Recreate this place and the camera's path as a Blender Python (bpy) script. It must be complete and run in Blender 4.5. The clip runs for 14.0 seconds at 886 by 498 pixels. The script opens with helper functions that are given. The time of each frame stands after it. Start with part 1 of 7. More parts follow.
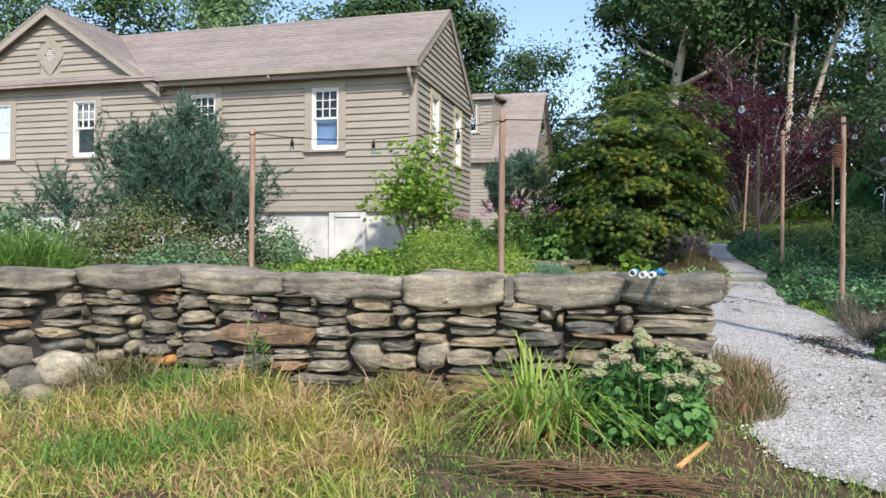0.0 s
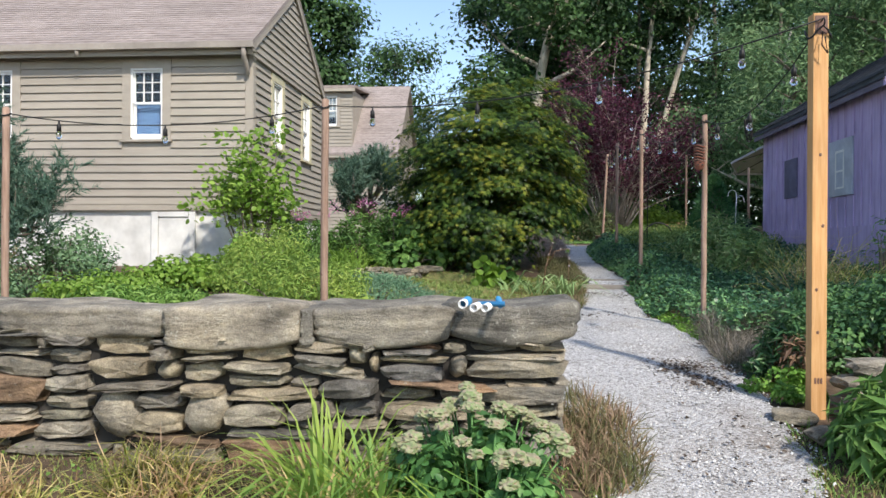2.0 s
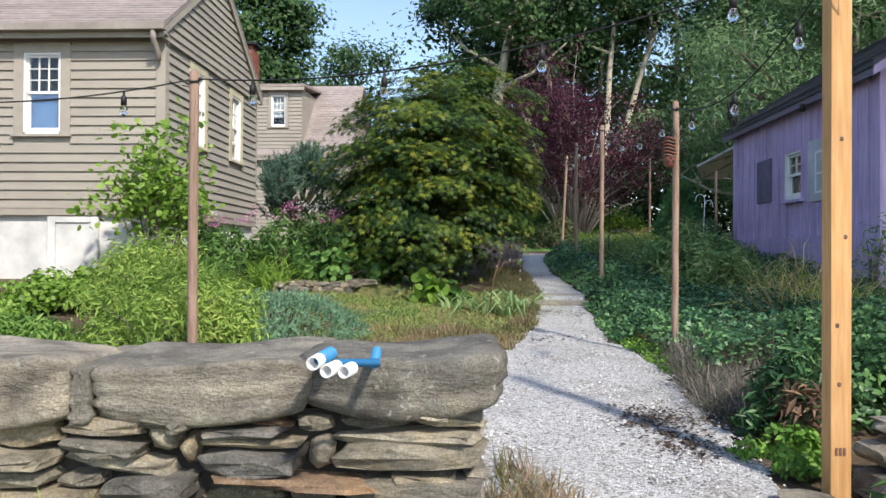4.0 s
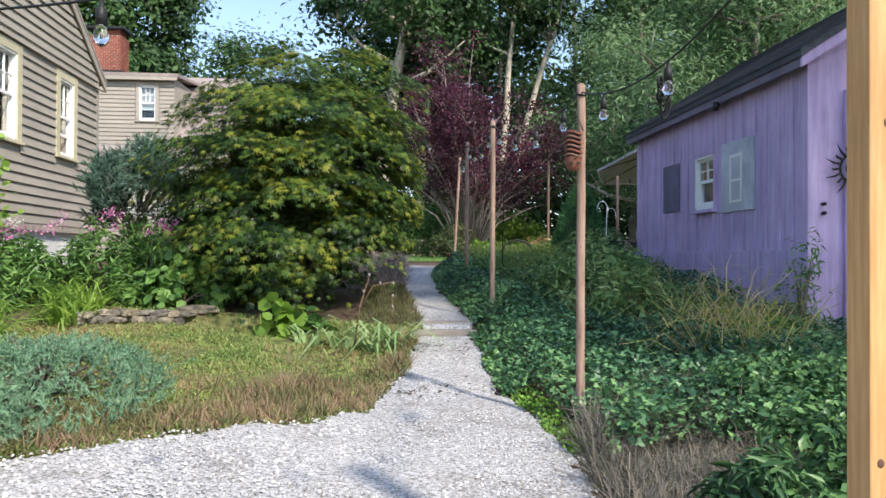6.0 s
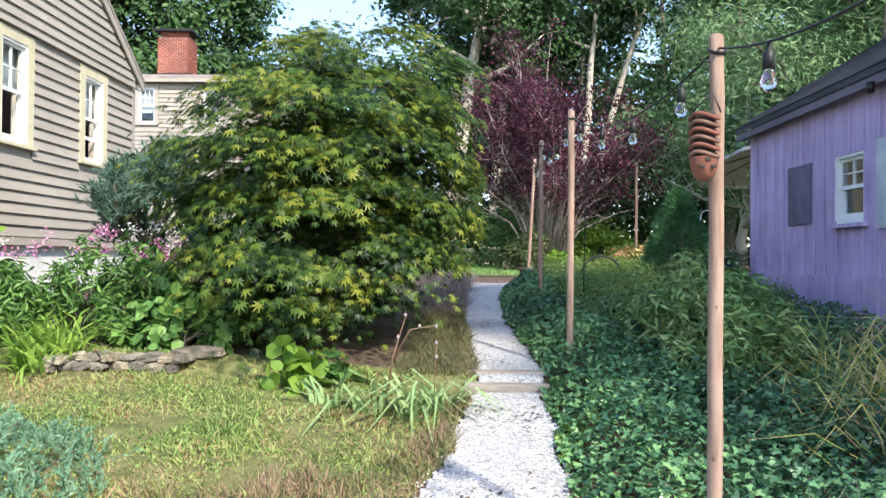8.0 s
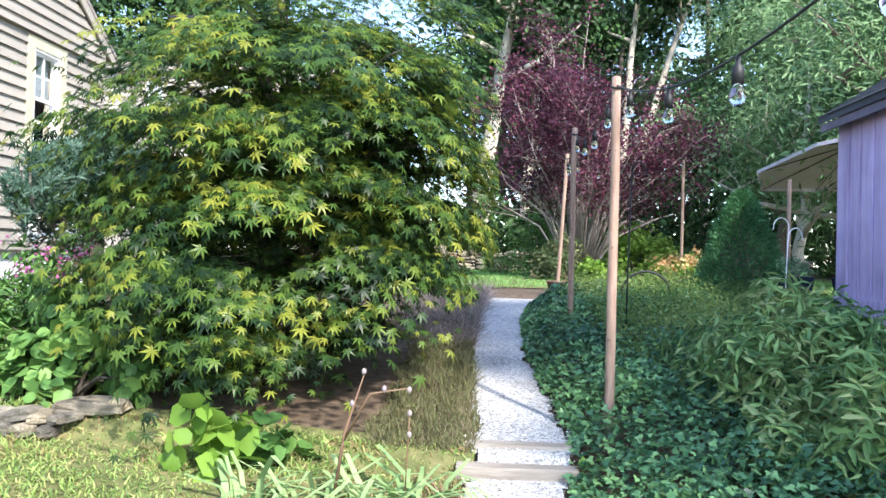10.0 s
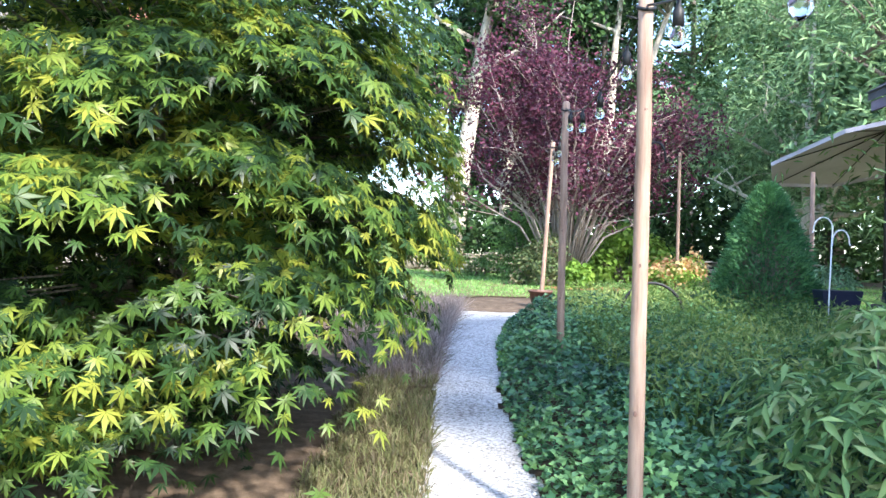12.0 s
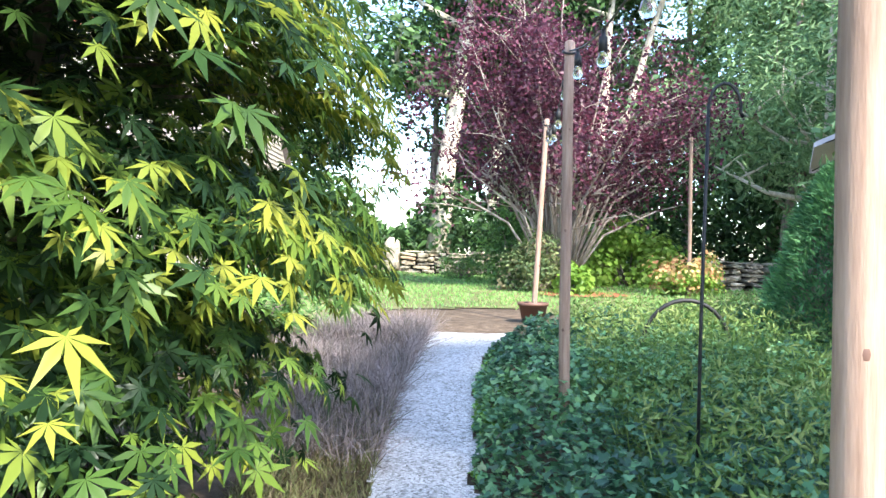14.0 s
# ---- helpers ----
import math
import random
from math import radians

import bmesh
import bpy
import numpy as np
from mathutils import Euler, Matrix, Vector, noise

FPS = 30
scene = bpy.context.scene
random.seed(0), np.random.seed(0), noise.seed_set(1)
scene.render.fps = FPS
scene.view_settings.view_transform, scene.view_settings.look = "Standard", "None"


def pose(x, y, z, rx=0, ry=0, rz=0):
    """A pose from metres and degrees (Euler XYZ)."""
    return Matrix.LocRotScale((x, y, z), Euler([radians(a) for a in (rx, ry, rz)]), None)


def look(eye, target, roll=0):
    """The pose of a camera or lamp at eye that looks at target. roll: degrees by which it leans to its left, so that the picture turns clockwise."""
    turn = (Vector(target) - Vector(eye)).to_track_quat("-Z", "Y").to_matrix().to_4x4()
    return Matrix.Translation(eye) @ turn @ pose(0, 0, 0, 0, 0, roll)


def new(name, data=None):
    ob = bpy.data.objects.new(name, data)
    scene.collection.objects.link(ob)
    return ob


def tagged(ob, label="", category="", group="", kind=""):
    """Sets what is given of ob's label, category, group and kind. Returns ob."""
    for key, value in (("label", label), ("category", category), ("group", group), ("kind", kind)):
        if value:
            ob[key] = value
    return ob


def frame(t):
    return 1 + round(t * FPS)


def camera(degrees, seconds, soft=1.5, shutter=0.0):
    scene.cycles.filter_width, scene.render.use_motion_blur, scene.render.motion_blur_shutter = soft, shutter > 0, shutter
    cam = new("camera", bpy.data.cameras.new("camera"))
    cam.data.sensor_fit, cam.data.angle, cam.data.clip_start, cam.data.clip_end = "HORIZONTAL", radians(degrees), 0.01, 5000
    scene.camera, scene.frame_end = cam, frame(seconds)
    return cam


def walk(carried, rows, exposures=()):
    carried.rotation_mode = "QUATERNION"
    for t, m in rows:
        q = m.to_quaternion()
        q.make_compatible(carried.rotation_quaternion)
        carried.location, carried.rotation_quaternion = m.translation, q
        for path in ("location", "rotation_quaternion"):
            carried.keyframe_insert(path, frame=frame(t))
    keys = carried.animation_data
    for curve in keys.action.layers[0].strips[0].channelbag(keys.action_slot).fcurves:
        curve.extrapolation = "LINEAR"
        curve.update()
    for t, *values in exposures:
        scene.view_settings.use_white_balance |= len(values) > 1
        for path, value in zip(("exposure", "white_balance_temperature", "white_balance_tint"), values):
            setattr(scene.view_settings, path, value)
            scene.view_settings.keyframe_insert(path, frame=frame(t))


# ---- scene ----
cam = camera(61.5, 14.0)
PATH = [
    (0, (0.052, -0.081, 1.6), (-0.469, 1.85, 1.608), 0.5),
    (0.5, (0.041, 0.277, 1.665), (-0.34, 2.241, 1.671), 0.4),
    (1, (0.127, 0.639, 1.693), (-0.17, 2.616, 1.696), 0.2),
    (1.5, (0.229, 0.974, 1.722), (-0.019, 2.958, 1.723), 0.3),
    (2, (0.248, 1.39, 1.769), (0.064, 3.381, 1.769), 0.4),
    (2.5, (0.292, 1.759, 1.789), (0.159, 3.754, 1.793), 0.3),
    (2.7, (0.335, 1.925, 1.793), (0.215, 3.921, 1.797), 0.3),
    (4.8, (0.67, 3.716, 1.902), (0.629, 5.715, 1.924), 0.5),
    (5, (0.706, 3.925, 1.919), (0.717, 5.925, 1.941), 0.5),
    (5.5, (0.838, 4.399, 1.974), (0.969, 6.395, 1.997), 0.4),
    (6, (0.995, 4.886, 2.066), (1.164, 6.879, 2.089), 0.3),
    (6.5, (1.072, 5.407, 2.146), (1.226, 7.401, 2.169), 0.4),
    (7, (1.159, 5.885, 2.157), (1.29, 7.881, 2.182), 0.4),
    (7.5, (1.262, 6.378, 2.252), (1.32, 8.377, 2.281), 0.4),
    (8, (1.333, 6.901, 2.344), (1.287, 8.9, 2.37), 0.5),
    (8.2, (1.368, 7.091, 2.351), (1.299, 9.09, 2.376), 0.6),
    (10.3, (1.595, 9.28, 2.525), (1.46, 11.275, 2.55), 1.5),
    (10.5, (1.597, 9.477, 2.51), (1.464, 11.472, 2.538), 1.5),
    (11, (1.584, 9.978, 2.593), (1.462, 11.974, 2.622), 1.4),
    (11.5, (1.632, 10.455, 2.642), (1.528, 12.453, 2.669), 1.2),
    (12, (1.687, 10.917, 2.632), (1.606, 12.916, 2.653), 1.5),
    (12.5, (1.694, 11.379, 2.706), (1.629, 13.377, 2.73), 1.1),
    (13, (1.753, 11.939, 2.731), (1.699, 13.938, 2.757), 1.0),
    (13.5, (1.814, 12.531, 2.751), (1.763, 14.53, 2.767), 1.0),
    (14, (1.866, 13.104, 2.738), (1.81, 15.103, 2.752), 1.0),
]
walk(cam, [(t, look(eye, target, roll)) for t, eye, target, roll in PATH],
     [(0, 0.92, 6750, 11), (2.5, 0.93, 6750, 11), (5, 1.06, 6750, 11), (6, 1.2, 6750, 12), (7.5, 1.62, 6600, 12), (8, 1.74, 6600, 12), (10.5, 2.28, 6250, 12), (11.5, 2.5, 6250, 12), (14, 2.74, 6450, 10)])

# ---- light: late-morning sun behind the walker's right shoulder, clear sky ----
SUN_FROM = Vector((0.42, -0.66, 0.72)).normalized()
world = bpy.data.worlds.new("world")
scene.world = world
world.use_nodes = True
wn = world.node_tree.nodes
sky = wn.new("ShaderNodeTexSky")
sky.sky_type, sky.sun_disc = "NISHITA", False
sky.sun_elevation = math.asin(SUN_FROM.z)
sky.sun_rotation = math.atan2(SUN_FROM.x, SUN_FROM.y)
sky.air_density, sky.dust_density, sky.ozone_density = 1.0, 0.7, 1.7
wn["Background"].inputs["Strength"].default_value = 0.135
world.node_tree.links.new(sky.outputs[0], wn["Background"].inputs["Color"])
sun_data = bpy.data.lights.new("sun", "SUN")
sun_data.energy, sun_data.angle, sun_data.color = 2.55, radians(2.6), (1.0, 0.94, 0.85)
sun = new("sun", sun_data)
sun.matrix_world = look(SUN_FROM * 60, (0, 0, 0))


# ---- materials ----
def tree_of(name):
    m = bpy.data.materials.new(name)
    m.use_nodes = True
    nt = m.node_tree
    return m, nt, nt.nodes["Principled BSDF"]


def ramp_node(nt, stops):
    r = nt.nodes.new("ShaderNodeValToRGB")
    e = r.color_ramp.elements
    while len(e) < len(stops):
        e.new(0.5)
    for i, (p, c) in enumerate(stops):
        e[i].position, e[i].color = p, (*c, 1)
    return r


def noise_node(nt, vec, scale, detail=4.0, rough=0.6):
    n = nt.nodes.new("ShaderNodeTexNoise")
    n.inputs["Scale"].default_value, n.inputs["Detail"].default_value, n.inputs["Roughness"].default_value = scale, detail, rough
    nt.links.new(vec, n.inputs["Vector"])
    return n


def surf(name, stops, scale=6.0, rough=0.85, bump=0.3, bump_scale=60.0, rnd="", spread=0.3, stretch=(1, 1, 1), stain=0.25, stain_scale=0.9, metal=0.0, spec=0.3, depth=0.01):
    """A solid surface: fine grain by world place, a slower stain, and a random value per piece."""
    m, nt, b = tree_of(name)
    L = nt.links.new
    geo = nt.nodes.new("ShaderNodeNewGeometry")
    mp = nt.nodes.new("ShaderNodeMapping")
    mp.inputs["Scale"].default_value = stretch
    L(geo.outputs["Position"], mp.inputs["Vector"])
    n1 = noise_node(nt, mp.outputs[0], scale, 6, 0.65)
    r = ramp_node(nt, stops)
    L(n1.outputs["Fac"], r.inputs[0])
    n2 = noise_node(nt, geo.outputs["Position"], stain_scale, 3, 0.6)
    mr = nt.nodes.new("ShaderNodeMapRange")
    mr.inputs["From Min"].default_value, mr.inputs["From Max"].default_value = 0.3, 0.7
    mr.inputs["To Min"].default_value, mr.inputs["To Max"].default_value = 1 - stain, 1 + stain * 0.6
    L(n2.outputs["Fac"], mr.inputs["Value"])
    hsv = nt.nodes.new("ShaderNodeHueSaturation")
    L(r.outputs["Color"], hsv.inputs["Color"])
    value = mr.outputs[0]
    if rnd:
        if rnd == "object":
            info = nt.nodes.new("ShaderNodeObjectInfo").outputs["Random"]
        else:
            info = geo.outputs["Random Per Island"]
        rr = nt.nodes.new("ShaderNodeMapRange")
        rr.inputs["To Min"].default_value, rr.inputs["To Max"].default_value = 1 - spread, 1 + spread
        L(info, rr.inputs["Value"])
        mul = nt.nodes.new("ShaderNodeMath")
        mul.operation = "MULTIPLY"
        L(rr.outputs[0], mul.inputs[0]), L(value, mul.inputs[1])
        value = mul.outputs[0]
    L(value, hsv.inputs["Value"])
    L(hsv.outputs[0], b.inputs["Base Color"])
    b.inputs["Roughness"].default_value, b.inputs["Metallic"].default_value = rough, metal
    b.inputs["Specular IOR Level"].default_value = spec
    if bump:
        n3 = noise_node(nt, mp.outputs[0], bump_scale, 5, 0.7)
        bp = nt.nodes.new("ShaderNodeBump")
        bp.inputs["Strength"].default_value, bp.inputs["Distance"].default_value = bump, depth
        L(n3.outputs["Fac"], bp.inputs["Height"]), L(bp.outputs[0], b.inputs["Normal"])
    return m


def leafy(name, cols, trans=0.35, rough=0.45, patch=1.2, patch_amount=0.35):
    """Leaf blades: each leaf takes a colour of its own, light shines through."""
    m, nt, b = tree_of(name)
    L = nt.links.new
    geo = nt.nodes.new("ShaderNodeNewGeometry")
    r = ramp_node(nt, [(i / max(1, len(cols) - 1), c) for i, c in enumerate(cols)])
    n = noise_node(nt, geo.outputs["Position"], patch, 2, 0.5)
    mix = nt.nodes.new("ShaderNodeMapRange")
    mix.inputs["From Min"].default_value, mix.inputs["From Max"].default_value = 0.3, 0.7
    mix.inputs["To Min"].default_value, mix.inputs["To Max"].default_value = -patch_amount, patch_amount
    L(n.outputs["Fac"], mix.inputs["Value"])
    add = nt.nodes.new("ShaderNodeMath")
    add.operation, add.use_clamp = "ADD", True
    L(geo.outputs["Random Per Island"], add.inputs[0]), L(mix.outputs[0], add.inputs[1])
    L(add.outputs[0], r.inputs[0])
    L(r.outputs[0], b.inputs["Base Color"])
    b.inputs["Roughness"].default_value = rough
    b.inputs["Specular IOR Level"].default_value = 0.25
    t = nt.nodes.new("ShaderNodeBsdfTranslucent")
    L(r.outputs[0], t.inputs["Color"])
    ms = nt.nodes.new("ShaderNodeMixShader")
    ms.inputs[0].default_value = trans
    L(b.outputs[0], ms.inputs[1]), L(t.outputs[0], ms.inputs[2])
    L(ms.outputs[0], nt.nodes["Material Output"].inputs["Surface"])
    return m


def glassy(name, tint, rough=0.03, alpha=1.0):
    m, nt, b = tree_of(name)
    b.inputs["Base Color"].default_value = (*tint, 1)
    b.inputs["Roughness"].default_value = rough
    b.inputs["Transmission Weight"].default_value = alpha
    b.inputs["IOR"].default_value = 1.45
    return m


M_SOIL = surf("soil", [(0.25, (0.035, 0.025, 0.017)), (0.5, (0.1, 0.07, 0.046)), (0.7, (0.17, 0.125, 0.085))], 9, 0.95, 0.7, 70)
M_TURF = surf("turf", [(0.25, (0.06, 0.07, 0.022)), (0.5, (0.13, 0.14, 0.05)), (0.72, (0.2, 0.17, 0.08))], 7, 0.95, 0.7, 90)
def stone_material(name, tones, scale=7.0, lichen=0.62, lift=1.0):
    """Split fieldstone: a tone for each stone, mineral grain, layered streaks, pale lichen and dark damp stains."""
    m, nt, b = tree_of(name)
    L = nt.links.new
    geo = nt.nodes.new("ShaderNodeNewGeometry")
    rnd_tone = ramp_node(nt, [(i / (len(tones) - 1), c) for i, c in enumerate(tones)])
    L(nt.nodes.new("ShaderNodeObjectInfo").outputs["Random"], rnd_tone.inputs[0])
    mp = nt.nodes.new("ShaderNodeMapping")
    mp.inputs["Scale"].default_value = (1, 1, 2.2)
    L(geo.outputs["Position"], mp.inputs["Vector"])

    def times(col, fac):
        x = nt.nodes.new("ShaderNodeMix")
        x.data_type, x.blend_type = "RGBA", "MULTIPLY"
        x.inputs[0].default_value = 1
        L(col, x.inputs[6]), L(fac, x.inputs[7])
        return x.outputs[2]

    def graded(sc, detail, stops, vec=None):
        r = ramp_node(nt, stops)
        L(noise_node(nt, vec or geo.outputs["Position"], sc, detail, 0.65).outputs["Fac"], r.inputs[0])
        return r.outputs[0]

    col = times(rnd_tone.outputs[0], graded(scale, 7, [(0.28, (0.42, 0.41, 0.4)), (0.5, (1.0, 0.98, 0.94)), (0.72, (1.5 * lift, 1.45 * lift, 1.32 * lift))], mp.outputs[0]))
    col = times(col, graded(95, 3, [(0.3, (0.68, 0.68, 0.68)), (0.7, (1.3, 1.3, 1.3))]))
    col = times(col, graded(2.1, 4, [(0.35, (0.55, 0.54, 0.53)), (0.55, (1.05, 1.04, 1.02)), (0.75, (1.2, 1.12, 0.95))]))
    spots = graded(26, 5, [(lichen, (0, 0, 0)), (lichen + 0.06, (1, 1, 1))])
    patchy = graded(5, 3, [(0.45, (0, 0, 0)), (0.62, (0.75, 0.75, 0.75))])
    pale = nt.nodes.new("ShaderNodeMix")
    pale.data_type = "RGBA"
    L(times(spots, patchy), pale.inputs[0]), L(col, pale.inputs[6])
    pale.inputs[7].default_value = (0.5, 0.49, 0.42, 1)
    L(pale.outputs[2], b.inputs["Base Color"])
    b.inputs["Roughness"].default_value, b.inputs["Specular IOR Level"].default_value = 0.9, 0.25
    add = nt.nodes.new("ShaderNodeMath")
    add.operation = "MULTIPLY_ADD"
    add.inputs[1].default_value = 0.25
    L(noise_node(nt, geo.outputs["Position"], 120, 4, 0.7).outputs["Fac"], add.inputs[0])
    L(noise_node(nt, mp.outputs[0], 22, 6, 0.7).outputs["Fac"], add.inputs[2])
    bp = nt.nodes.new("ShaderNodeBump")
    bp.inputs["Strength"].default_value, bp.inputs["Distance"].default_value = 0.9, 0.03
    L(add.outputs[0], bp.inputs["Height"]), L(bp.outputs[0], b.inputs["Normal"])
    return m


M_STONE = stone_material("fieldstone", [(0.13, 0.13, 0.128), (0.36, 0.33, 0.265), (0.2, 0.19, 0.17), (0.48, 0.44, 0.36), (0.17, 0.168, 0.165), (0.4, 0.345, 0.255), (0.25, 0.245, 0.2)])
M_STONE_BROWN = stone_material("iron_stained_stone", [(0.23, 0.165, 0.115), (0.33, 0.235, 0.165), (0.3, 0.19, 0.12)])
M_STONE_ORANGE = surf("ochre_stone", [(0.25, (0.4, 0.17, 0.05)), (0.6, (0.62, 0.32, 0.11))], 6, 0.85, 0.5, 40)
M_CAP = stone_material("weathered_capstone", [(0.19, 0.185, 0.17), (0.34, 0.315, 0.27), (0.23, 0.22, 0.2), (0.36, 0.33, 0.28)], 4.5, 0.58)
# near-black: shade of stone gaps and pocket openings put into the colour
M_GAP_SHADE = surf("gap_shade", [(0.3, (0.03, 0.028, 0.025)), (0.7, (0.06, 0.055, 0.05))], 8, 0.95, 0.5, 30)
M_CLAP = surf("clapboard_paint", [(0.3, (0.315, 0.285, 0.24)), (0.7, (0.37, 0.335, 0.285))], 5, 0.75, 0.25, 60, "object", 0.06, (0.3, 0.3, 6), 0.1, 0.8)
M_TRIM = surf("tan_trim", [(0.3, (0.33, 0.298, 0.25)), (0.7, (0.39, 0.35, 0.298))], 5, 0.7, 0.2, 50, "", 0, (1, 1, 1), 0.08)
M_CREAM = surf("cream_trim", [(0.3, (0.5, 0.46, 0.31)), (0.7, (0.58, 0.53, 0.37))], 6, 0.6, 0.15, 50, stain=0.08)
M_WHITE = surf("white_paint", [(0.3, (0.74, 0.74, 0.72)), (0.7, (0.82, 0.82, 0.8))], 6, 0.55, 0.1, 50, stain=0.06)
M_SHADE = surf("window_blind", [(0.3, (0.26, 0.29, 0.32)), (0.7, (0.36, 0.39, 0.42))], 3, 0.8, 0.1, 30, stain=0.15)
M_CURTAIN = surf("blue_curtain", [(0.3, (0.05, 0.1, 0.22)), (0.7, (0.1, 0.19, 0.36))], 7, 0.8, 0.2, 30)
# near-black, so the shade inside the rooms is in the colour
M_ROOM_SHADE = surf("dark_room", [(0.3, (0.02, 0.022, 0.026)), (0.7, (0.04, 0.045, 0.05))], 3, 0.9, 0)
M_GLASS = glassy("window_glass", (0.9, 0.95, 0.95))
M_SHINGLE = surf("asphalt_shingle", [(0.25, (0.2, 0.165, 0.15)), (0.5, (0.3, 0.255, 0.235)), (0.75, (0.38, 0.33, 0.31))], 14, 0.95, 0.6, 150, "object", 0.1, (0.35, 1, 1), 0.15, 0.7)
M_SHINGLE_DARK = surf("dark_shingle", [(0.25, (0.035, 0.037, 0.042)), (0.75, (0.085, 0.088, 0.1))], 14, 0.9, 0.6, 150, "object", 0.2, (1, 0.35, 1), 0.2)
M_CONCRETE = surf("painted_foundation", [(0.25, (0.58, 0.58, 0.57)), (0.7, (0.75, 0.75, 0.73))], 3, 0.9, 0.4, 40, stain=0.22, stain_scale=1.6)
M_PURPLE = surf("purple_stain", [(0.25, (0.37, 0.28, 0.47)), (0.55, (0.53, 0.41, 0.63)), (0.78, (0.64, 0.53, 0.72))], 4, 0.75, 0.4, 45, "object", 0.08, (3, 3, 0.25), 0.2, 1.1)
M_FASCIA = surf("grey_purple_fascia", [(0.3, (0.13, 0.11, 0.15)), (0.7, (0.2, 0.17, 0.22))], 5, 0.7, 0.2, 40)
M_PURPLE_DARK = surf("faded_dark_panel", [(0.3, (0.11, 0.1, 0.16)), (0.7, (0.19, 0.17, 0.25))], 3, 0.7, 0.2, 30)
M_FILM = surf("cloudy_plastic_sheet", [(0.25, (0.3, 0.33, 0.42)), (0.5, (0.42, 0.46, 0.55)), (0.75, (0.62, 0.66, 0.72))], 2.5, 0.35, 0.5, 8, stain=0.2, spec=0.5)
M_METALDARK = surf("dark_iron", [(0.3, (0.02, 0.02, 0.022)), (0.7, (0.05, 0.05, 0.05))], 20, 0.5, 0.2, 80, metal=0.6)
M_GUTTER = surf("painted_gutter", [(0.3, (0.3, 0.265, 0.23)), (0.7, (0.36, 0.32, 0.28))], 8, 0.5, 0.1, 40)
M_LUMBER = surf("fresh_lumber", [(0.25, (0.5, 0.25, 0.09)), (0.5, (0.62, 0.34, 0.14)), (0.75, (0.72, 0.44, 0.21))], 9, 0.65, 0.25, 60, "", 0, (5, 5, 0.35), 0.15, 1.3)
M_POLE = surf("peeled_pole_wood", [(0.25, (0.19, 0.118, 0.084)), (0.5, (0.3, 0.2, 0.148)), (0.75, (0.39, 0.285, 0.225))], 10, 0.75, 0.3, 60, "object", 0.12, (5, 5, 0.4), 0.2, 1.5)
M_BRICK = surf("red_brick", [(0.25, (0.2, 0.07, 0.05)), (0.7, (0.34, 0.125, 0.085))], 8, 0.9, 0.5, 60, "object", 0.22)
M_MORTAR = surf("mortar", [(0.3, (0.4, 0.37, 0.33)), (0.7, (0.5, 0.47, 0.43))], 8, 0.95, 0.3, 50)
M_BARK = surf("bark", [(0.25, (0.085, 0.07, 0.055)), (0.5, (0.19, 0.16, 0.13)), (0.75, (0.3, 0.27, 0.22))], 10, 0.95, 0.9, 30, "", 0, (3, 3, 0.5), depth=0.03)
M_BARK_PALE = surf("pale_bark", [(0.25, (0.32, 0.28, 0.22)), (0.5, (0.56, 0.5, 0.4)), (0.75, (0.7, 0.66, 0.56))], 7, 0.9, 0.6, 30, "", 0, (3, 3, 0.6), depth=0.02)
M_GREYTWIG = surf("grey_twig", [(0.3, (0.23, 0.195, 0.175)), (0.7, (0.4, 0.345, 0.31))], 9, 0.9, 0.3, 40)
M_TERRA = surf("terracotta", [(0.3, (0.15, 0.055, 0.038)), (0.7, (0.24, 0.095, 0.062))], 8, 0.8, 0.3, 50)
M_POT = surf("brown_plastic_pot", [(0.3, (0.13, 0.07, 0.05)), (0.7, (0.19, 0.105, 0.08))], 5, 0.5, 0.1, 40)
M_NAVY = surf("navy_plastic", [(0.3, (0.012, 0.016, 0.035)), (0.7, (0.02, 0.026, 0.055))], 5, 0.4, 0.05, 40)
M_PIPEWHITE = surf("white_pipe_plastic", [(0.3, (0.75, 0.75, 0.75)), (0.7, (0.82, 0.82, 0.82))], 5, 0.35, 0, spec=0.5, stain=0.06)
M_PIPEBLUE = surf("blue_plastic", [(0.3, (0.03, 0.2, 0.42)), (0.7, (0.05, 0.27, 0.52))], 5, 0.35, 0, spec=0.5, stain=0.1)
M_CABLE = surf("black_rubber", [(0.3, (0.012, 0.012, 0.012)), (0.7, (0.025, 0.025, 0.025))], 5, 0.5, 0)
M_BULB = glassy("bulb_glass", (0.97, 0.97, 0.95), 0.05)
M_CANVAS = surf("taupe_canvas", [(0.3, (0.37, 0.345, 0.37)), (0.7, (0.44, 0.415, 0.445))], 3, 0.9, 0.2, 200, stain=0.1)
M_MULCH = surf("red_mulch", [(0.3, (0.2, 0.07, 0.03)), (0.7, (0.34, 0.13, 0.06))], 20, 0.95, 0.9, 50)
M_TIMBER = surf("grey_step_timber", [(0.25, (0.17, 0.14, 0.11)), (0.5, (0.28, 0.245, 0.205)), (0.75, (0.39, 0.35, 0.3))], 8, 0.9, 0.5, 40, "", 0, (0.4, 4, 4))


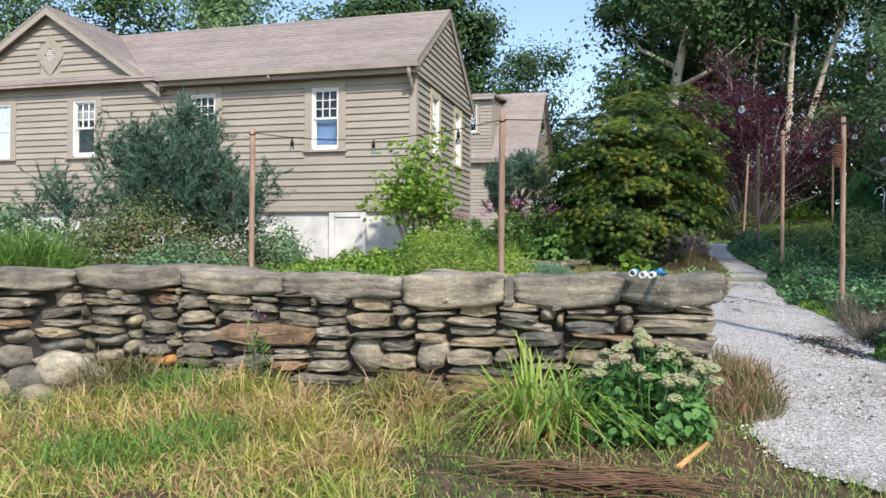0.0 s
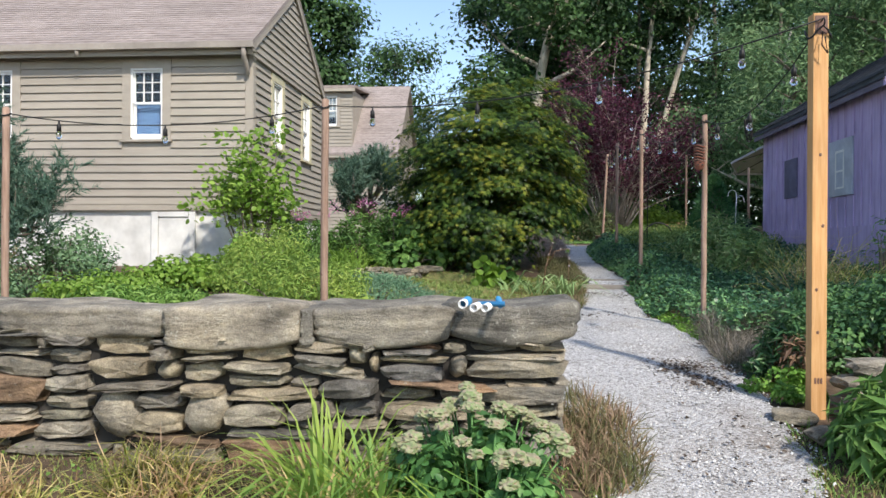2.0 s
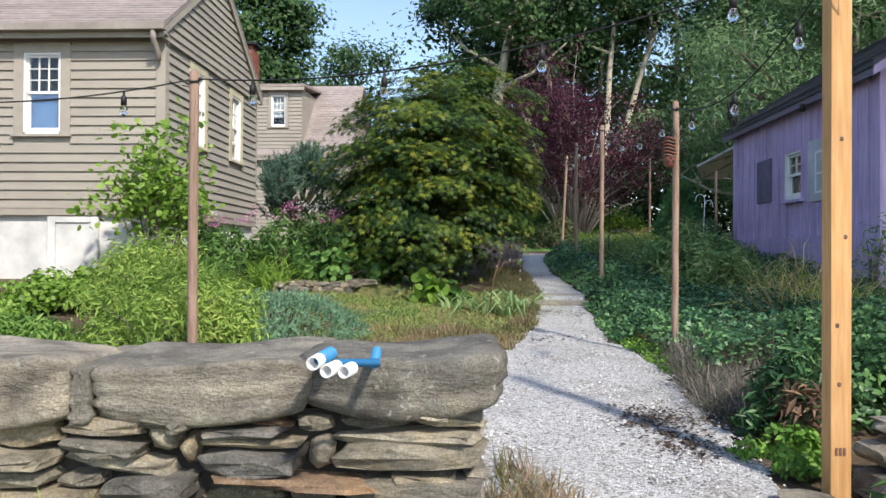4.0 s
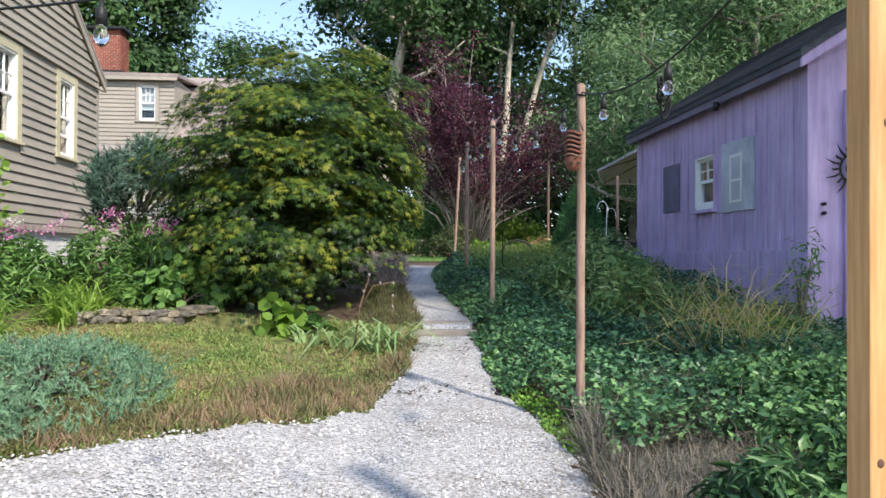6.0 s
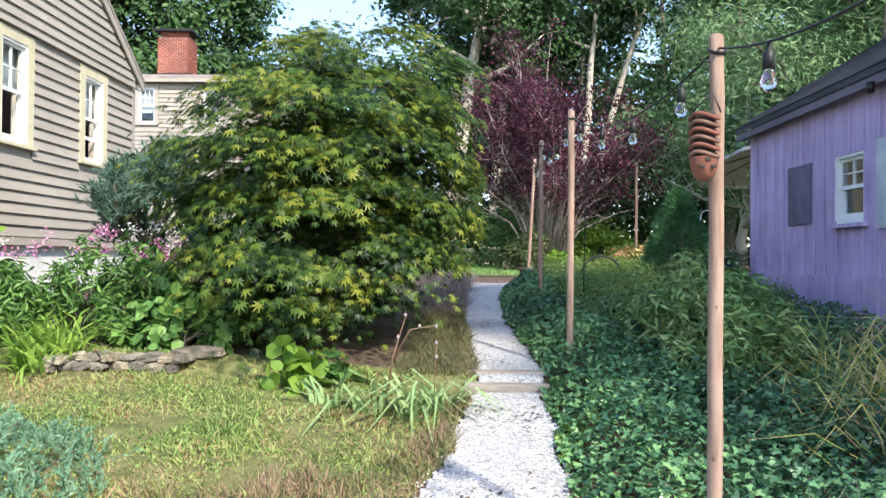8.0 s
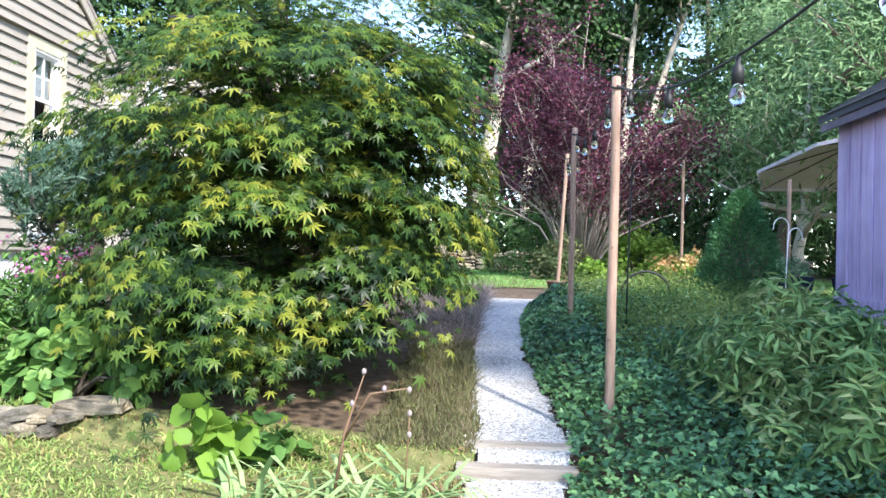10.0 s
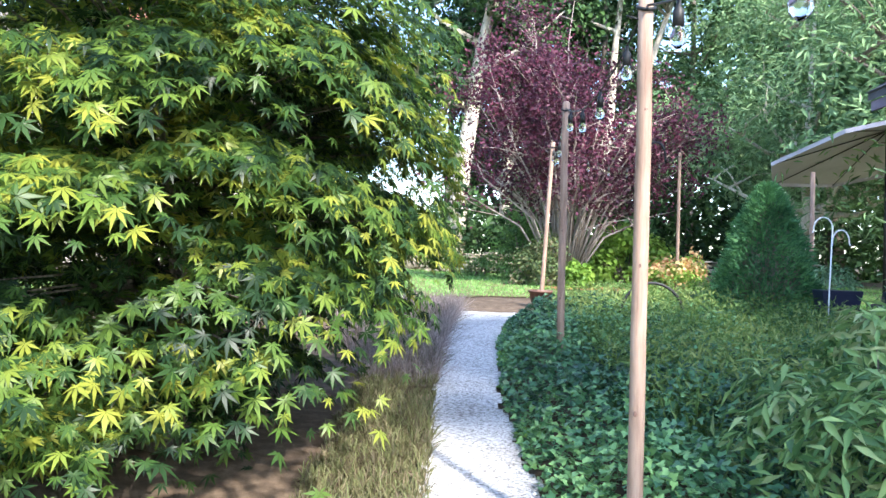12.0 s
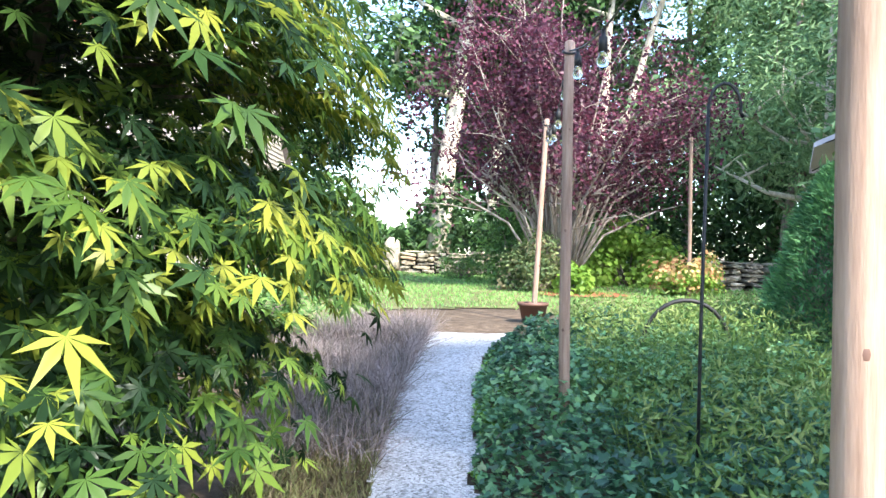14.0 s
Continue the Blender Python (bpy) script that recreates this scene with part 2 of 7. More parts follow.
def gravel_material():
    m, nt, b = tree_of("crushed_white_gravel")
    L = nt.links.new
    geo = nt.nodes.new("ShaderNodeNewGeometry")
    vo = nt.nodes.new("ShaderNodeTexVoronoi")
    vo.inputs["Scale"].default_value = 75
    L(geo.outputs["Position"], vo.inputs["Vector"])
    sep = nt.nodes.new("ShaderNodeSeparateColor")
    L(vo.outputs["Color"], sep.inputs[0])
    r = ramp_node(nt, [(0.0, (0.17, 0.16, 0.145)), (0.24, (0.35, 0.345, 0.335)), (0.55, (0.47, 0.465, 0.46)), (1.0, (0.65, 0.65, 0.65))])
    L(sep.outputs[0], r.inputs[0])
    n = noise_node(nt, geo.outputs["Position"], 1.3, 6, 0.7)
    dirt = ramp_node(nt, [(0.3, (0.62, 0.57, 0.52)), (0.48, (0.95, 0.94, 0.93)), (0.7, (1, 1, 1))])
    L(n.outputs["Fac"], dirt.inputs[0])
    mul = nt.nodes.new("ShaderNodeMix")
    mul.data_type, mul.blend_type = "RGBA", "MULTIPLY"
    mul.inputs[0].default_value = 1
    L(r.outputs[0], mul.inputs[6]), L(dirt.outputs[0], mul.inputs[7])
    L(mul.outputs[2], b.inputs["Base Color"])
    b.inputs["Roughness"].default_value = 0.9
    bp = nt.nodes.new("ShaderNodeBump")
    bp.inputs["Strength"].default_value, bp.inputs["Distance"].default_value = 0.9, 0.012
    inv = nt.nodes.new("ShaderNodeMath")
    inv.operation = "SUBTRACT"
    inv.inputs[0].default_value = 1
    L(vo.outputs["Distance"], inv.inputs[1]), L(inv.outputs[0], bp.inputs["Height"])
    L(bp.outputs[0], b.inputs["Normal"])
    return m


M_GRAVEL = gravel_material()
M_PEBBLE = surf("white_pebble", [(0.3, (0.44, 0.43, 0.41)), (0.7, (0.66, 0.66, 0.65))], 30, 0.9, 0.2, 90, "island", 0.3)


# ---- mesh helpers ----
def mesh_object(name, verts, faces, material, parent=None, smooth=False):
    me = bpy.data.meshes.new(name)
    me.from_pydata([tuple(v) for v in verts], [], [tuple(f) for f in faces])
    me.materials.append(material)
    if smooth:
        me.polygons.foreach_set("use_smooth", [True] * len(me.polygons))
    me.update()
    ob = new(name, me)
    if parent:
        ob.parent = parent
    return ob


def part(name, bm, material, parent=None, label="", smooth=False):
    me = bpy.data.meshes.new(name)
    bm.to_mesh(me)
    bm.free()
    me.materials.append(material)
    if smooth:
        me.polygons.foreach_set("use_smooth", [True] * len(me.polygons))
    ob = new(name, me)
    if parent:
        ob.parent = parent
    if label:
        ob["label"] = label
    return ob


def empty(name, label="", category="", group="", kind="", at=(0, 0, 0)):
    ob = new(name)
    ob.location = at
    ob.empty_display_size = 0.1
    return tagged(ob, label, category, group, kind)


def add_box(bm, x0, x1, y0, y1, z0, z1, bevel=0.0, m=None):
    before = set(bm.verts)
    bmesh.ops.create_cube(bm, size=1)
    vs = [v for v in bm.verts if v not in before]
    for v in vs:
        v.co = Vector((x0 + (v.co.x + 0.5) * (x1 - x0), y0 + (v.co.y + 0.5) * (y1 - y0), z0 + (v.co.z + 0.5) * (z1 - z0)))
        if m:
            v.co = m @ v.co
    if bevel:
        es = list({e for v in vs for e in v.link_edges})
        bmesh.ops.bevel(bm, geom=es, offset=bevel, segments=2, affect="EDGES", profile=0.6)
    return bm


def box(name, x0, x1, y0, y1, z0, z1, material, parent=None, bevel=0.0, label=""):
    return part(name, add_box(bmesh.new(), x0, x1, y0, y1, z0, z1, bevel), material, parent, label)


def tube_verts(points, radii, sides=8):
    """A tapered tube along points; returns vertices and faces."""
    pts = [Vector(p) for p in points]
    vs, fs = [], []
    up = Vector((0.13, 0.29, 1)).normalized()
    for i, p in enumerate(pts):
        d = (pts[min(i + 1, len(pts) - 1)] - pts[max(i - 1, 0)])
        d = d.normalized() if d.length > 1e-9 else Vector((0, 0, 1))
        a = d.cross(up)
        if a.length < 0.05:
            a = d.cross(Vector((1, 0, 0)))
        a.normalize()
        c = d.cross(a)
        for k in range(sides):
            t = 2 * math.pi * k / sides
            vs.append(p + (a * math.cos(t) + c * math.sin(t)) * radii[i])
    n = len(pts)
    for i in range(n - 1):
        for k in range(sides):
            k2 = (k + 1) % sides
            fs.append((i * sides + k, i * sides + k2, (i + 1) * sides + k2, (i + 1) * sides + k))
    fs.append(tuple(range(sides))[::-1])
    fs.append(tuple((n - 1) * sides + k for k in range(sides)))
    return vs, fs


def tubes(name, runs, material, parent=None, sides=8, label=""):
    """Several tapered runs, [(points, radii)], joined as one part."""
    V, F = [], []
    for pts, rad in runs:
        v, f = tube_verts(pts, rad, sides)
        o = len(V)
        V += v
        F += [tuple(i + o for i in q) for q in f]
    ob = mesh_object(name, V, F, material, parent, True)
    if label:
        ob["label"] = label
    return ob


RNG = np.random.default_rng(7)


def bases(normals, spin=None, lean=0.0):
    """Rotation matrices, columns x, y, z, with z along the normals."""
    n = np.asarray(normals, float)
    n = n + lean * RNG.normal(size=n.shape)
    n /= np.linalg.norm(n, axis=1, keepdims=True) + 1e-9
    a = RNG.normal(size=n.shape) if spin is None else np.asarray(spin, float)
    x = np.cross(a, n)
    x /= np.linalg.norm(x, axis=1, keepdims=True) + 1e-9
    y = np.cross(n, x)
    return np.stack([x, y, n], axis=2)


def scatter(name, template, places, rots, sizes, material, parent=None):
    """Joins one copy of the template (vertices, faces) per place into one mesh."""
    tv, tf = np.asarray(template[0], np.float32), template[1]
    P, R = np.asarray(places, np.float32), np.asarray(rots, np.float32)
    S = np.asarray(sizes, np.float32)
    if S.ndim == 1:
        S = np.repeat(S[:, None], 3, axis=1)
    N, K = len(P), len(tv)
    V = np.einsum("nij,nkj->nki", R, tv[None] * S[:, None, :]) + P[:, None, :]
    nv = N * K
    me = bpy.data.meshes.new(name)
    me.vertices.add(nv)
    me.vertices.foreach_set("co", V.reshape(-1).astype(np.float32))
    flat = np.concatenate([np.asarray(f) for f in tf])
    counts = np.array([len(f) for f in tf])
    loops = (flat[None, :] + (np.arange(N) * K)[:, None]).reshape(-1)
    tot = np.tile(counts, N)
    start = np.concatenate([[0], np.cumsum(tot)[:-1]])
    me.loops.add(len(loops))
    me.loops.foreach_set("vertex_index", loops.astype(np.int32))
    me.polygons.add(len(tot))
    me.polygons.foreach_set("loop_start", start.astype(np.int32))
    me.polygons.foreach_set("loop_total", tot.astype(np.int32))
    me.update(calc_edges=True)
    me.materials.append(material)
    ob = new(name, me)
    if parent:
        ob.parent = parent
    return ob


def height_of(y):
    ys = (-60, -5, 0, 5, 6.5, 8, 9.75, 11.2, 13.75, 13.87, 20, 22, 30, 60, 400)
    zs = (-2.0, -0.3, 0, 0.36, 0.56, 0.72, 0.83, 0.9, 1.12, 1.24, 1.82, 1.93, 2.05, 2.15, 2.3)
    return np.interp(y, ys, zs)


def ground_z(x, y):
    """Height of the ground: it climbs along the path, and towards the house behind the stone wall."""
    x, y = np.asarray(x, float), np.asarray(y, float)
    left = (0.07 * np.clip(0.8 - x, 0, 2.8) - 0.035 * np.clip(-2.0 - x, 0, 5)) * np.clip((y - 6.15) / 0.25, 0, 1)
    right = 0.05 * np.clip(x - 2.6, 0, 4) * np.clip((y - 6.5) / 2, 0, 1) * np.clip((24 - y) / 4, 0, 1)
    return height_of(y) + left + right


def gz(x, y):
    return float(ground_z(x, y))


# ---- ground, path ----
def axis_steps(fine0, fine1, step, far):
    mid = list(np.arange(fine0, fine1 + 1e-6, step))
    out = [fine1 + (far - fine1) * (k / 14) ** 2.2 for k in range(1, 15)]
    low = [fine0 - (far + fine0) * (k / 14) ** 2.2 for k in range(14, 0, -1)]
    return np.array(low + mid + out)


def sheet(name, xs, ys, material, lift, keep=None, rough=0.0, smooth=True):
    X, Y = np.meshgrid(xs, ys)
    Z = ground_z(X, Y) + lift
    if rough:
        for i in range(X.shape[0]):
            for j in range(X.shape[1]):
                Z[i, j] += rough * noise.noise(Vector((X[i, j] * 2.1, Y[i, j] * 2.1, 0.3)))
    n = len(xs)
    faces = []
    for i in range(len(ys) - 1):
        for j in range(n - 1):
            if keep is None or keep(0.5 * (xs[j] + xs[j + 1]), 0.5 * (ys[i] + ys[i + 1])):
                faces.append((i * n + j, i * n + j + 1, (i + 1) * n + j + 1, (i + 1) * n + j))
    V = np.stack([X, Y, Z], axis=2).reshape(-1, 3)
    used = sorted({k for f in faces for k in f})
    back = {k: i for i, k in enumerate(used)}
    return mesh_object(name, [V[k] for k in used], [tuple(back[k] for k in f) for f in faces], material, None, smooth)


ground = sheet("ground", axis_steps(-9, 9, 0.3, 900), axis_steps(0, 30, 0.25, 900), M_SOIL, -0.012)
tagged(ground, "bare brown soil and thatch under the planting", "ground", kind="structure")

PATH_Y = (4.4, 4.8, 5.3, 5.8, 6.5, 7.4, 8.4, 9.4, 10.1, 11.3, 12.2, 13.8, 14.3, 15.5, 16.5, 17.3, 18.7, 20.2, 21.2)
PATH_L = (1.25, 0.82, 0.74, 0.88, 0.98, 0.92, 0.95, 1.0, 0.75, 1.1, 1.28, 1.47, 1.5, 1.44, 1.41, 1.38, 1.38, 1.44, 1.5)
PATH_R = (1.75, 1.8, 1.9, 2.0, 2.1, 2.15, 2.16, 2.2, 2.14, 2.0, 2.04, 2.1, 2.14, 2.0, 1.95, 1.92, 1.95, 2.14, 2.4)


def wob(a, b, s=1.0):
    return noise.noise(Vector((a * 3.1 * s, b * 3.1 * s, 4.7))) + 0.25 * noise.noise(Vector((a * 9 * s, b * 9 * s, 1.1)))


def on_gravel(x, y, grow=0.0):
    if not 4.4 < y < 21.2:
        return False
    w = 0.09 * wob(x, y)
    if np.interp(y, PATH_Y, PATH_L) - grow + w < x < np.interp(y, PATH_Y, PATH_R) + grow + w:
        return True
    if 6.5 < y < 10.6 and -1.6 < x < 1.3:
        front = np.interp(x, (-1.6, -1.1, -0.35, 0.54, 0.86, 1.3), (8.9, 9.15, 9.8, 10.3, 10.7, 11.4))
        back = np.interp(x, (-1.6, -0.9, -0.2, 0.4, 1.3), (8.6, 8.0, 7.6, 7.0, 6.2))
        return back + w - grow < y < front + w + grow
    return False


path = sheet("gravel_path", np.arange(-1.7, 3.3, 0.035), np.arange(4.4, 21.3, 0.035), M_GRAVEL, 0.012, on_gravel, 0.02)
tagged(path, "crushed white gravel garden path with dark leaf litter", "path", kind="structure")

# ---- large structure: house, rear house, shed ----
HX, HY, HB = -4.75, 15.33, 20.55          # gable wall, front wall, back wall of the front house
FZ, EZ, RZ, RY = 2.5, 5.63, 7.68, 17.95  # foundation top, eave, ridge height, ridge place
WEST = -18.5
FRONT_WINDOWS = [(-16.15, -15.5), (-13.6, -12.95), (-10.28, -9.63), (-7.18, -6.53)]
GABLE_WINDOWS = [(16.52, 17.12), (18.7, 19.3)]
WZ0, WZ1 = 3.9, 5.25


def prism(name, outline, axis, a, b, material, parent=None, label=""):
    """Extrudes a 2D outline from a to b along axis: 'x' takes (y, z), 'y' takes (x, z)."""
    n = len(outline)
    V = []
    for c in (a, b):
        for u, w in outline:
            V.append((c, u, w) if axis == "x" else (u, c, w))
    F = [tuple(range(n)), tuple(range(2 * n - 1, n - 1, -1))]
    F += [(i, i + n, (i + 1) % n + n, (i + 1) % n) for i in range(n)]
    bm = bmesh.new()
    bv = [bm.verts.new(v) for v in V]
    for f in F:
        bm.faces.new([bv[i] for i in f])
    bmesh.ops.recalc_face_normals(bm, faces=bm.faces)
    return part(name, bm, material, parent, label)


def wall_with_holes(name, axis, at, thick, u0, u1, z0, z1, holes, material, parent):
    """A wall slab along x ('y' axis) or y ('x' axis), one closed shell with openings through it."""
    us = sorted({u0, u1, *[h[0] for h in holes], *[h[1] for h in holes]})
    zs = sorted({z0, z1, *[h[2] for h in holes], *[h[3] for h in holes]})
    solid = {}
    for i in range(len(us) - 1):
        for j in range(len(zs) - 1):
            cu, cz = 0.5 * (us[i] + us[i + 1]), 0.5 * (zs[j] + zs[j + 1])
            solid[i, j] = not any(h[0] < cu < h[1] and h[2] < cz < h[3] for h in holes)
    bm = bmesh.new()
    made = {}

    def vert(i, j, k):
        if (i, j, k) not in made:
            a = at + (thick if k else 0) if axis == "y" else at - (thick if k else 0)
            made[i, j, k] = bm.verts.new((us[i], a, zs[j]) if axis == "y" else (a, us[i], zs[j]))
        return made[i, j, k]

    for (i, j), full in solid.items():
        if not full:
            continue
        for k in (0, 1):
            bm.faces.new([vert(i, j, k), vert(i + 1, j, k), vert(i + 1, j + 1, k), vert(i, j + 1, k)])
        for di, dj, p, q in ((-1, 0, (i, j), (i, j + 1)), (1, 0, (i + 1, j), (i + 1, j + 1)), (0, -1, (i, j), (i + 1, j)), (0, 1, (i, j + 1), (i + 1, j + 1))):
            if not solid.get((i + di, j + dj), False):
                bm.faces.new([vert(*p, 0), vert(*q, 0), vert(*q, 1), vert(*p, 1)])
    bmesh.ops.recalc_face_normals(bm, faces=bm.faces)
    return part(name, bm, material, parent)


def oriented(axis, at, sign):
    """Matrix from window space (u along the wall, v outwards, z up) to the world."""
    if axis == "y":
        return Matrix(((1, 0, 0, 0), (0, sign, 0, at), (0, 0, 1, 0), (0, 0, 0, 1)))
    return Matrix(((0, sign, 0, at), (1, 0, 0, 0), (0, 0, 1, 0), (0, 0, 0, 1)))


def sash_window(name, axis, at, sign, u0, u1, z0, z1, casing, sash_mat, label, parent=None, raised=0.0, case_w=0.13, cols=3, rows=3, blind=0.0, curtain=False):
    """A double-hung window: casing, sill, two sashes with muntins, panes and a near-black box that stands in for the
    unlit room.
    """
    m = oriented(axis, at, sign)
    if parent:
        w = new(name)
        w.parent = parent
    else:
        w = empty(name, label, "window", kind="structure")

    def piece(nm, spec, mat, under=w, lab=""):
        bm = bmesh.new()
        for s in spec:
            add_box(bm, *s, 0.0, m)
        bmesh.ops.recalc_face_normals(bm, faces=bm.faces)
        return part(nm, bm, mat, under, lab)

    c = case_w
    piece("casing", [(u0 - c, u0, 0.0, 0.045, z0 - 0.04, z1 + c), (u1, u1 + c, 0.0, 0.045, z0 - 0.04, z1 + c), (u0, u1, 0.0, 0.043, z1, z1 + c)], casing)
    piece("sill", [(u0 - c - 0.03, u1 + c + 0.03, -0.02, 0.085, z0 - 0.085, z0 - 0.042)], casing)
    piece("window_frame", [(u0, u0 + 0.035, -0.09, 0.03, z0, z1), (u1 - 0.035, u1, -0.09, 0.03, z0, z1), (u0 + 0.035, u1 - 0.035, -0.09, 0.03, z1 - 0.035, z1), (u0 + 0.035, u1 - 0.035, -0.09, 0.03, z0 - 0.04, z0 + 0.03)], sash_mat)
    a, b = u0 + 0.035, u1 - 0.035
    zm = 0.5 * (z0 + z1)
    up = [(a, a + 0.035, -0.05, -0.01, zm, z1 - 0.035), (b - 0.035, b, -0.05, -0.01, zm, z1 - 0.035), (a + 0.035, b - 0.035, -0.05, -0.01, z1 - 0.075, z1 - 0.035), (a + 0.035, b - 0.035, -0.05, -0.01, zm - 0.02, zm + 0.025)]
    piece("upper_sash", up, sash_mat)
    for k in range(1, cols):
        u = a + 0.035 + (b - a - 0.07) * k / cols
        piece("muntin", [(u - 0.008, u + 0.008, -0.045, -0.012, zm + 0.025, z1 - 0.075)], sash_mat)
    for k in range(1, rows):
        z = zm + 0.025 + (z1 - 0.1 - zm) * k / rows
        piece("muntin", [(a + 0.035, b - 0.035, -0.043, -0.014, z - 0.008, z + 0.008)], sash_mat)
    g = piece("pane", [(a + 0.03, b - 0.03, -0.034, -0.03, zm, z1 - 0.06)], M_GLASS)
    g.visible_shadow = False
    r = raised * (zm - z0 - 0.1)
    lo0, lo1 = z0 + 0.03 + r, zm - 0.022
    piece("lower_sash", [(a, a + 0.035, -0.085, -0.052, lo0, lo1), (b - 0.035, b, -0.085, -0.052, lo0, lo1), (a + 0.035, b - 0.035, -0.085, -0.052, lo0, lo0 + 0.05)], sash_mat)
    g = piece("pane", [(a + 0.03, b - 0.03, -0.07, -0.066, lo0 + 0.03, lo1)], M_GLASS)
    g.visible_shadow = False
    if blind:
        piece("blind", [(a, b, -0.135, -0.125, z1 - blind * (z1 - z0), z1 - 0.03)], M_SHADE)
    if curtain:
        piece("curtain", [(a, b, -0.155, -0.145, z0 + 0.05, zm + 0.02)], M_CURTAIN)
    # shallow box behind the panes, indoor shade given by its near-black colour
    piece("dark_room", [(u0 - 0.3, u1 + 0.3, -0.62, -0.6, z0 - 0.3, z1 + 0.2), (u0 - 0.3, u0 - 0.28, -0.6, -0.24, z0 - 0.3, z1 + 0.2), (u1 + 0.28, u1 + 0.3, -0.6, -0.24, z0 - 0.3, z1 + 0.2), (u0 - 0.28, u1 + 0.28, -0.6, -0.24, z0 - 0.3, z0 - 0.28), (u0 - 0.28, u1 + 0.28, -0.6, -0.24, z1 + 0.18, z1 + 0.2)], M_ROOM_SHADE)
    return w


house = empty("house", "one-storey tan clapboard house with brown shingle roof on white foundation", "house", at=(0, 0, 0))
holes_f = [(a, b, WZ0, WZ1) for a, b in FRONT_WINDOWS]
wall_with_holes("wall", "y", HY, 0.2, WEST, HX - 0.2, FZ, EZ, holes_f, M_TRIM, house)
wall_with_holes("wall", "x", HX, 0.2, HY, HB, FZ, EZ, [(a, b, WZ0, WZ1) for a, b in GABLE_WINDOWS], M_TRIM, house)
box("wall", WEST, HX - 0.2, HB - 0.2, HB, FZ, EZ, M_TRIM, house)
prism("gable_wall", [(HY, EZ + 0.002), (HB, EZ + 0.002), (RY, RZ - 0.12)], "x", HX - 0.2, HX, M_TRIM, house)
prism("gable_wall", [(-17.75, EZ + 0.002), (-11.2, EZ + 0.002), (-14.3, 7.5)], "y", HY, HY + 0.2, M_TRIM, house)
for i, (a, b) in enumerate(FRONT_WINDOWS):
    sash_window("window", "y", HY, -1, a, b, WZ0, WZ1, M_TRIM, M_WHITE, "", house, 0.0, 0.17, 3, 3, (0.95, 0.35, 0.0, 0.0)[i], i == 3)
for i, (a, b) in enumerate(GABLE_WINDOWS):
    sash_window("window", "x", HX, 1, a, b, WZ0, WZ1, M_CREAM, M_WHITE, "", house, 0.55 if i else 0.0, 0.15, 2, 2, 0.45)
foundation = box("foundation", WEST, HX - 0.06, HY + 0.06, HB - 0.06, 0.6, FZ - 0.004, M_CONCRETE, house, 0.01)
bm = bmesh.new()
add_box(bm, -6.75, -6.62, HY - 0.02, HY + 0.055, 1.2, 2.46, 0.008)
add_box(bm, -6.0, -5.87, HY - 0.02, HY + 0.055, 1.2, 2.46, 0.008)
add_box(bm, -6.615, -6.005, HY - 0.02, HY + 0.055, 2.36, 2.46, 0.008)
add_box(bm, -6.612, -6.008, HY + 0.01, HY + 0.055, 1.2, 2.355, 0.004)
part("cellar_hatch", bm, M_CONCRETE, house, "white painted cellar hatch")
box("water_table", WEST, HX + 0.03, HY - 0.035, HY - 0.002, FZ - 0.02, FZ + 0.1, M_TRIM, house, 0.004)
box("water_table", HX + 0.002, HX + 0.033, HY, HB, FZ - 0.02, FZ + 0.1, M_TRIM, house, 0.004)
box("corner_board", HX - 0.13, HX + 0.028, HY - 0.03, HY - 0.003, FZ + 0.102, EZ - 0.02, M_TRIM, house, 0.004)
box("corner_board", HX + 0.003, HX + 0.03, HY - 0.002, HY + 0.13, FZ + 0.102, EZ - 0.02, M_TRIM, house, 0.004)
box("corner_board", HX + 0.003, HX + 0.03, HB - 0.13, HB, FZ + 0.102, EZ - 0.02, M_TRIM, house, 0.004)
# roof slabs, fascia and rakes
SL = (RZ - EZ) / (RY - HY + 0.28)


def roof_slab(name, y0, z0, y1, z1, x0, x1, thick, material, parent):
    return prism(name, [(y0, z0), (y1, z1), (y1, z1 - thick), (y0, z0 - thick)], "x", x0, x1, material, parent)


roof_slab("roof", HY - 0.28, EZ + 0.03, RY, RZ, WEST, HX + 0.09, 0.07, M_SHINGLE, house)
roof_slab("roof", HB + 0.28, EZ + 0.03, RY + 0.002, RZ, WEST, HX + 0.09, 0.07, M_SHINGLE, house)
prism("cross_roof", [(-14.3, 7.63), (-11.0, 5.42), (-11.0, 5.35), (-14.3, 7.57)], "y", HY - 0.22, 17.9, M_SHINGLE, house)
prism("cross_roof", [(-14.302, 7.63), (-17.95, 5.42), (-17.95, 5.35), (-14.302, 7.57)], "y", HY - 0.22, 17.9, M_SHINGLE, house)
prism("rake_board", [(-14.3, 7.57), (-11.02, 5.355), (-11.02, 5.21), (-14.3, 7.4)], "y", HY - 0.21, HY - 0.17, M_TRIM, house)
prism("rake_board", [(-14.302, 7.57), (-17.93, 5.355), (-17.93, 5.21), (-14.302, 7.4)], "y", HY - 0.21, HY - 0.17, M_TRIM, house)
prism("rake_board", [(HY - 0.26, EZ - 0.04), (RY, RZ - 0.07), (RY, RZ - 0.22), (HY - 0.26, EZ - 0.19)], "x", HX + 0.048, HX + 0.082, M_TRIM, house)
prism("rake_board", [(HB + 0.26, EZ - 0.04), (RY + 0.002, RZ - 0.07), (RY + 0.002, RZ - 0.22), (HB + 0.26, EZ - 0.19)], "x", HX + 0.048, HX + 0.082, M_TRIM, house)
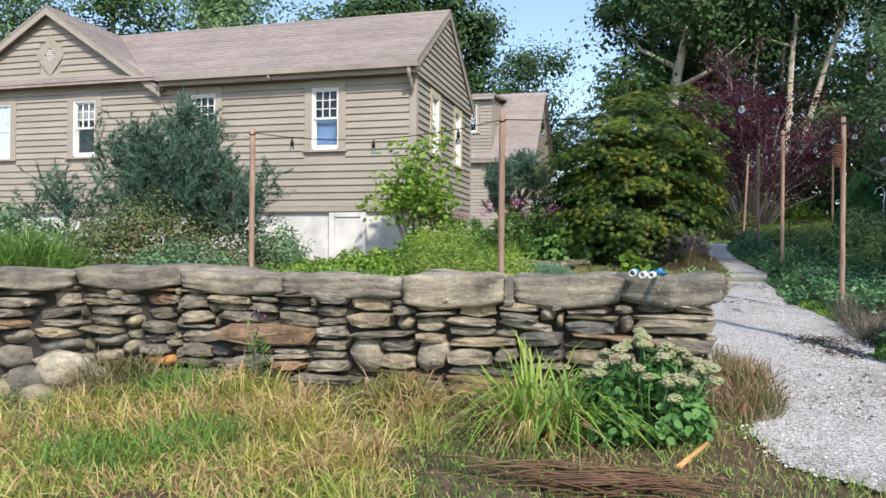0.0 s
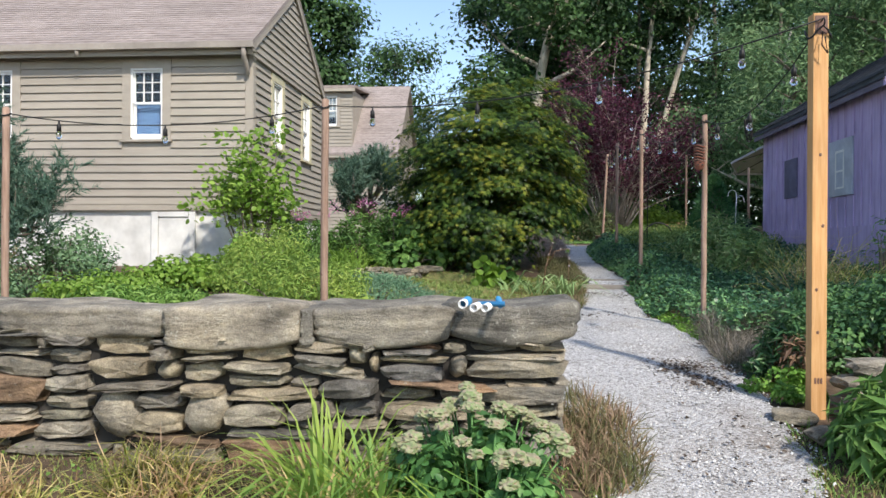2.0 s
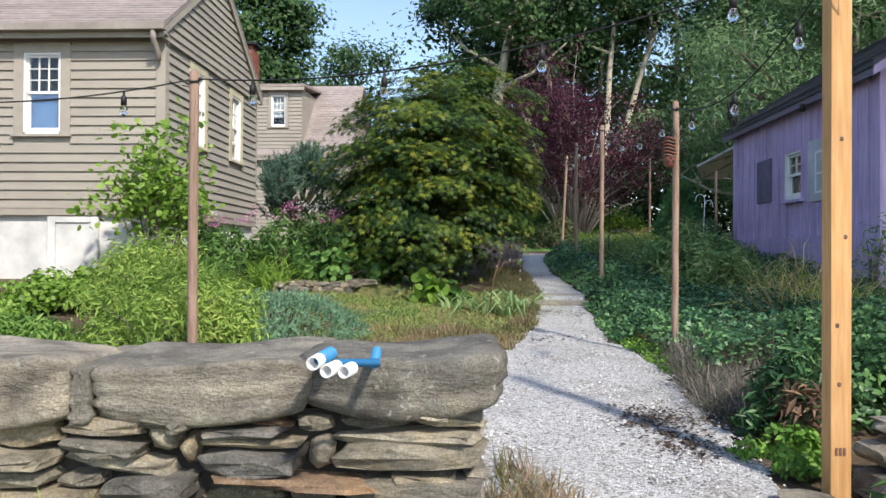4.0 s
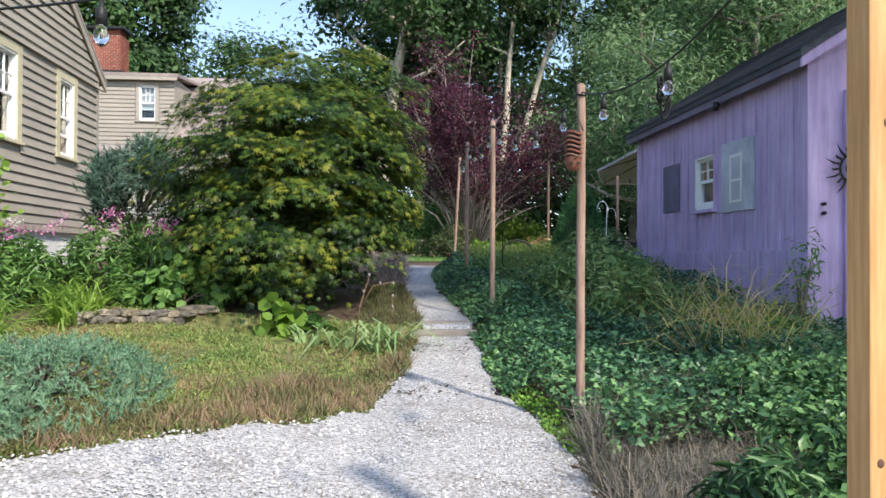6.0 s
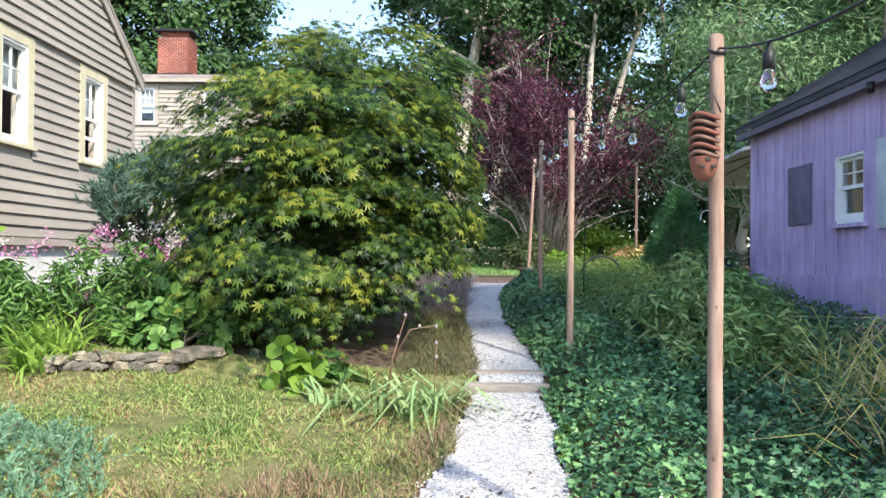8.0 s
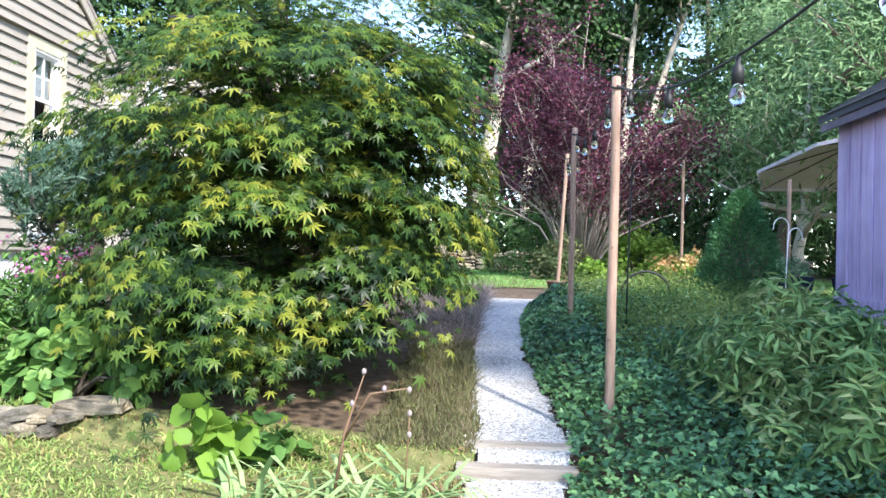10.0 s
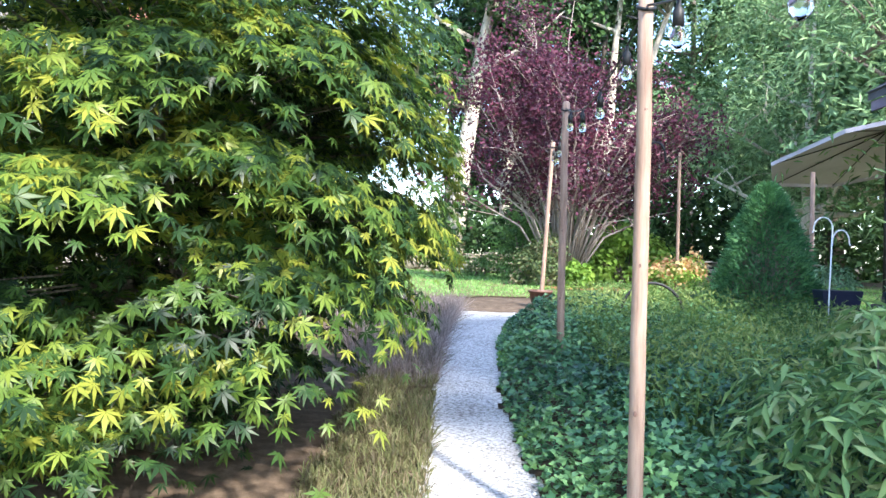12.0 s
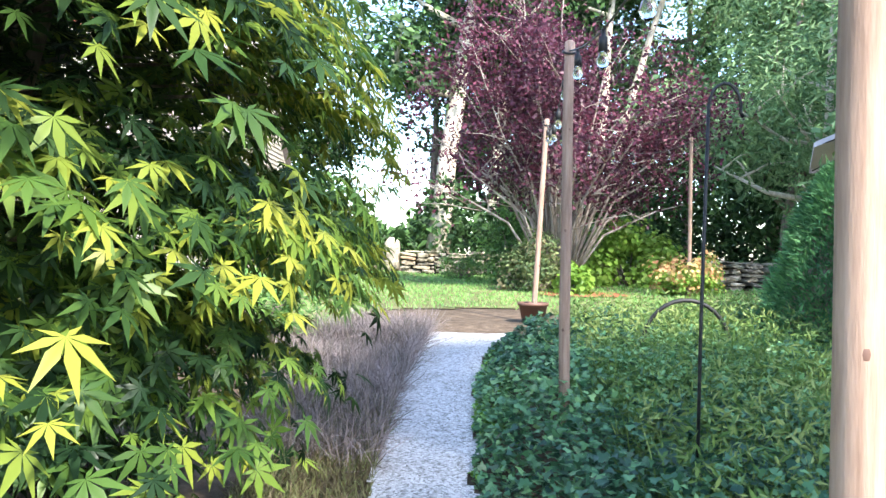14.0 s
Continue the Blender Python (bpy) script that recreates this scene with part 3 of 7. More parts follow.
box("soffit", -11.0, HX + 0.09, HY - 0.24, HY - 0.036, EZ - 0.12, EZ - 0.09, M_TRIM, house)
box("fascia", -11.0, HX + 0.09, HY - 0.27, HY - 0.242, EZ - 0.2, EZ - 0.05, M_TRIM, house)
box("soffit", HX + 0.044, HX + 0.08, HY - 0.24, HB + 0.2, EZ - 0.2, EZ - 0.19, M_TRIM, house)
bm = bmesh.new()
add_box(bm, -11.0, HX + 0.15, HY - 0.39, HY - 0.272, EZ - 0.1, EZ - 0.085)
add_box(bm, -11.0, HX + 0.15, HY - 0.405, HY - 0.39, EZ - 0.1, EZ + 0.02, 0.004)
gutter = part("gutter", bm, M_GUTTER, house)
tubes("downspout", [([(HX - 0.05, HY - 0.34, EZ - 0.1), (HX - 0.05, HY - 0.34, EZ - 0.25), (HX - 0.06, HY - 0.12, EZ - 0.42), (HX - 0.06, HY - 0.1, EZ - 0.55)], [0.05, 0.05, 0.045, 0.045])], M_GUTTER, house)
tubes("gutter_bracket", [([(-8.1, HY - 0.34, EZ - 0.09), (-8.1, HY - 0.34, EZ - 0.2)], [0.05, 0.04])], M_GUTTER, house)
# diamond vent
bm = bmesh.new()
for k in range(4):
    a, b = math.pi / 2 * k, math.pi / 2 * (k + 1)
    po = [Vector((math.cos(t) * r * 0.82, 0, math.sin(t) * r)) for t, r in ((a, 0.52), (b, 0.52), (b, 0.2), (a, 0.2))]
    vs = [bm.verts.new(Vector((-14.3, HY - 0.05, 6.42)) + p) for p in po] + [bm.verts.new(Vector((-14.3, HY - 0.004, 6.42)) + p) for p in po]
    for q in ((0, 1, 2, 3), (7, 6, 5, 4), (0, 4, 5, 1), (2, 6, 7, 3)):
        bm.faces.new([vs[i] for i in q])
bmesh.ops.recalc_face_normals(bm, faces=bm.faces)
vent = part("gable_vent", bm, M_TRIM, house, "diamond-shaped attic vent")
for k in range(6):
    box("louver", -14.42, -14.18, HY - 0.045, HY - 0.006, 6.28 + k * 0.05, 6.3 + k * 0.05, M_WHITE, vent)

# rear house, two storeys with a long dormer
rear = empty("rear_house", "two-storey tan clapboard house with a long dormer and brick chimney", "house")
RX0, RX1, RYF, RYB = -16.0, -4.95, 34.0, 41.0
wall_with_holes("wall", "y", RYF, 0.2, RX0, RX1, 1.6, 6.1, [(-9.75, -9.0, 4.4, 5.75)], M_TRIM, rear)
prism("gable_wall", [(RYF + 0.2, 1.6), (RYB, 1.6), (RYB, 6.1), (37.5, 9.55), (RYF + 0.2, 6.1)], "x", RX1 - 0.2, RX1, M_TRIM, rear)
prism("roof", [(RYF - 0.3, 6.0), (37.5, 9.72), (37.5, 9.62), (RYF - 0.3, 5.9)], "x", RX0, RX1 + 0.2, M_SHINGLE, rear)
prism("roof", [(RYB + 0.3, 6.0), (37.502, 9.72), (37.502, 9.62), (RYB + 0.3, 5.9)], "x", RX0, RX1 + 0.2, M_SHINGLE, rear)
prism("rake_board", [(RYF - 0.3, 5.9), (37.5, 9.62), (37.5, 9.42), (RYF - 0.3, 5.7)], "x", RX1 + 0.08, RX1 + 0.13, M_TRIM, rear)
DX1 = -6.85
wall_with_holes("dormer_wall", "y", RYF + 0.02, 0.15, RX0, DX1, 6.25, 8.85, [(-8.15, -7.55, 7.25, 8.55), (-10.55, -9.95, 7.25, 8.55)], M_TRIM, rear)
prism("dormer_cheek", [(RYF + 0.17, 6.3), (RYF + 0.17, 8.85), (36.8, 8.95)], "x", DX1 - 0.15, DX1, M_TRIM, rear)
prism("dormer_roof", [(RYF - 0.25, 8.86), (37.4, 9.3), (37.4, 9.4), (RYF - 0.25, 8.98)], "x", RX0, DX1 + 0.18, M_SHINGLE, rear)
box("fascia", RX0, DX1 + 0.15, RYF - 0.24, RYF - 0.2, 8.72, 8.855, M_TRIM, rear)
box("cornice", RX0, RX1, RYF - 0.28, RYF - 0.02, 5.78, 5.88, M_TRIM, rear)
for a, b, c, d in ((-8.15, -7.55, 7.25, 8.55), (-10.55, -9.95, 7.25, 8.55), (-9.75, -9.0, 4.4, 5.75)):
    sash_window("window", "y", RYF + (0.02 if c > 6 else 0), -1, a, b, c, d, M_TRIM if c > 6 else M_CREAM, M_WHITE, "", rear, 0, 0.12, 3, 2 if c > 6 else 3, 0.7)
chimney = empty("chimney", "square red brick chimney with a dark cap", "chimney")
CX0, CX1, CY0, CY1 = -11.4, -10.05, 37.7, 38.6
box("core", CX0 + 0.02, CX1 - 0.02, CY0 + 0.02, CY1 - 0.02, 8.6, 11.5, M_MORTAR, chimney)
box("flashing", CX0 - 0.05, CX1 + 0.05, CY0 - 0.05, CY1 + 0.05, 9.2, 10.0, M_METALDARK, chimney)
box("cap", CX0 - 0.12, CX1 + 0.12, CY0 - 0.12, CY1 + 0.12, 11.75, 11.87, M_METALDARK, chimney, 0.03)
box("flue", CX0 + 0.1, CX1 - 0.1, CY0 + 0.1, CY1 - 0.1, 11.5, 11.75, M_BRICK, chimney)

# purple shed
SX, SY0, SY1, SB, SE = 5.72, 12.75, 18.27, 1.0, 4.41
SXB, SRX, SRZ = 9.9, 7.8, 5.77
shed = empty("shed", "purple board-and-batten garden shed with a dark shingle roof", "shed")
S_WIN = [(15.02, 15.66, 2.82, 3.56)]
wall_with_holes("wall", "x", SX + 0.12, 0.12, SY0, SY1, SB, SE, S_WIN, M_PURPLE, shed)
box("wall", SX + 0.12, SXB, SY0, SY0 + 0.12, SB, SE, M_PURPLE, shed)
box("wall", SX + 0.12, SXB, SY1 - 0.12, SY1, SB, SE, M_PURPLE, shed)
box("wall", SXB - 0.12, SXB, SY0 + 0.12, SY1 - 0.12, SB, SE, M_PURPLE, shed)
for y in (SY0, SY1 - 0.12):
    prism("gable_wall", [(SX, SE + 0.002), (SXB, SE + 0.002), (SRX, SRZ - 0.12)], "y", y, y + 0.12, M_PURPLE, shed)
prism("roof", [(SX - 0.19, SE - 0.06), (SRX, SRZ), (SRX, SRZ - 0.08), (SX - 0.19, SE - 0.14)], "y", SY0 - 0.18, SY1 + 0.12, M_SHINGLE_DARK, shed)
prism("roof", [(SXB + 0.24, SE - 0.06), (SRX + 0.002, SRZ), (SRX + 0.002, SRZ - 0.08), (SXB + 0.24, SE - 0.14)], "y", SY0 - 0.18, SY1 + 0.12, M_SHINGLE_DARK, shed)
prism("rake_board", [(SX - 0.17, SE - 0.13), (SRX, SRZ - 0.08), (SRX, SRZ - 0.2), (SX - 0.17, SE - 0.25)], "y", SY0 - 0.16, SY0 - 0.12, M_PURPLE, shed)
box("fascia", SX - 0.17, SX - 0.14, SY0 - 0.115, SY1 + 0.1, SE - 0.24, SE - 0.145, M_FASCIA, shed)
tubes("gutter_end", [([(SX - 0.2, 14.6, SE - 0.22), (SX - 0.2, 14.6, SE - 0.33)], [0.045, 0.035])], M_METALDARK, shed)
sash_window("window", "x", SX, -1, *S_WIN[0], M_PURPLE, M_WHITE, "", shed, 0, 0.001, 2, 2, 0)
bm = bmesh.new()
add_box(bm, SX - 0.034, SX - 0.004, 13.92, 14.8, 2.7, 3.64, 0.006)
film = part("covered_window", bm, M_FILM, shed, "window covered with cloudy plastic sheet")
for a, b, c, d in ((14.2, 14.24, 2.82, 3.46), (14.5, 14.54, 2.82, 3.46), (14.24, 14.5, 3.42, 3.46), (14.24, 14.5, 3.1, 3.13), (14.24, 14.5, 2.82, 2.85)):
    box("muntin", SX - 0.042, SX - 0.036, a, b, c, d, M_WHITE, film)
bm = bmesh.new()
add_box(bm, SX - 0.03, SX - 0.004, 16.28, 16.92, 2.82, 3.58, 0.006)
panel = part("covered_window", bm, M_PURPLE_DARK, shed, "dark faded panel over a small window")
box("corner_board", SX - 0.03, SX + 0.1, SY0 - 0.032, SY0 - 0.003, SB, SE - 0.02, M_PURPLE, shed)
box("corner_board", SX - 0.033, SX - 0.003, SY0 - 0.002, SY0 + 0.09, SB, SE - 0.03, M_PURPLE, shed)
# plank door on the gable end, its latch and a sun ornament
door = box("door", 6.12, 7.0, SY0 - 0.045, SY0 - 0.004, 1.25, 3.95, M_PURPLE, shed, 0.006)
for x in (6.12, 6.55, 6.96):
    box("batten", x, x + 0.05, SY0 - 0.062, SY0 - 0.046, 1.25, 3.95, M_PURPLE, door)
for z in (2.58, 2.68):
    tubes("latch", [([(5.88, SY0 - 0.005, z), (5.88, SY0 - 0.06, z)], [0.02, 0.02])], M_METALDARK, shed)
ornament = empty("sun_ornament", "round dark metal sun ornament hung on the shed", "ornament")
runs = []
C = Vector((6.19, SY0 - 0.09, 3.07))
tubes("rim", [([C + Vector((math.cos(t) * 0.16, 0, math.sin(t) * 0.16)) for t in np.linspace(0, 2 * math.pi, 25)], [0.014] * 25)], M_METALDARK, ornament)
bm = bmesh.new()
bmesh.ops.create_uvsphere(bm, u_segments=16, v_segments=8, radius=0.1, matrix=Matrix.Translation(C) @ Matrix.Diagonal((1, 0.3, 1, 1)))
part("face_disc", bm, M_METALDARK, ornament, "", True)
for k in range(20):
    t = 2 * math.pi * k / 20
    r = 0.34 if k % 2 else 0.26
    mid = C + Vector((math.cos(t + 0.06) * 0.24, 0, math.sin(t + 0.06) * 0.24))
    tubes("ray", [([C + Vector((math.cos(t) * 0.16, 0, math.sin(t) * 0.16)), mid, C + Vector((math.cos(t) * r, 0, math.sin(t) * r))], [0.016, 0.012, 0.002])], M_METALDARK, ornament, 5)


# ---- string-light poles ----
def pole(name, x, y, top, r, label, lean=(0, 0)):
    p = empty(name, label, "pole", "poles that carry the string lights", at=(0, 0, 0))
    z0 = gz(x, y) - 0.1
    n = 9
    pts = [(x + lean[0] * k / n + 0.006 * noise.noise(Vector((x, y, k))), y + lean[1] * k / n, z0 + (top - z0) * k / n) for k in range(n + 1)]
    pts.append((pts[-1][0], pts[-1][1], top + r * 0.3))
    tubes("shaft", [(pts, [r * (1.05 - 0.008 * k) for k in range(n + 1)] + [r * 0.6])], M_POLE, p, 12)
    for k in range(3):
        zk = z0 + (top - z0) * (0.3 + 0.25 * k + 0.05 * noise.noise(Vector((x * 7, y, k))))
        bm = bmesh.new()
        bmesh.ops.create_uvsphere(bm, u_segments=8, v_segments=6, radius=r * 0.32, matrix=Matrix.Translation((x + lean[0] * 0.6 - r * 0.35 + 0.5 * r * k * 0.4, y - r * 0.86, zk)) @ Matrix.Diagonal((1, 0.4, 1.4, 1)))
        part("knot", bm, M_POT, p, "", True)
    tubes("tie", [([(x + lean[0] + math.cos(t) * r * 1.12, y + lean[1] + math.sin(t) * r * 1.12, top - 0.06 + 0.02 * math.sin(t)) for t in np.linspace(0, 6.283, 13)], [0.008] * 13)], M_CABLE, p, 5)
    tubes("screw_eye", [([(x + lean[0], y + lean[1], top - 0.12), (x + lean[0] - r - 0.05, y + lean[1] - 0.01, top - 0.1)], [0.004, 0.004])], M_METALDARK, p, 5)
    return Vector((x + lean[0], y + lean[1], top - 0.05))


TOPS = []
TOPS.append(pole("light_pole", -4.58, 8.1, 3.09, 0.034, "slim peeled wooden pole behind the stone wall"))
TOPS.append(pole("light_pole", -1.53, 8.35, 3.18, 0.036, "slim peeled wooden pole behind the stone wall"))
post = empty("lumber_post", "square new orange lumber post beside the gravel path", "post", "poles that carry the string lights")
PX, PY = 2.405, 6.85
zb = gz(PX, PY) - 0.05
part("shaft", add_box(bmesh.new(), PX - 0.052, PX + 0.052, PY, PY + 0.105, zb, 3.45, 0.006), M_LUMBER, post)
part("top_stain", add_box(bmesh.new(), PX - 0.042, PX + 0.042, PY - 0.005, PY - 0.001, 3.3, 3.43), M_POT, post)
tubes("screw_eye", [([(PX, PY, 3.35), (PX, PY - 0.05, 3.35), (PX, PY - 0.06, 3.38), (PX, PY - 0.04, 3.4)], [0.006] * 4)], M_METALDARK, post, 6)
tubes("tie", [([(PX + 0.085 * math.cos(t), PY + 0.052 + 0.085 * math.sin(t), 3.31 + 0.04 * math.sin(3 * t)) for t in np.linspace(0, 6.283, 17)], [0.007] * 17), ([(PX, PY - 0.03, 3.31), (PX - 0.02, PY - 0.06, 3.21), (PX + 0.02, PY - 0.06, 3.15), (PX + 0.01, PY - 0.04, 3.27)], [0.006] * 4)], M_CABLE, post, 6)
for dx, z in ((0.0, 2.45), (-0.02, 1.5), (0.02, 1.95), (-0.01, 1.2)):
    bm = bmesh.new()
    bmesh.ops.create_uvsphere(bm, u_segments=10, v_segments=6, radius=0.011, matrix=Matrix.Translation((PX + dx, PY, z)) @ Matrix.Diagonal((1, 0.2, 1.2, 1)))
    part("knot", bm, M_POT, post, "", True)
for dx in (-0.03, -0.01, 0.01):
    box("price_bar", PX + dx, PX + dx + 0.012, PY - 0.004, PY - 0.001, 0.84, 0.88, M_POT, post)
TOPS.append(Vector((PX, PY - 0.03, 3.4)))
TOPS.append(pole("light_pole", 2.43, 10.12, 3.31, 0.031, "slim peeled wooden pole in the ivy carrying a face planter"))
TOPS.append(pole("light_pole", 2.4, 14.12, 3.78, 0.033, "slim peeled wooden pole standing in ivy beside the path"))
TOPS.append(pole("light_pole", 2.5, 17.75, 4.07, 0.034, "slim peeled wooden pole at the end of the ivy bed"))
TOPS.append(pole("light_pole", 2.72, 22.2, 4.4, 0.032, "thin wooden pole leaning in a brown pot", (0.13, 0)))
TOPS.append(pole("light_pole", 6.1, 27.2, 5.0, 0.035, "thin wooden pole beside the yellow flowering shrub"))
for a in range(len(TOPS) - 1):
    p, q = TOPS[a], TOPS[a + 1]
    d = (q - p).length
    sag = (0.085 if a == 2 else 0.05) * d
    line = [p.lerp(q, t) - Vector((0, 0, sag * 4 * t * (1 - t))) for t in np.linspace(0, 1, 21)]
    string = empty("string_lights", "black cable with clear hanging bulbs between the poles", "string lights", "string lights over the garden")
    tubes("cable", [(line, [0.0055] * 21)], M_CABLE, string, 6)
    count = max(3, int(d / 0.85))
    for k in range(count):
        t = (k + 0.5) / count
        b = p.lerp(q, t) - Vector((0, 0, sag * 4 * t * (1 - t)))
        sock = tubes("socket", [([b, b - Vector((0, 0, 0.03)), b - Vector((0, 0, 0.04)), b - Vector((0, 0, 0.1))], [0.008, 0.01, 0.02, 0.022])], M_CABLE, string, 8)
        zs = (0.1, 0.115, 0.14, 0.165, 0.18)
        tubes("bulb", [([b - Vector((0, 0, z)) for z in zs], [0.013, 0.022, 0.03, 0.024, 0.008])], M_BULB, sock, 10)

coil = empty("cable_bundle", "dark tangle of spare cable tied to the string lights", "cable")
for k in range(6):
    c0 = Vector((2.42 + 0.01 * k, 8.58 + 0.012 * k, 3.0 - 0.012 * k))
    tubes("loop", [([c0 + Vector((0.02 * math.sin(t) * (1 + 0.5 * math.sin(3 * k)), 0.02 * math.sin(t + k), (-1 + math.cos(t)) * (0.03 + 0.008 * k))) for t in np.linspace(0, 6.283, 15)], [0.007] * 15)], M_CABLE, coil, 6)

# ---- stone wall core, near-black to put shade into the gaps between stones ----
WALL_X0, WALL_X1 = -7.4, 0.6


def wall_front(x):
    return float(np.interp(x, (-7.4, -6.2, -5.0, -4.2, -3.0, -1.5, 0.6), (4.5, 5.1, 5.85, 6.02, 5.86, 5.78, 6.02)))


def wall_top(x):
    return float(np.interp(x, (-7.4, -4, -2, 0.6), (1.2, 1.27, 1.23, 1.2)))


stone_wall = empty("stone_wall", "dry-stacked grey fieldstone garden wall with flat capstones", "stone wall", kind="structure")
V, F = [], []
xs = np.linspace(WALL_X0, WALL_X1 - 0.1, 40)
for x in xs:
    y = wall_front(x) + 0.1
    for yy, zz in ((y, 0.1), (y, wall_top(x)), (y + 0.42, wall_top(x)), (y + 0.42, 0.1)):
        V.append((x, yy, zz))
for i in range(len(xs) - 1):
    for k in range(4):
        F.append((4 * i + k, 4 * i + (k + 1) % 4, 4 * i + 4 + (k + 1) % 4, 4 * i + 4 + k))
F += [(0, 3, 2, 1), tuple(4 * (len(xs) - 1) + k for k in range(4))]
mesh_object("rubble_core", V, F, M_GAP_SHADE, stone_wall)

# timber step in the path
step = empty("path_step", "weathered grey timber step across the gravel path", "step", kind="structure")
box("riser", 1.38, 2.16, 13.7, 13.83, 1.05, 1.205, M_TIMBER, step, 0.012)
box("tread_edge", 1.4, 2.15, 13.96, 14.1, 1.1, 1.285, M_TIMBER, step, 0.02)

# ---- planting ----
def rnd(a, b, n=None):
    return RNG.uniform(a, b, n)


def star_leaf(lobes=7):
    V, F = [(0, 0, 0)], []
    angs = np.linspace(-2.25, 2.25, lobes)
    lens = [0.45, 0.72, 0.92, 1.0, 0.92, 0.72, 0.45] if lobes == 7 else [0.6, 0.9, 1.0, 0.9, 0.6]
    ring = []
    for i, (a, r) in enumerate(zip(angs, lens)):
        ring.append((math.sin(a) * r, math.cos(a) * r, -0.22 * r * r))
        if i < lobes - 1:
            m = 0.5 * (a + angs[i + 1])
            ring.append((math.sin(m) * 0.33, math.cos(m) * 0.33, 0.0))
    V += ring
    F = [(0, i + 1, i) for i in range(1, len(ring))]
    return V, F


def palm_leaf():
    """A deeply cut Japanese maple leaf: seven narrow pointed lobes that droop at their tips."""
    V, F = [(0, 0, 0.02)], []
    for a, r in zip(np.linspace(-2.2, 2.2, 7), (0.42, 0.72, 0.93, 1.0, 0.93, 0.72, 0.42)):
        o = len(V)
        for da, rr in ((-0.3, 0.4), (0.0, 1.0), (0.3, 0.4)):
            d = rr * r
            V.append((math.sin(a + da) * d, math.cos(a + da) * d, -0.34 * d * d))
        F.append((0, o, o + 1, o + 2))
    return V, F


T_MAPLE = palm_leaf()
T_STAR = star_leaf()
T_LEAF = ([(0, 0, 0), (0.28, 0.45, 0.07), (0, 1, -0.05), (-0.28, 0.45, 0.07)], [(0, 1, 2), (0, 2, 3)])
T_ROUND = ([(0, 0, 0), (0.36, 0.22, 0.06), (0.38, 0.62, 0.05), (0, 1, -0.06), (-0.38, 0.62, 0.05), (-0.36, 0.22, 0.06)], [(0, 1, 2, 3), (0, 3, 4, 5)])
T_IVY = ([(0, 0.1, 0), (0.5, -0.08, 0.03), (0.55, 0.4, 0.04), (0.25, 0.55, 0.02), (0, 1.05, -0.06), (-0.25, 0.55, 0.02), (-0.55, 0.4, 0.04), (-0.5, -0.08, 0.03)], [(0, 1, 2, 3), (0, 3, 4), (0, 4, 5), (0, 5, 6, 7)])
T_LONG = ([(0, 0, 0), (0.12, 0.4, 0.05), (0, 1, -0.15), (-0.12, 0.4, 0.05)], [(0, 1, 2), (0, 2, 3)])
T_NEEDLE = ([(-0.05, 0, 0), (0.05, 0, 0), (0, 1, 0.02)], [(0, 1, 2)])


def blade(bend, w=0.03):
    """A grass blade of unit length that bends over; y is up in its own plane (z up)."""
    V = []
    for k, t in enumerate((0, 0.35, 0.7)):
        z, yv = t * (1 - 0.35 * bend * t), bend * t * t * 0.9
        h = w * (1 - 0.55 * t)
        V += [(-h, yv, z), (h, yv, z)]
    V.append((0, bend * 1.0, 1 - 0.62 * bend))
    return V, [(0, 1, 3, 2), (2, 3, 5, 4), (4, 5, 6)]


T_BLADES = [blade(b) for b in (0.15, 0.45, 0.8, 1.1)]


def blades(name, places, lengths, width, material, parent=None, bends=(0, 1, 2), lean=0.18):
    """Grass blades at the places; returns the joined parts, one for each bend."""
    P = np.asarray(places, float)
    pick = RNG.choice(bends, len(P))
    obs = []
    for b in sorted(set(pick.tolist())):
        k = pick == b
        n = int(k.sum())
        R = bases(np.tile((0.0, 0, 1), (n, 1)), None, lean)
        Ls = np.asarray(lengths)[k]
        S = np.stack([np.full(n, width / 0.06) * rnd(0.7, 1.3, n), Ls, Ls], axis=1)
        obs.append(scatter(name, T_BLADES[b], P[k], R, S, material, parent))
    return obs


def join_obs(obs, name):
    """Merges equal-material meshes into the first one with numpy."""
    if len(obs) == 1:
        return obs[0]
    bm = bmesh.new()
    for o in obs:
        bm.from_mesh(o.data)
    first = obs[0]
    mat0, par = first.data.materials[0], first.parent
    for o in obs:
        me = o.data
        bpy.data.objects.remove(o)
        bpy.data.meshes.remove(me)
    return part(name, bm, mat0, par)


# leaf colours
L_MAPLE = leafy("maple_leaf", [(0.014, 0.036, 0.014), (0.034, 0.076, 0.02), (0.07, 0.135, 0.027), (0.135, 0.21, 0.034), (0.28, 0.3, 0.045)], 0.45, 0.4, 1.1, 0.42)
L_FOREST = leafy("forest_leaf", [(0.022, 0.051, 0.020), (0.051, 0.112, 0.037), (0.095, 0.188, 0.058)], 0.35, 0.5, 0.25, 0.4)
L_FOREST_LIGHT = leafy("light_forest_leaf", [(0.077, 0.153, 0.069), (0.154, 0.275, 0.115), (0.275, 0.408, 0.196)], 0.4, 0.5, 0.3, 0.4)
L_PURPLE = leafy("purple_leaf", [(0.042, 0.02, 0.031), (0.09, 0.031, 0.053), (0.165, 0.048, 0.08)], 0.35, 0.4, 0.7, 0.35)
L_PINE = leafy("pine_needle", [(0.035, 0.08, 0.055), (0.075, 0.145, 0.1), (0.14, 0.225, 0.165)], 0.2, 0.6, 1.0, 0.3)
L_SPRUCE = leafy("spruce_needle", [(0.041, 0.127, 0.053), (0.082, 0.211, 0.081), (0.139, 0.310, 0.108)], 0.2, 0.6, 2.0, 0.3)
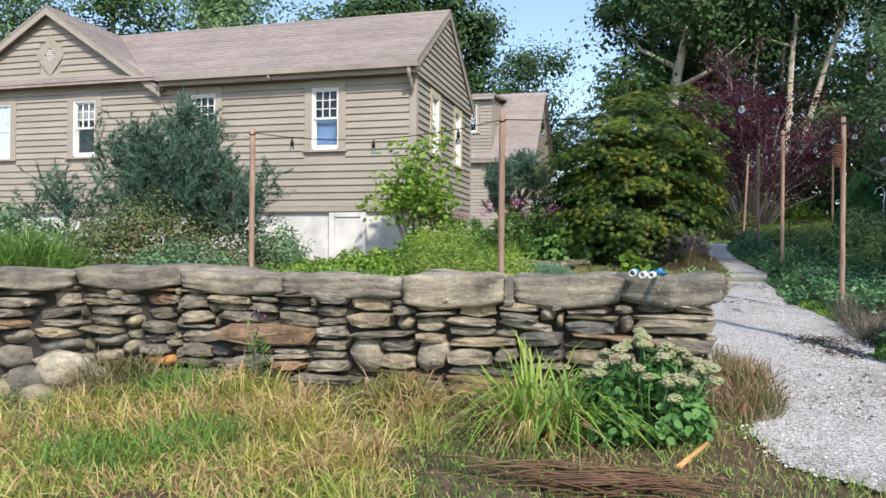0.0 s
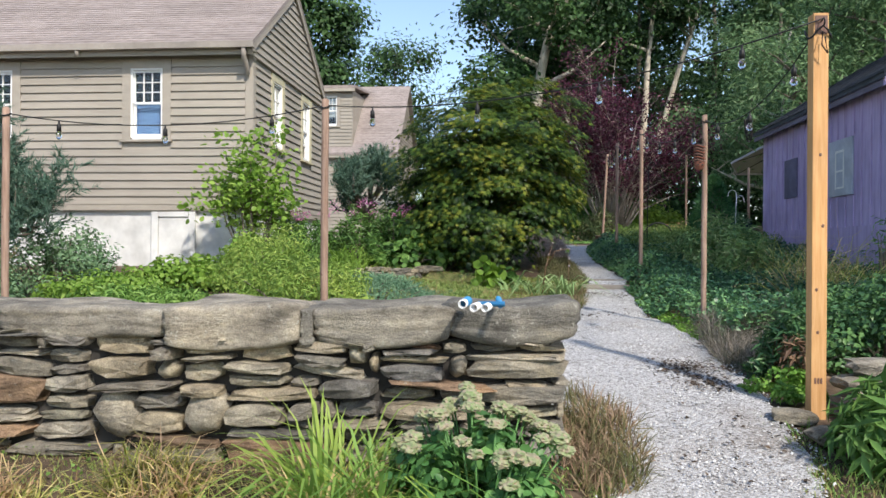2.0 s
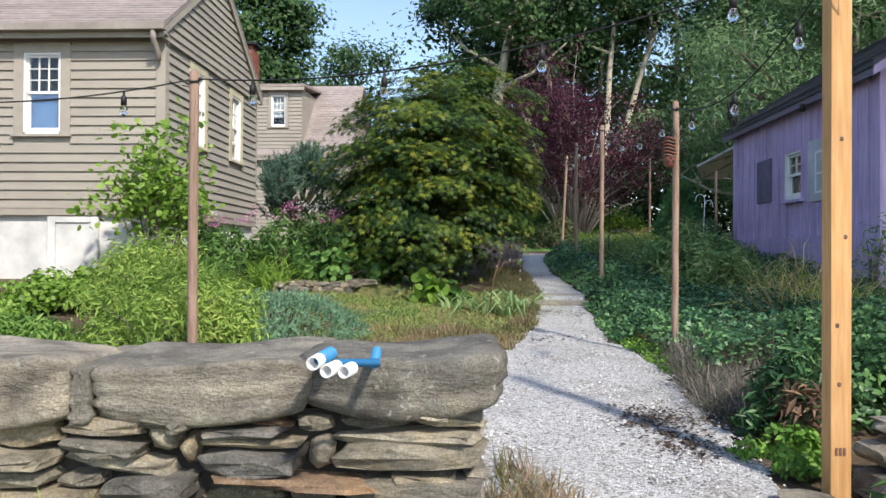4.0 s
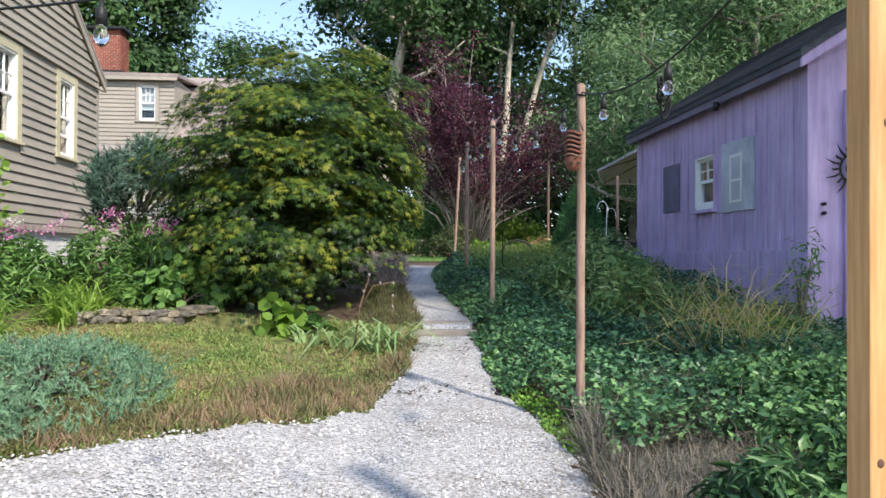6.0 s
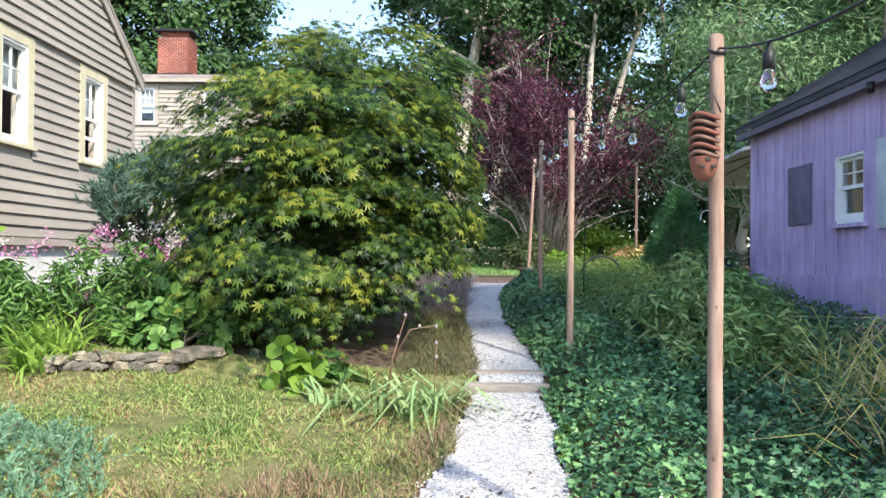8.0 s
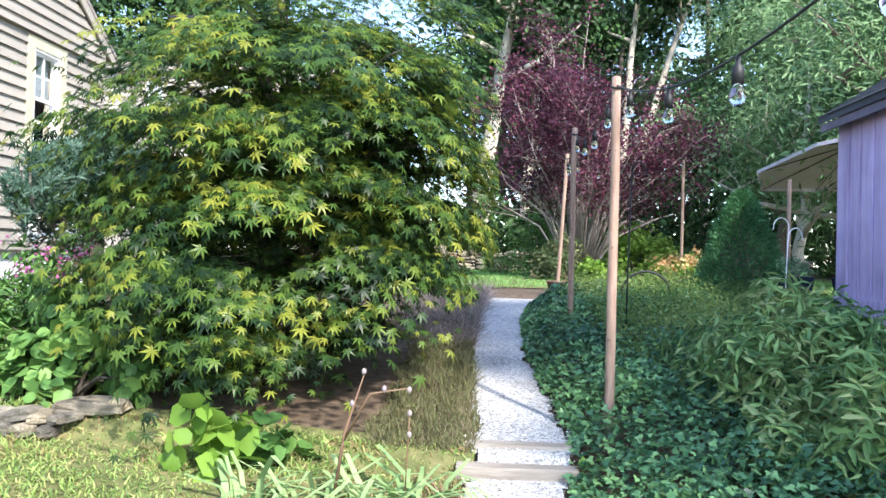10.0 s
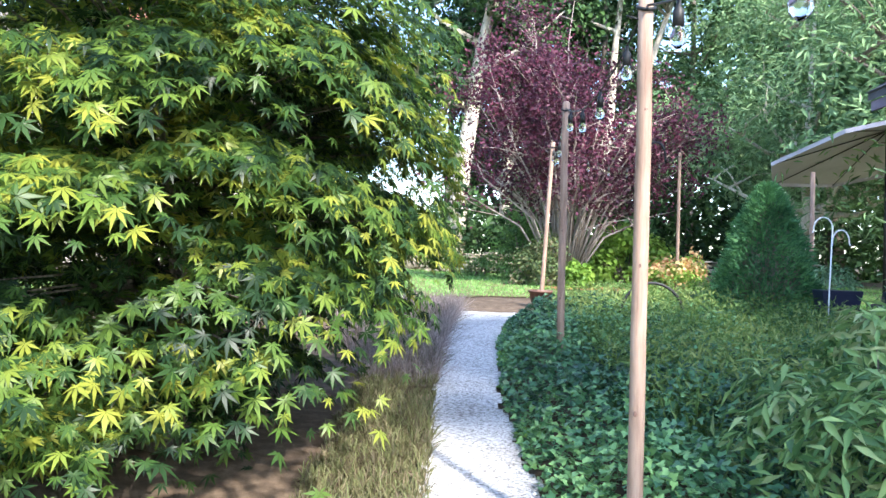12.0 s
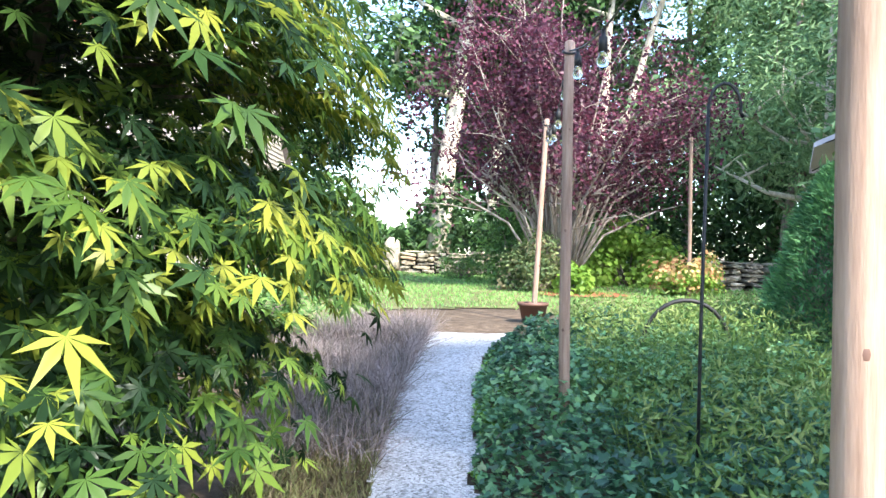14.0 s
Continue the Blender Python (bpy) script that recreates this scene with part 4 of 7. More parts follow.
L_JUNIPER = leafy("juniper_needle", [(0.090, 0.192, 0.111), (0.167, 0.304, 0.184), (0.257, 0.416, 0.246)], 0.2, 0.6, 2.0, 0.3)
L_SHRUB = leafy("shrub_leaf", [(0.051, 0.120, 0.034), (0.110, 0.230, 0.058), (0.203, 0.360, 0.094)], 0.35, 0.45, 1.2, 0.3)
L_GREYSHRUB = leafy("grey_green_leaf", [(0.086, 0.160, 0.081), (0.158, 0.272, 0.137), (0.243, 0.384, 0.200)], 0.3, 0.6, 1.2, 0.3)
L_DUSKY = leafy("dusky_leaf", [(0.055, 0.095, 0.04), (0.115, 0.165, 0.065), (0.2, 0.25, 0.1), (0.24, 0.2, 0.12)], 0.3, 0.5, 1.4, 0.35)
L_MIXED = leafy("pointed_leaf", [(0.075, 0.16, 0.055), (0.15, 0.27, 0.09), (0.25, 0.38, 0.13), (0.34, 0.4, 0.18)], 0.3, 0.4, 1.6, 0.35)
L_LIME = leafy("lime_leaf", [(0.125, 0.238, 0.035), (0.225, 0.378, 0.063), (0.350, 0.504, 0.112)], 0.45, 0.4, 1.2, 0.3)
L_IVY = leafy("ivy_leaf", [(0.026, 0.074, 0.044), (0.058, 0.15, 0.072), (0.105, 0.235, 0.105), (0.2, 0.37, 0.14)], 0.22, 0.32, 0.7, 0.4)
L_IVYEDGE = leafy("young_ivy_leaf", [(0.097, 0.221, 0.035), (0.179, 0.350, 0.062), (0.276, 0.478, 0.088)], 0.35, 0.4, 1.5, 0.3)
L_RHODO = leafy("rhododendron_leaf", [(0.03, 0.08, 0.036), (0.066, 0.155, 0.058), (0.125, 0.245, 0.08)], 0.2, 0.35, 1.5, 0.3)
L_BROWN = leafy("withered_leaf", [(0.1, 0.062, 0.042), (0.19, 0.11, 0.068), (0.31, 0.21, 0.13)], 0.25, 0.6, 2.0, 0.3)
L_GRASS = leafy("green_grass", [(0.089, 0.184, 0.039), (0.178, 0.331, 0.070), (0.297, 0.460, 0.123)], 0.4, 0.5, 1.2, 0.35)
L_LAWN = leafy("lawn_grass", [(0.105, 0.238, 0.062), (0.176, 0.367, 0.094), (0.281, 0.475, 0.146)], 0.35, 0.5, 0.5, 0.35)
L_STRAW = leafy("straw_grass", [(0.25, 0.28, 0.06), (0.48, 0.46, 0.12), (0.68, 0.58, 0.24), (0.62, 0.45, 0.26), (0.46, 0.29, 0.17)], 0.4, 0.55, 2.2, 0.5)
L_FRESH = leafy("fresh_grass", [(0.14, 0.25, 0.05), (0.26, 0.4, 0.08), (0.42, 0.52, 0.13)], 0.4, 0.5, 1.2, 0.35)
L_THYME = leafy("thyme_mat", [(0.12, 0.2, 0.055), (0.22, 0.33, 0.085), (0.34, 0.43, 0.13), (0.37, 0.36, 0.15), (0.33, 0.22, 0.12)], 0.3, 0.6, 1.1, 0.5)
L_HEATHER = leafy("brown_heather", [(0.11, 0.12, 0.05), (0.2, 0.19, 0.085), (0.27, 0.2, 0.12), (0.36, 0.24, 0.16)], 0.25, 0.7, 2.6, 0.5)
L_BANK = leafy("bank_grass", [(0.09, 0.075, 0.045), (0.14, 0.13, 0.06), (0.16, 0.19, 0.075), (0.24, 0.19, 0.12)], 0.25, 0.7, 1.6, 0.45)
L_OLIVE = leafy("olive_shoot", [(0.09, 0.17, 0.045), (0.185, 0.28, 0.075), (0.3, 0.36, 0.12)], 0.35, 0.5, 0.9, 0.35)
L_ASHHEATHER = leafy("ash_heather", [(0.10, 0.105, 0.075), (0.19, 0.175, 0.135), (0.32, 0.28, 0.24)], 0.25, 0.7, 2.2, 0.4)
L_GREYHEATHER = leafy("grey_heather", [(0.14, 0.125, 0.105), (0.24, 0.2, 0.185), (0.36, 0.3, 0.29)], 0.25, 0.7, 1.2, 0.3)
L_IRIS = leafy("iris_leaf", [(0.16, 0.27, 0.1), (0.26, 0.39, 0.16), (0.38, 0.48, 0.22)], 0.3, 0.45, 3.0, 0.3)
L_SEDUM = leafy("sedum_leaf", [(0.058, 0.158, 0.047), (0.103, 0.245, 0.073), (0.173, 0.346, 0.104)], 0.25, 0.4, 3.0, 0.25)
L_SEDUMHEAD = leafy("sedum_flower", [(0.19, 0.28, 0.11), (0.3, 0.34, 0.18), (0.4, 0.33, 0.24)], 0.2, 0.8, 40.0, 0.5)
L_PINK = leafy("pink_petal", [(0.45, 0.1, 0.28), (0.6, 0.2, 0.42), (0.7, 0.42, 0.55)], 0.4, 0.5)
L_WHITEPETAL = leafy("white_petal", [(0.6, 0.6, 0.55), (0.75, 0.75, 0.7)], 0.4, 0.5)
L_APRICOT = leafy("apricot_petal", [(0.5, 0.22, 0.1), (0.65, 0.4, 0.2), (0.72, 0.6, 0.25)], 0.4, 0.5)
L_LITTER = leafy("leaf_litter", [(0.035, 0.028, 0.022), (0.08, 0.06, 0.045), (0.13, 0.09, 0.06)], 0.1, 0.8)


def dome_points(n, cx, cy, z0, rx, ry, h, clumps=26, hollow=0.55, seed=0):
    """Leaf places and normals over a lumpy dome of clumps."""
    g = np.random.default_rng(seed + 100)
    u = g.normal(size=(clumps, 3))
    u[:, 2] = np.abs(u[:, 2])
    u /= np.linalg.norm(u, axis=1, keepdims=True)
    rad = g.uniform(hollow, 0.95, clumps)[:, None]
    centres = u * rad * np.array([rx, ry, h * 0.85]) + np.array([cx, cy, z0 + h * 0.08])
    sizes = g.uniform(0.22, 0.42, clumps)
    k = g.integers(0, clumps, n)
    d = g.normal(size=(n, 3))
    d /= np.linalg.norm(d, axis=1, keepdims=True)
    r = g.uniform(0.35, 1.0, n) ** 0.5
    P = centres[k] + d * (r * sizes[k])[:, None] * np.array([rx, ry, h * 0.75])
    P[:, 2] = np.maximum(P[:, 2], z0 + 0.02 + g.uniform(0, 0.05, n))
    N = d + np.array([0, 0, 0.55])
    return P, N, centres


def shrub(name, x, y, rx, ry, h, template, size, count, leaf, label, category="shrub", clumps=26, seed=0, stems=True, lift=0.0, lean=0.45, bark=None, group=""):
    z0 = gz(x, y) + lift
    root = empty(name, label, category, group)
    P, N, C = dome_points(count, x, y, z0, rx, ry, h, clumps, seed=seed)
    s = RNG.uniform(0.65, 1.25, count) * size
    scatter("foliage", template, P, bases(N, None, lean), s, leaf, root)
    if stems:
        runs = []
        for c in C[:: max(1, len(C) // 12)]:
            b = Vector((x + rnd(-0.12, 0.12) * rx, y + rnd(-0.12, 0.12) * ry, z0 - lift - 0.05))
            e = Vector(c)
            mid = b.lerp(e, 0.5) + Vector((0, 0, 0.12 * h))
            runs.append(([b, mid, e], [0.012 + 0.01 * h, 0.009 + 0.004 * h, 0.003]))
        tubes("stem_cluster", runs, bark or M_BARK, root, 6)
    return root


def tree(name, x, y, h, base, r, trunk_r, leaf, bark, leaves, size, label, seed=0, lean=(0, 0), fork=0, template=None, spread=0.3, limbs=13, group=""):
    """A tree: tapered bent trunk, limbs that fork, leaves in uneven clumps round their ends."""
    g = np.random.default_rng(seed)
    z0 = gz(x, y)
    root = empty(name, label, "tree", group)
    n = 8
    trunk = [Vector((x + lean[0] * (k / n) ** 1.4 + g.normal(0, 0.05) * r * 0.35, y + lean[1] * k / n + g.normal(0, 0.04) * r * 0.3, z0 - 0.15 + (h * 0.9) * k / n)) for k in range(n + 1)]
    tubes("trunk", [(trunk, [trunk_r * (1.25 if k == 0 else 1 - 0.85 * k / n) for k in range(n + 1)])], bark, root, 10)
    runs, ends = [], []
    for i in range(limbs):
        t = g.uniform(base * 0.75, 0.95)
        k = min(n - 1, int(t * n))
        p = trunk[k].lerp(trunk[k + 1], t * n - k)
        ang = i * 2.4 + g.uniform(-0.5, 0.5)
        reach = r * g.uniform(0.55, 1.0) * (1.1 - 0.6 * t if t > base else 0.9)
        rise = g.uniform(0.25, 0.9) * reach
        e = p + Vector((math.cos(ang) * reach, math.sin(ang) * reach, rise))
        m = p.lerp(e, 0.5) + Vector((0, 0, -0.1 * reach + g.normal(0, 0.06) * reach))
        rr = trunk_r * (1 - 0.85 * t) * 0.6 + 0.015
        runs.append(([p, m, e], [rr, rr * 0.6, rr * 0.15]))
        ends += [e, m.lerp(e, 0.45)]
        for j in range(3):
            q = m.lerp(e, g.uniform(0.1, 0.9))
            f = q + Vector((g.normal(), g.normal(), abs(g.normal()) * 0.8 + 0.2)).normalized() * reach * g.uniform(0.3, 0.55)
            runs.append(([q, q.lerp(f, 0.5) + Vector((0, 0, 0.05 * reach)), f], [rr * 0.4, rr * 0.25, rr * 0.07]))
            ends.append(f)
    ends += [trunk[-1], trunk[-2]]
    for i in range(0, len(runs), 4):
        tubes("limb", runs[i:i + 4], bark, root, 6)
    C = np.array([tuple(e) for e in ends])
    k = g.integers(0, len(C), leaves)
    d = g.normal(size=(leaves, 3))
    sp = r * spread * g.uniform(0.5, 1.1, len(C))[k]
    P = C[k] + d * sp[:, None] * np.array([0.6, 0.6, 0.42])
    N = d * 0.6 + np.array([0.25, -0.4, 0.8])
    scatter("crown", template or T_LEAF, P, bases(N, None, 0.5), g.uniform(0.6, 1.3, leaves) * size, leaf, root)
    return root


# Japanese maple beside the path
maple = empty("japanese_maple", "large rounded Japanese maple, green leaves turning yellow, beside the path", "tree")
MC = np.array([-0.18, 15.3, 3.15])
g = np.random.default_rng(11)
stem_runs, spray_c, spray_n = [], [], []
base_pt = Vector((-0.2, 15.4, gz(-0.2, 15.4) - 0.1))
ns = 600
u = g.normal(size=(ns * 8, 3))
u /= np.linalg.norm(u, axis=1, keepdims=True)
q = 2.3
sup = (np.abs(u) ** q).sum(axis=1) ** (-1 / q)
rad = g.uniform(0.5, 1.0, ns * 8) ** 0.6
for i in range(ns * 8):
    p = u[i] * sup[i] * rad[i]
    c = MC + p * np.array([1.76, 1.85, 1.83])
    c[0] += 0.1 * p[2]
    lump = 0.82 + 0.2 * noise.noise(Vector((c[0] * 1.1, c[1] * 1.1, c[2] * 1.5)))
    c = MC + (c - MC) * lump / 0.82
    tier = math.sin(12.0 * (c[2] + 0.22 * math.hypot(c[0] - MC[0], c[1] - MC[1]) + 0.5 * noise.noise(Vector((c[0] * 0.9, c[1] * 0.9, 3)))))
    if tier + 1.3 * noise.noise(Vector((c[0] * 1.3, c[1] * 1.3, c[2] * 1.6 + 7))) < 0.25 or c[2] < np.interp(c[0], (-1.6, -0.4, 0.2, 0.9, 1.6), (1.6, 1.52, 1.8, 2.25, 2.5)) or len(spray_c) >= ns:
        continue
    spray_c.append(c)
    out = u[i] * np.array([1, 1, 0.3])
    spray_n.append(np.array([0, 0, 1.0]) + 0.3 * out)
spray_c, spray_n = np.array(spray_c), np.array(spray_n)
per = 60
k = np.repeat(np.arange(len(spray_c)), per)
Bs = bases(spray_n, None, 0.12)[k]
d2 = g.normal(size=(len(k), 2)) * 0.2 * g.uniform(0.7, 1.3, len(spray_c))[k][:, None]
rr2 = np.linalg.norm(d2, axis=1)
P = spray_c[k] + Bs[:, :, 0] * d2[:, :1] + Bs[:, :, 1] * d2[:, 1:] + np.array([0, 0, 1]) * (g.normal(0, 0.016, len(k)) - 0.7 * rr2 ** 1.6)[:, None]
outward = P - MC
N = spray_n[k] + 0.3 * g.normal(size=(len(k), 3)) + 0.6 * outward / (np.linalg.norm(outward, axis=1, keepdims=True) + 0.3)
# the tip of each leaf points outwards and droops
Rm = bases(N, outward + 0.5 * g.normal(size=N.shape), 0.0)
ok = (P[:, 0] < 1.6 - 0.35 * np.clip(2.6 - P[:, 2], 0, 1.2))
scatter("crown", T_MAPLE, P[ok], Rm[ok], g.uniform(0.05, 0.095, len(k))[ok], L_MAPLE, maple)
inner = g.normal(size=(13000, 3)) * np.array([0.78, 0.85, 0.78]) + MC
inner = inner[(inner[:, 2] > np.interp(inner[:, 0], (-0.4, 0.3, 1.0), (1.6, 1.8, 2.2))) & ((((inner - MC) / np.array([1.15, 1.25, 1.3])) ** 2).sum(axis=1) < 1)]
scatter("inner_leaves", T_MAPLE, inner, bases(np.tile((0, 0, 1.0), (len(inner), 1)), None, 0.6), g.uniform(0.07, 0.11, len(inner)), L_MAPLE, maple)
for i in range(5):
    a = i * 1.26
    top = Vector((MC[0] + math.cos(a) * 0.8, MC[1] + math.sin(a) * 0.8, 3.5 + 0.3 * (i % 2)))
    stem_runs.append(([base_pt + Vector((0.05 * math.cos(a), 0.05 * math.sin(a), 0)), base_pt.lerp(top, 0.45) + Vector((0.1, 0.05, 0.2)), top], [0.075, 0.05, 0.015]))
tubes("trunk", stem_runs, M_BARK, maple, 8)
twigs = []
for c in spray_c[::4]:
    e = Vector(c)
    s = base_pt.lerp(Vector((MC[0], MC[1], c[2])), 0.75)
    twigs.append(([s, s.lerp(e, 0.55) + Vector((0, 0, 0.15)), e], [0.012, 0.008, 0.002]))
for tw in twigs:
    tubes("twig", [tw], M_BARK, maple, 5)

# purple-leaved tree at the far lawn
plum = empty("purple_leaf_tree", "vase-shaped tree with dark purple leaves and bare grey branches", "tree")
g = np.random.default_rng(5)
runs, tips = [], []
pb = Vector((3.9, 29.2, gz(3.9, 29.2)))
for i in range(64):
    a = g.uniform(0, 6.283)
    out = 3.35 * g.uniform(0.02, 1) ** 0.6
    side = out / 3.35
    zt = g.uniform(3.9, 9.3 - 3.2 * side ** 1.5)
    e = pb + Vector((math.cos(a) * out, math.sin(a) * out * 0.85, zt - pb.z))
    m = pb.lerp(e, 0.45) + Vector((-0.3 * side * math.cos(a), -0.3 * side * math.sin(a), 0.4 * side))
    m2 = pb.lerp(e, 0.78) + Vector((g.normal(0, 0.12), g.normal(0, 0.12), 0.25))
    runs.append(([pb + Vector((math.cos(a) * 0.14, math.sin(a) * 0.14, -0.05)), m, m2, e], [0.036, 0.027, 0.016, 0.005]))
    tips += [e, m2]
    for j in range(6):
        q0 = m.lerp(e, g.uniform(0.05, 0.95))
        f = q0 + Vector((g.normal(0, 0.5) + 0.3 * math.cos(a), g.normal(0, 0.45), abs(g.normal(0.3, 0.3))))
        runs.append(([q0, q0.lerp(f, 0.6) + Vector((0, 0, 0.05)), f], [0.013, 0.009, 0.003]))
        tips.append(f)
for i in range(0, len(runs), 7):
    tubes("branch", runs[i:i + 7], M_GREYTWIG, plum, 5)
C = np.array([tuple(t) for t in tips])
wgt = np.clip((C[:, 2] - 3.0) / 2.2, 0.2, 1.6) * g.uniform(0.1, 1.6, len(C))
k = g.choice(len(C), 30000, p=wgt / wgt.sum())
P = C[k] + g.normal(size=(len(k), 3)) * np.array([0.22, 0.22, 0.2])
scatter("crown", T_LEAF, P, bases(g.normal(size=(len(k), 3)) + np.array([0.1, -0.2, 0.6]), None, 0.2), g.uniform(0.07, 0.13, len(k)), L_PURPLE, plum)

# woods behind the garden, and three unseen trees added to shade the path
WOODS = "tall trees of the woods behind the garden"
SPECS = [
    # x, y, height, crown base, crown radius, trunk radius, pale bark, light leaf, lean
    # (9.6, 58) and (14.5, 56) take the light leaf colour to look sunlit
    (0.85, 44, 21, 0.5, 6.0, 0.34, 1, 0, (2.6, 0)), (7.9, 48, 24, 0.72, 4.0, 0.2, 1, 0, (1.6, 0)), (8.1, 48.5, 24, 0.74, 3.6, 0.18, 1, 0, (6.0, 0)), (9.6, 58, 27, 0.12, 6.5, 0.3, 0, 1, (0, 0)), (14.5, 56, 27, 0.12, 6.5, 0.3, 0, 1, (0, 0)), (4.6, 54, 22, 0.12, 5.0, 0.3, 0, 0, (0, 0)),
    (5.2, 60, 26, 0.25, 6.5, 0.36, 0, 0, (0, 0)), (15.5, 46, 23, 0.2, 6.0, 0.36, 0, 0, (0.6, 0)), (17, 43, 21, 0.15, 6.2, 0.34, 0, 1, (0, 0)),
    (22, 40, 20, 0.14, 6.5, 0.34, 0, 1, (0, 0)), (14.5, 34, 13, 0.15, 4.6, 0.24, 0, 1, (0.5, 0)), (18.5, 31, 14, 0.12, 5.0, 0.26, 0, 1, (0, 0)),
    (27, 46, 22, 0.15, 7.0, 0.34, 0, 0, (0, 0)), (3.2, 49, 20, 0.3, 4.2, 0.28, 1, 0, (1.0, 0)), (13.5, 27.5, 11, 0.15, 4.0, 0.2, 0, 1, (0, 0)),
    (-14.5, 45, 20, 0.4, 4.2, 0.32, 0, 0, (0, 0)), (-18, 43, 18, 0.35, 4.5, 0.3, 0, 0, (0.6, 0)), (-12.0, 48, 21, 0.5, 3.6, 0.3, 0, 0, (0.4, 0)),
    (-24, 40, 18, 0.3, 5.5, 0.32, 0, 1, (0, 0)), (-31, 38, 18, 0.3, 5.5, 0.32, 1, 0, (0, 0)), (-38, 36, 19, 0.3, 6, 0.34, 0, 1, (0, 0)), (-9.6, 58, 16, 0.3, 4.8, 0.26, 0, 0, (0.8, 0)), (0.2, 52, 21, 0.52, 4.8, 0.24, 0, 0, (0.5, 0)),
    (12.6, 38, 15, 0.2, 4.2, 0.22, 0, 1, (0.4, 0)), (32, 36, 20, 0.12, 7, 0.34, 0, 1, (0, 0)),
    # added out of view to the right, only to shade path and ivy
    (8.1, 8.7, 15.5, 0.55, 2.1, 0.24, 0, 0, (0, 0)), (11.3, 2.9, 16, 0.5, 3.2, 0.28, 0, 0, (0, 0)), (13.4, 10.0, 17, 0.5, 3.4, 0.3, 0, 0, (0, 0)),
]
for i, (x, y, h, b, r, tr, pale, light, ln) in enumerate(SPECS):
    kinds = ("pale-trunked" if pale else "dark-trunked", "light green" if light else "deep green")
    tree("woodland_tree", x, y, h, b, r, tr * (1.45 if pale else 1.0), L_FOREST_LIGHT if light else L_FOREST, M_BARK_PALE if pale else M_BARK, 3800 if y < 15 else 5000 if b > 0.7 else 13000, 0.34 if not light else 0.3, "tall %s tree with %s leaves behind the garden" % kinds, 40 + i, ln, spread=0.4 if x < -5 else 0.27, limbs=19 if x < -5 else 13, group=WOODS)
g = np.random.default_rng(77)
n = 46000
xa = g.uniform(-60, 60, n)
ya = g.uniform(58, 70, n) - 0.004 * xa ** 2
ht = np.where((xa > -15) & (xa < 0.5), 3.5, np.where(xa > 0.5, 25.0, 16.0)) * (0.75 + 0.25 * np.sin(xa * 0.5) * np.cos(xa * 0.23))
za = 2 + g.uniform(0, 1, n) ** 0.8 * ht
far = scatter("far_woods", T_LEAF, np.stack([xa, ya, za], 1), bases(g.normal(size=(n, 3)) + np.array([0, -0.6, 0.5]), None, 0.2), g.uniform(0.5, 1.1, n), L_FOREST)
tagged(far, "dense dark green woods in the distance", "woods", kind="stuff")
n = 42000
xa = g.uniform(-22, 34, n)
ya = 42 + g.uniform(0, 6, n) - 0.3 * (xa - 8) * (xa > 8)
za = 2 + g.uniform(0, 1, n) ** 1.1 * (2.8 + 1.2 * np.sin(xa * 1.3) + 2.6 * (xa > 3))
under = scatter("undergrowth", T_LEAF, np.stack([xa, ya, za], 1), bases(g.normal(size=(n, 3)) + np.array([0, -0.3, 0.7]), None, 0.2), g.uniform(0.2, 0.45, n), L_FOREST)
tagged(under, "shaded green undergrowth at the foot of the woods", "undergrowth", kind="stuff")


# conifers
def needles_on(name, runs_pts, count, length, leaf, parent, seed, template=T_NEEDLE, width=1.0):
    """Needle tufts along shoot lines."""
    g = np.random.default_rng(seed)
    A = np.array([r[0] for r in runs_pts])
    B = np.array([r[1] for r in runs_pts])
    k = g.integers(0, len(A), count)
    t = g.uniform(0.05, 1.0, count)[:, None]
    P = A[k] * (1 - t) + B[k] * t
    dirs = (B - A)[k]
    dirs /= np.linalg.norm(dirs, axis=1, keepdims=True) + 1e-9
    tip = dirs * 0.9 + g.normal(size=(count, 3)) * 0.55
    tip /= np.linalg.norm(tip, axis=1, keepdims=True)
    nrm = np.cross(tip, g.normal(size=(count, 3)))
    nrm /= np.linalg.norm(nrm, axis=1, keepdims=True)
    X = np.cross(tip, nrm)
    R = np.stack([X, tip, nrm], axis=2)
    L = g.uniform(0.7, 1.3, count) * length
    return scatter(name, template, P, R, np.stack([L * width, L, L], 1), leaf, parent)


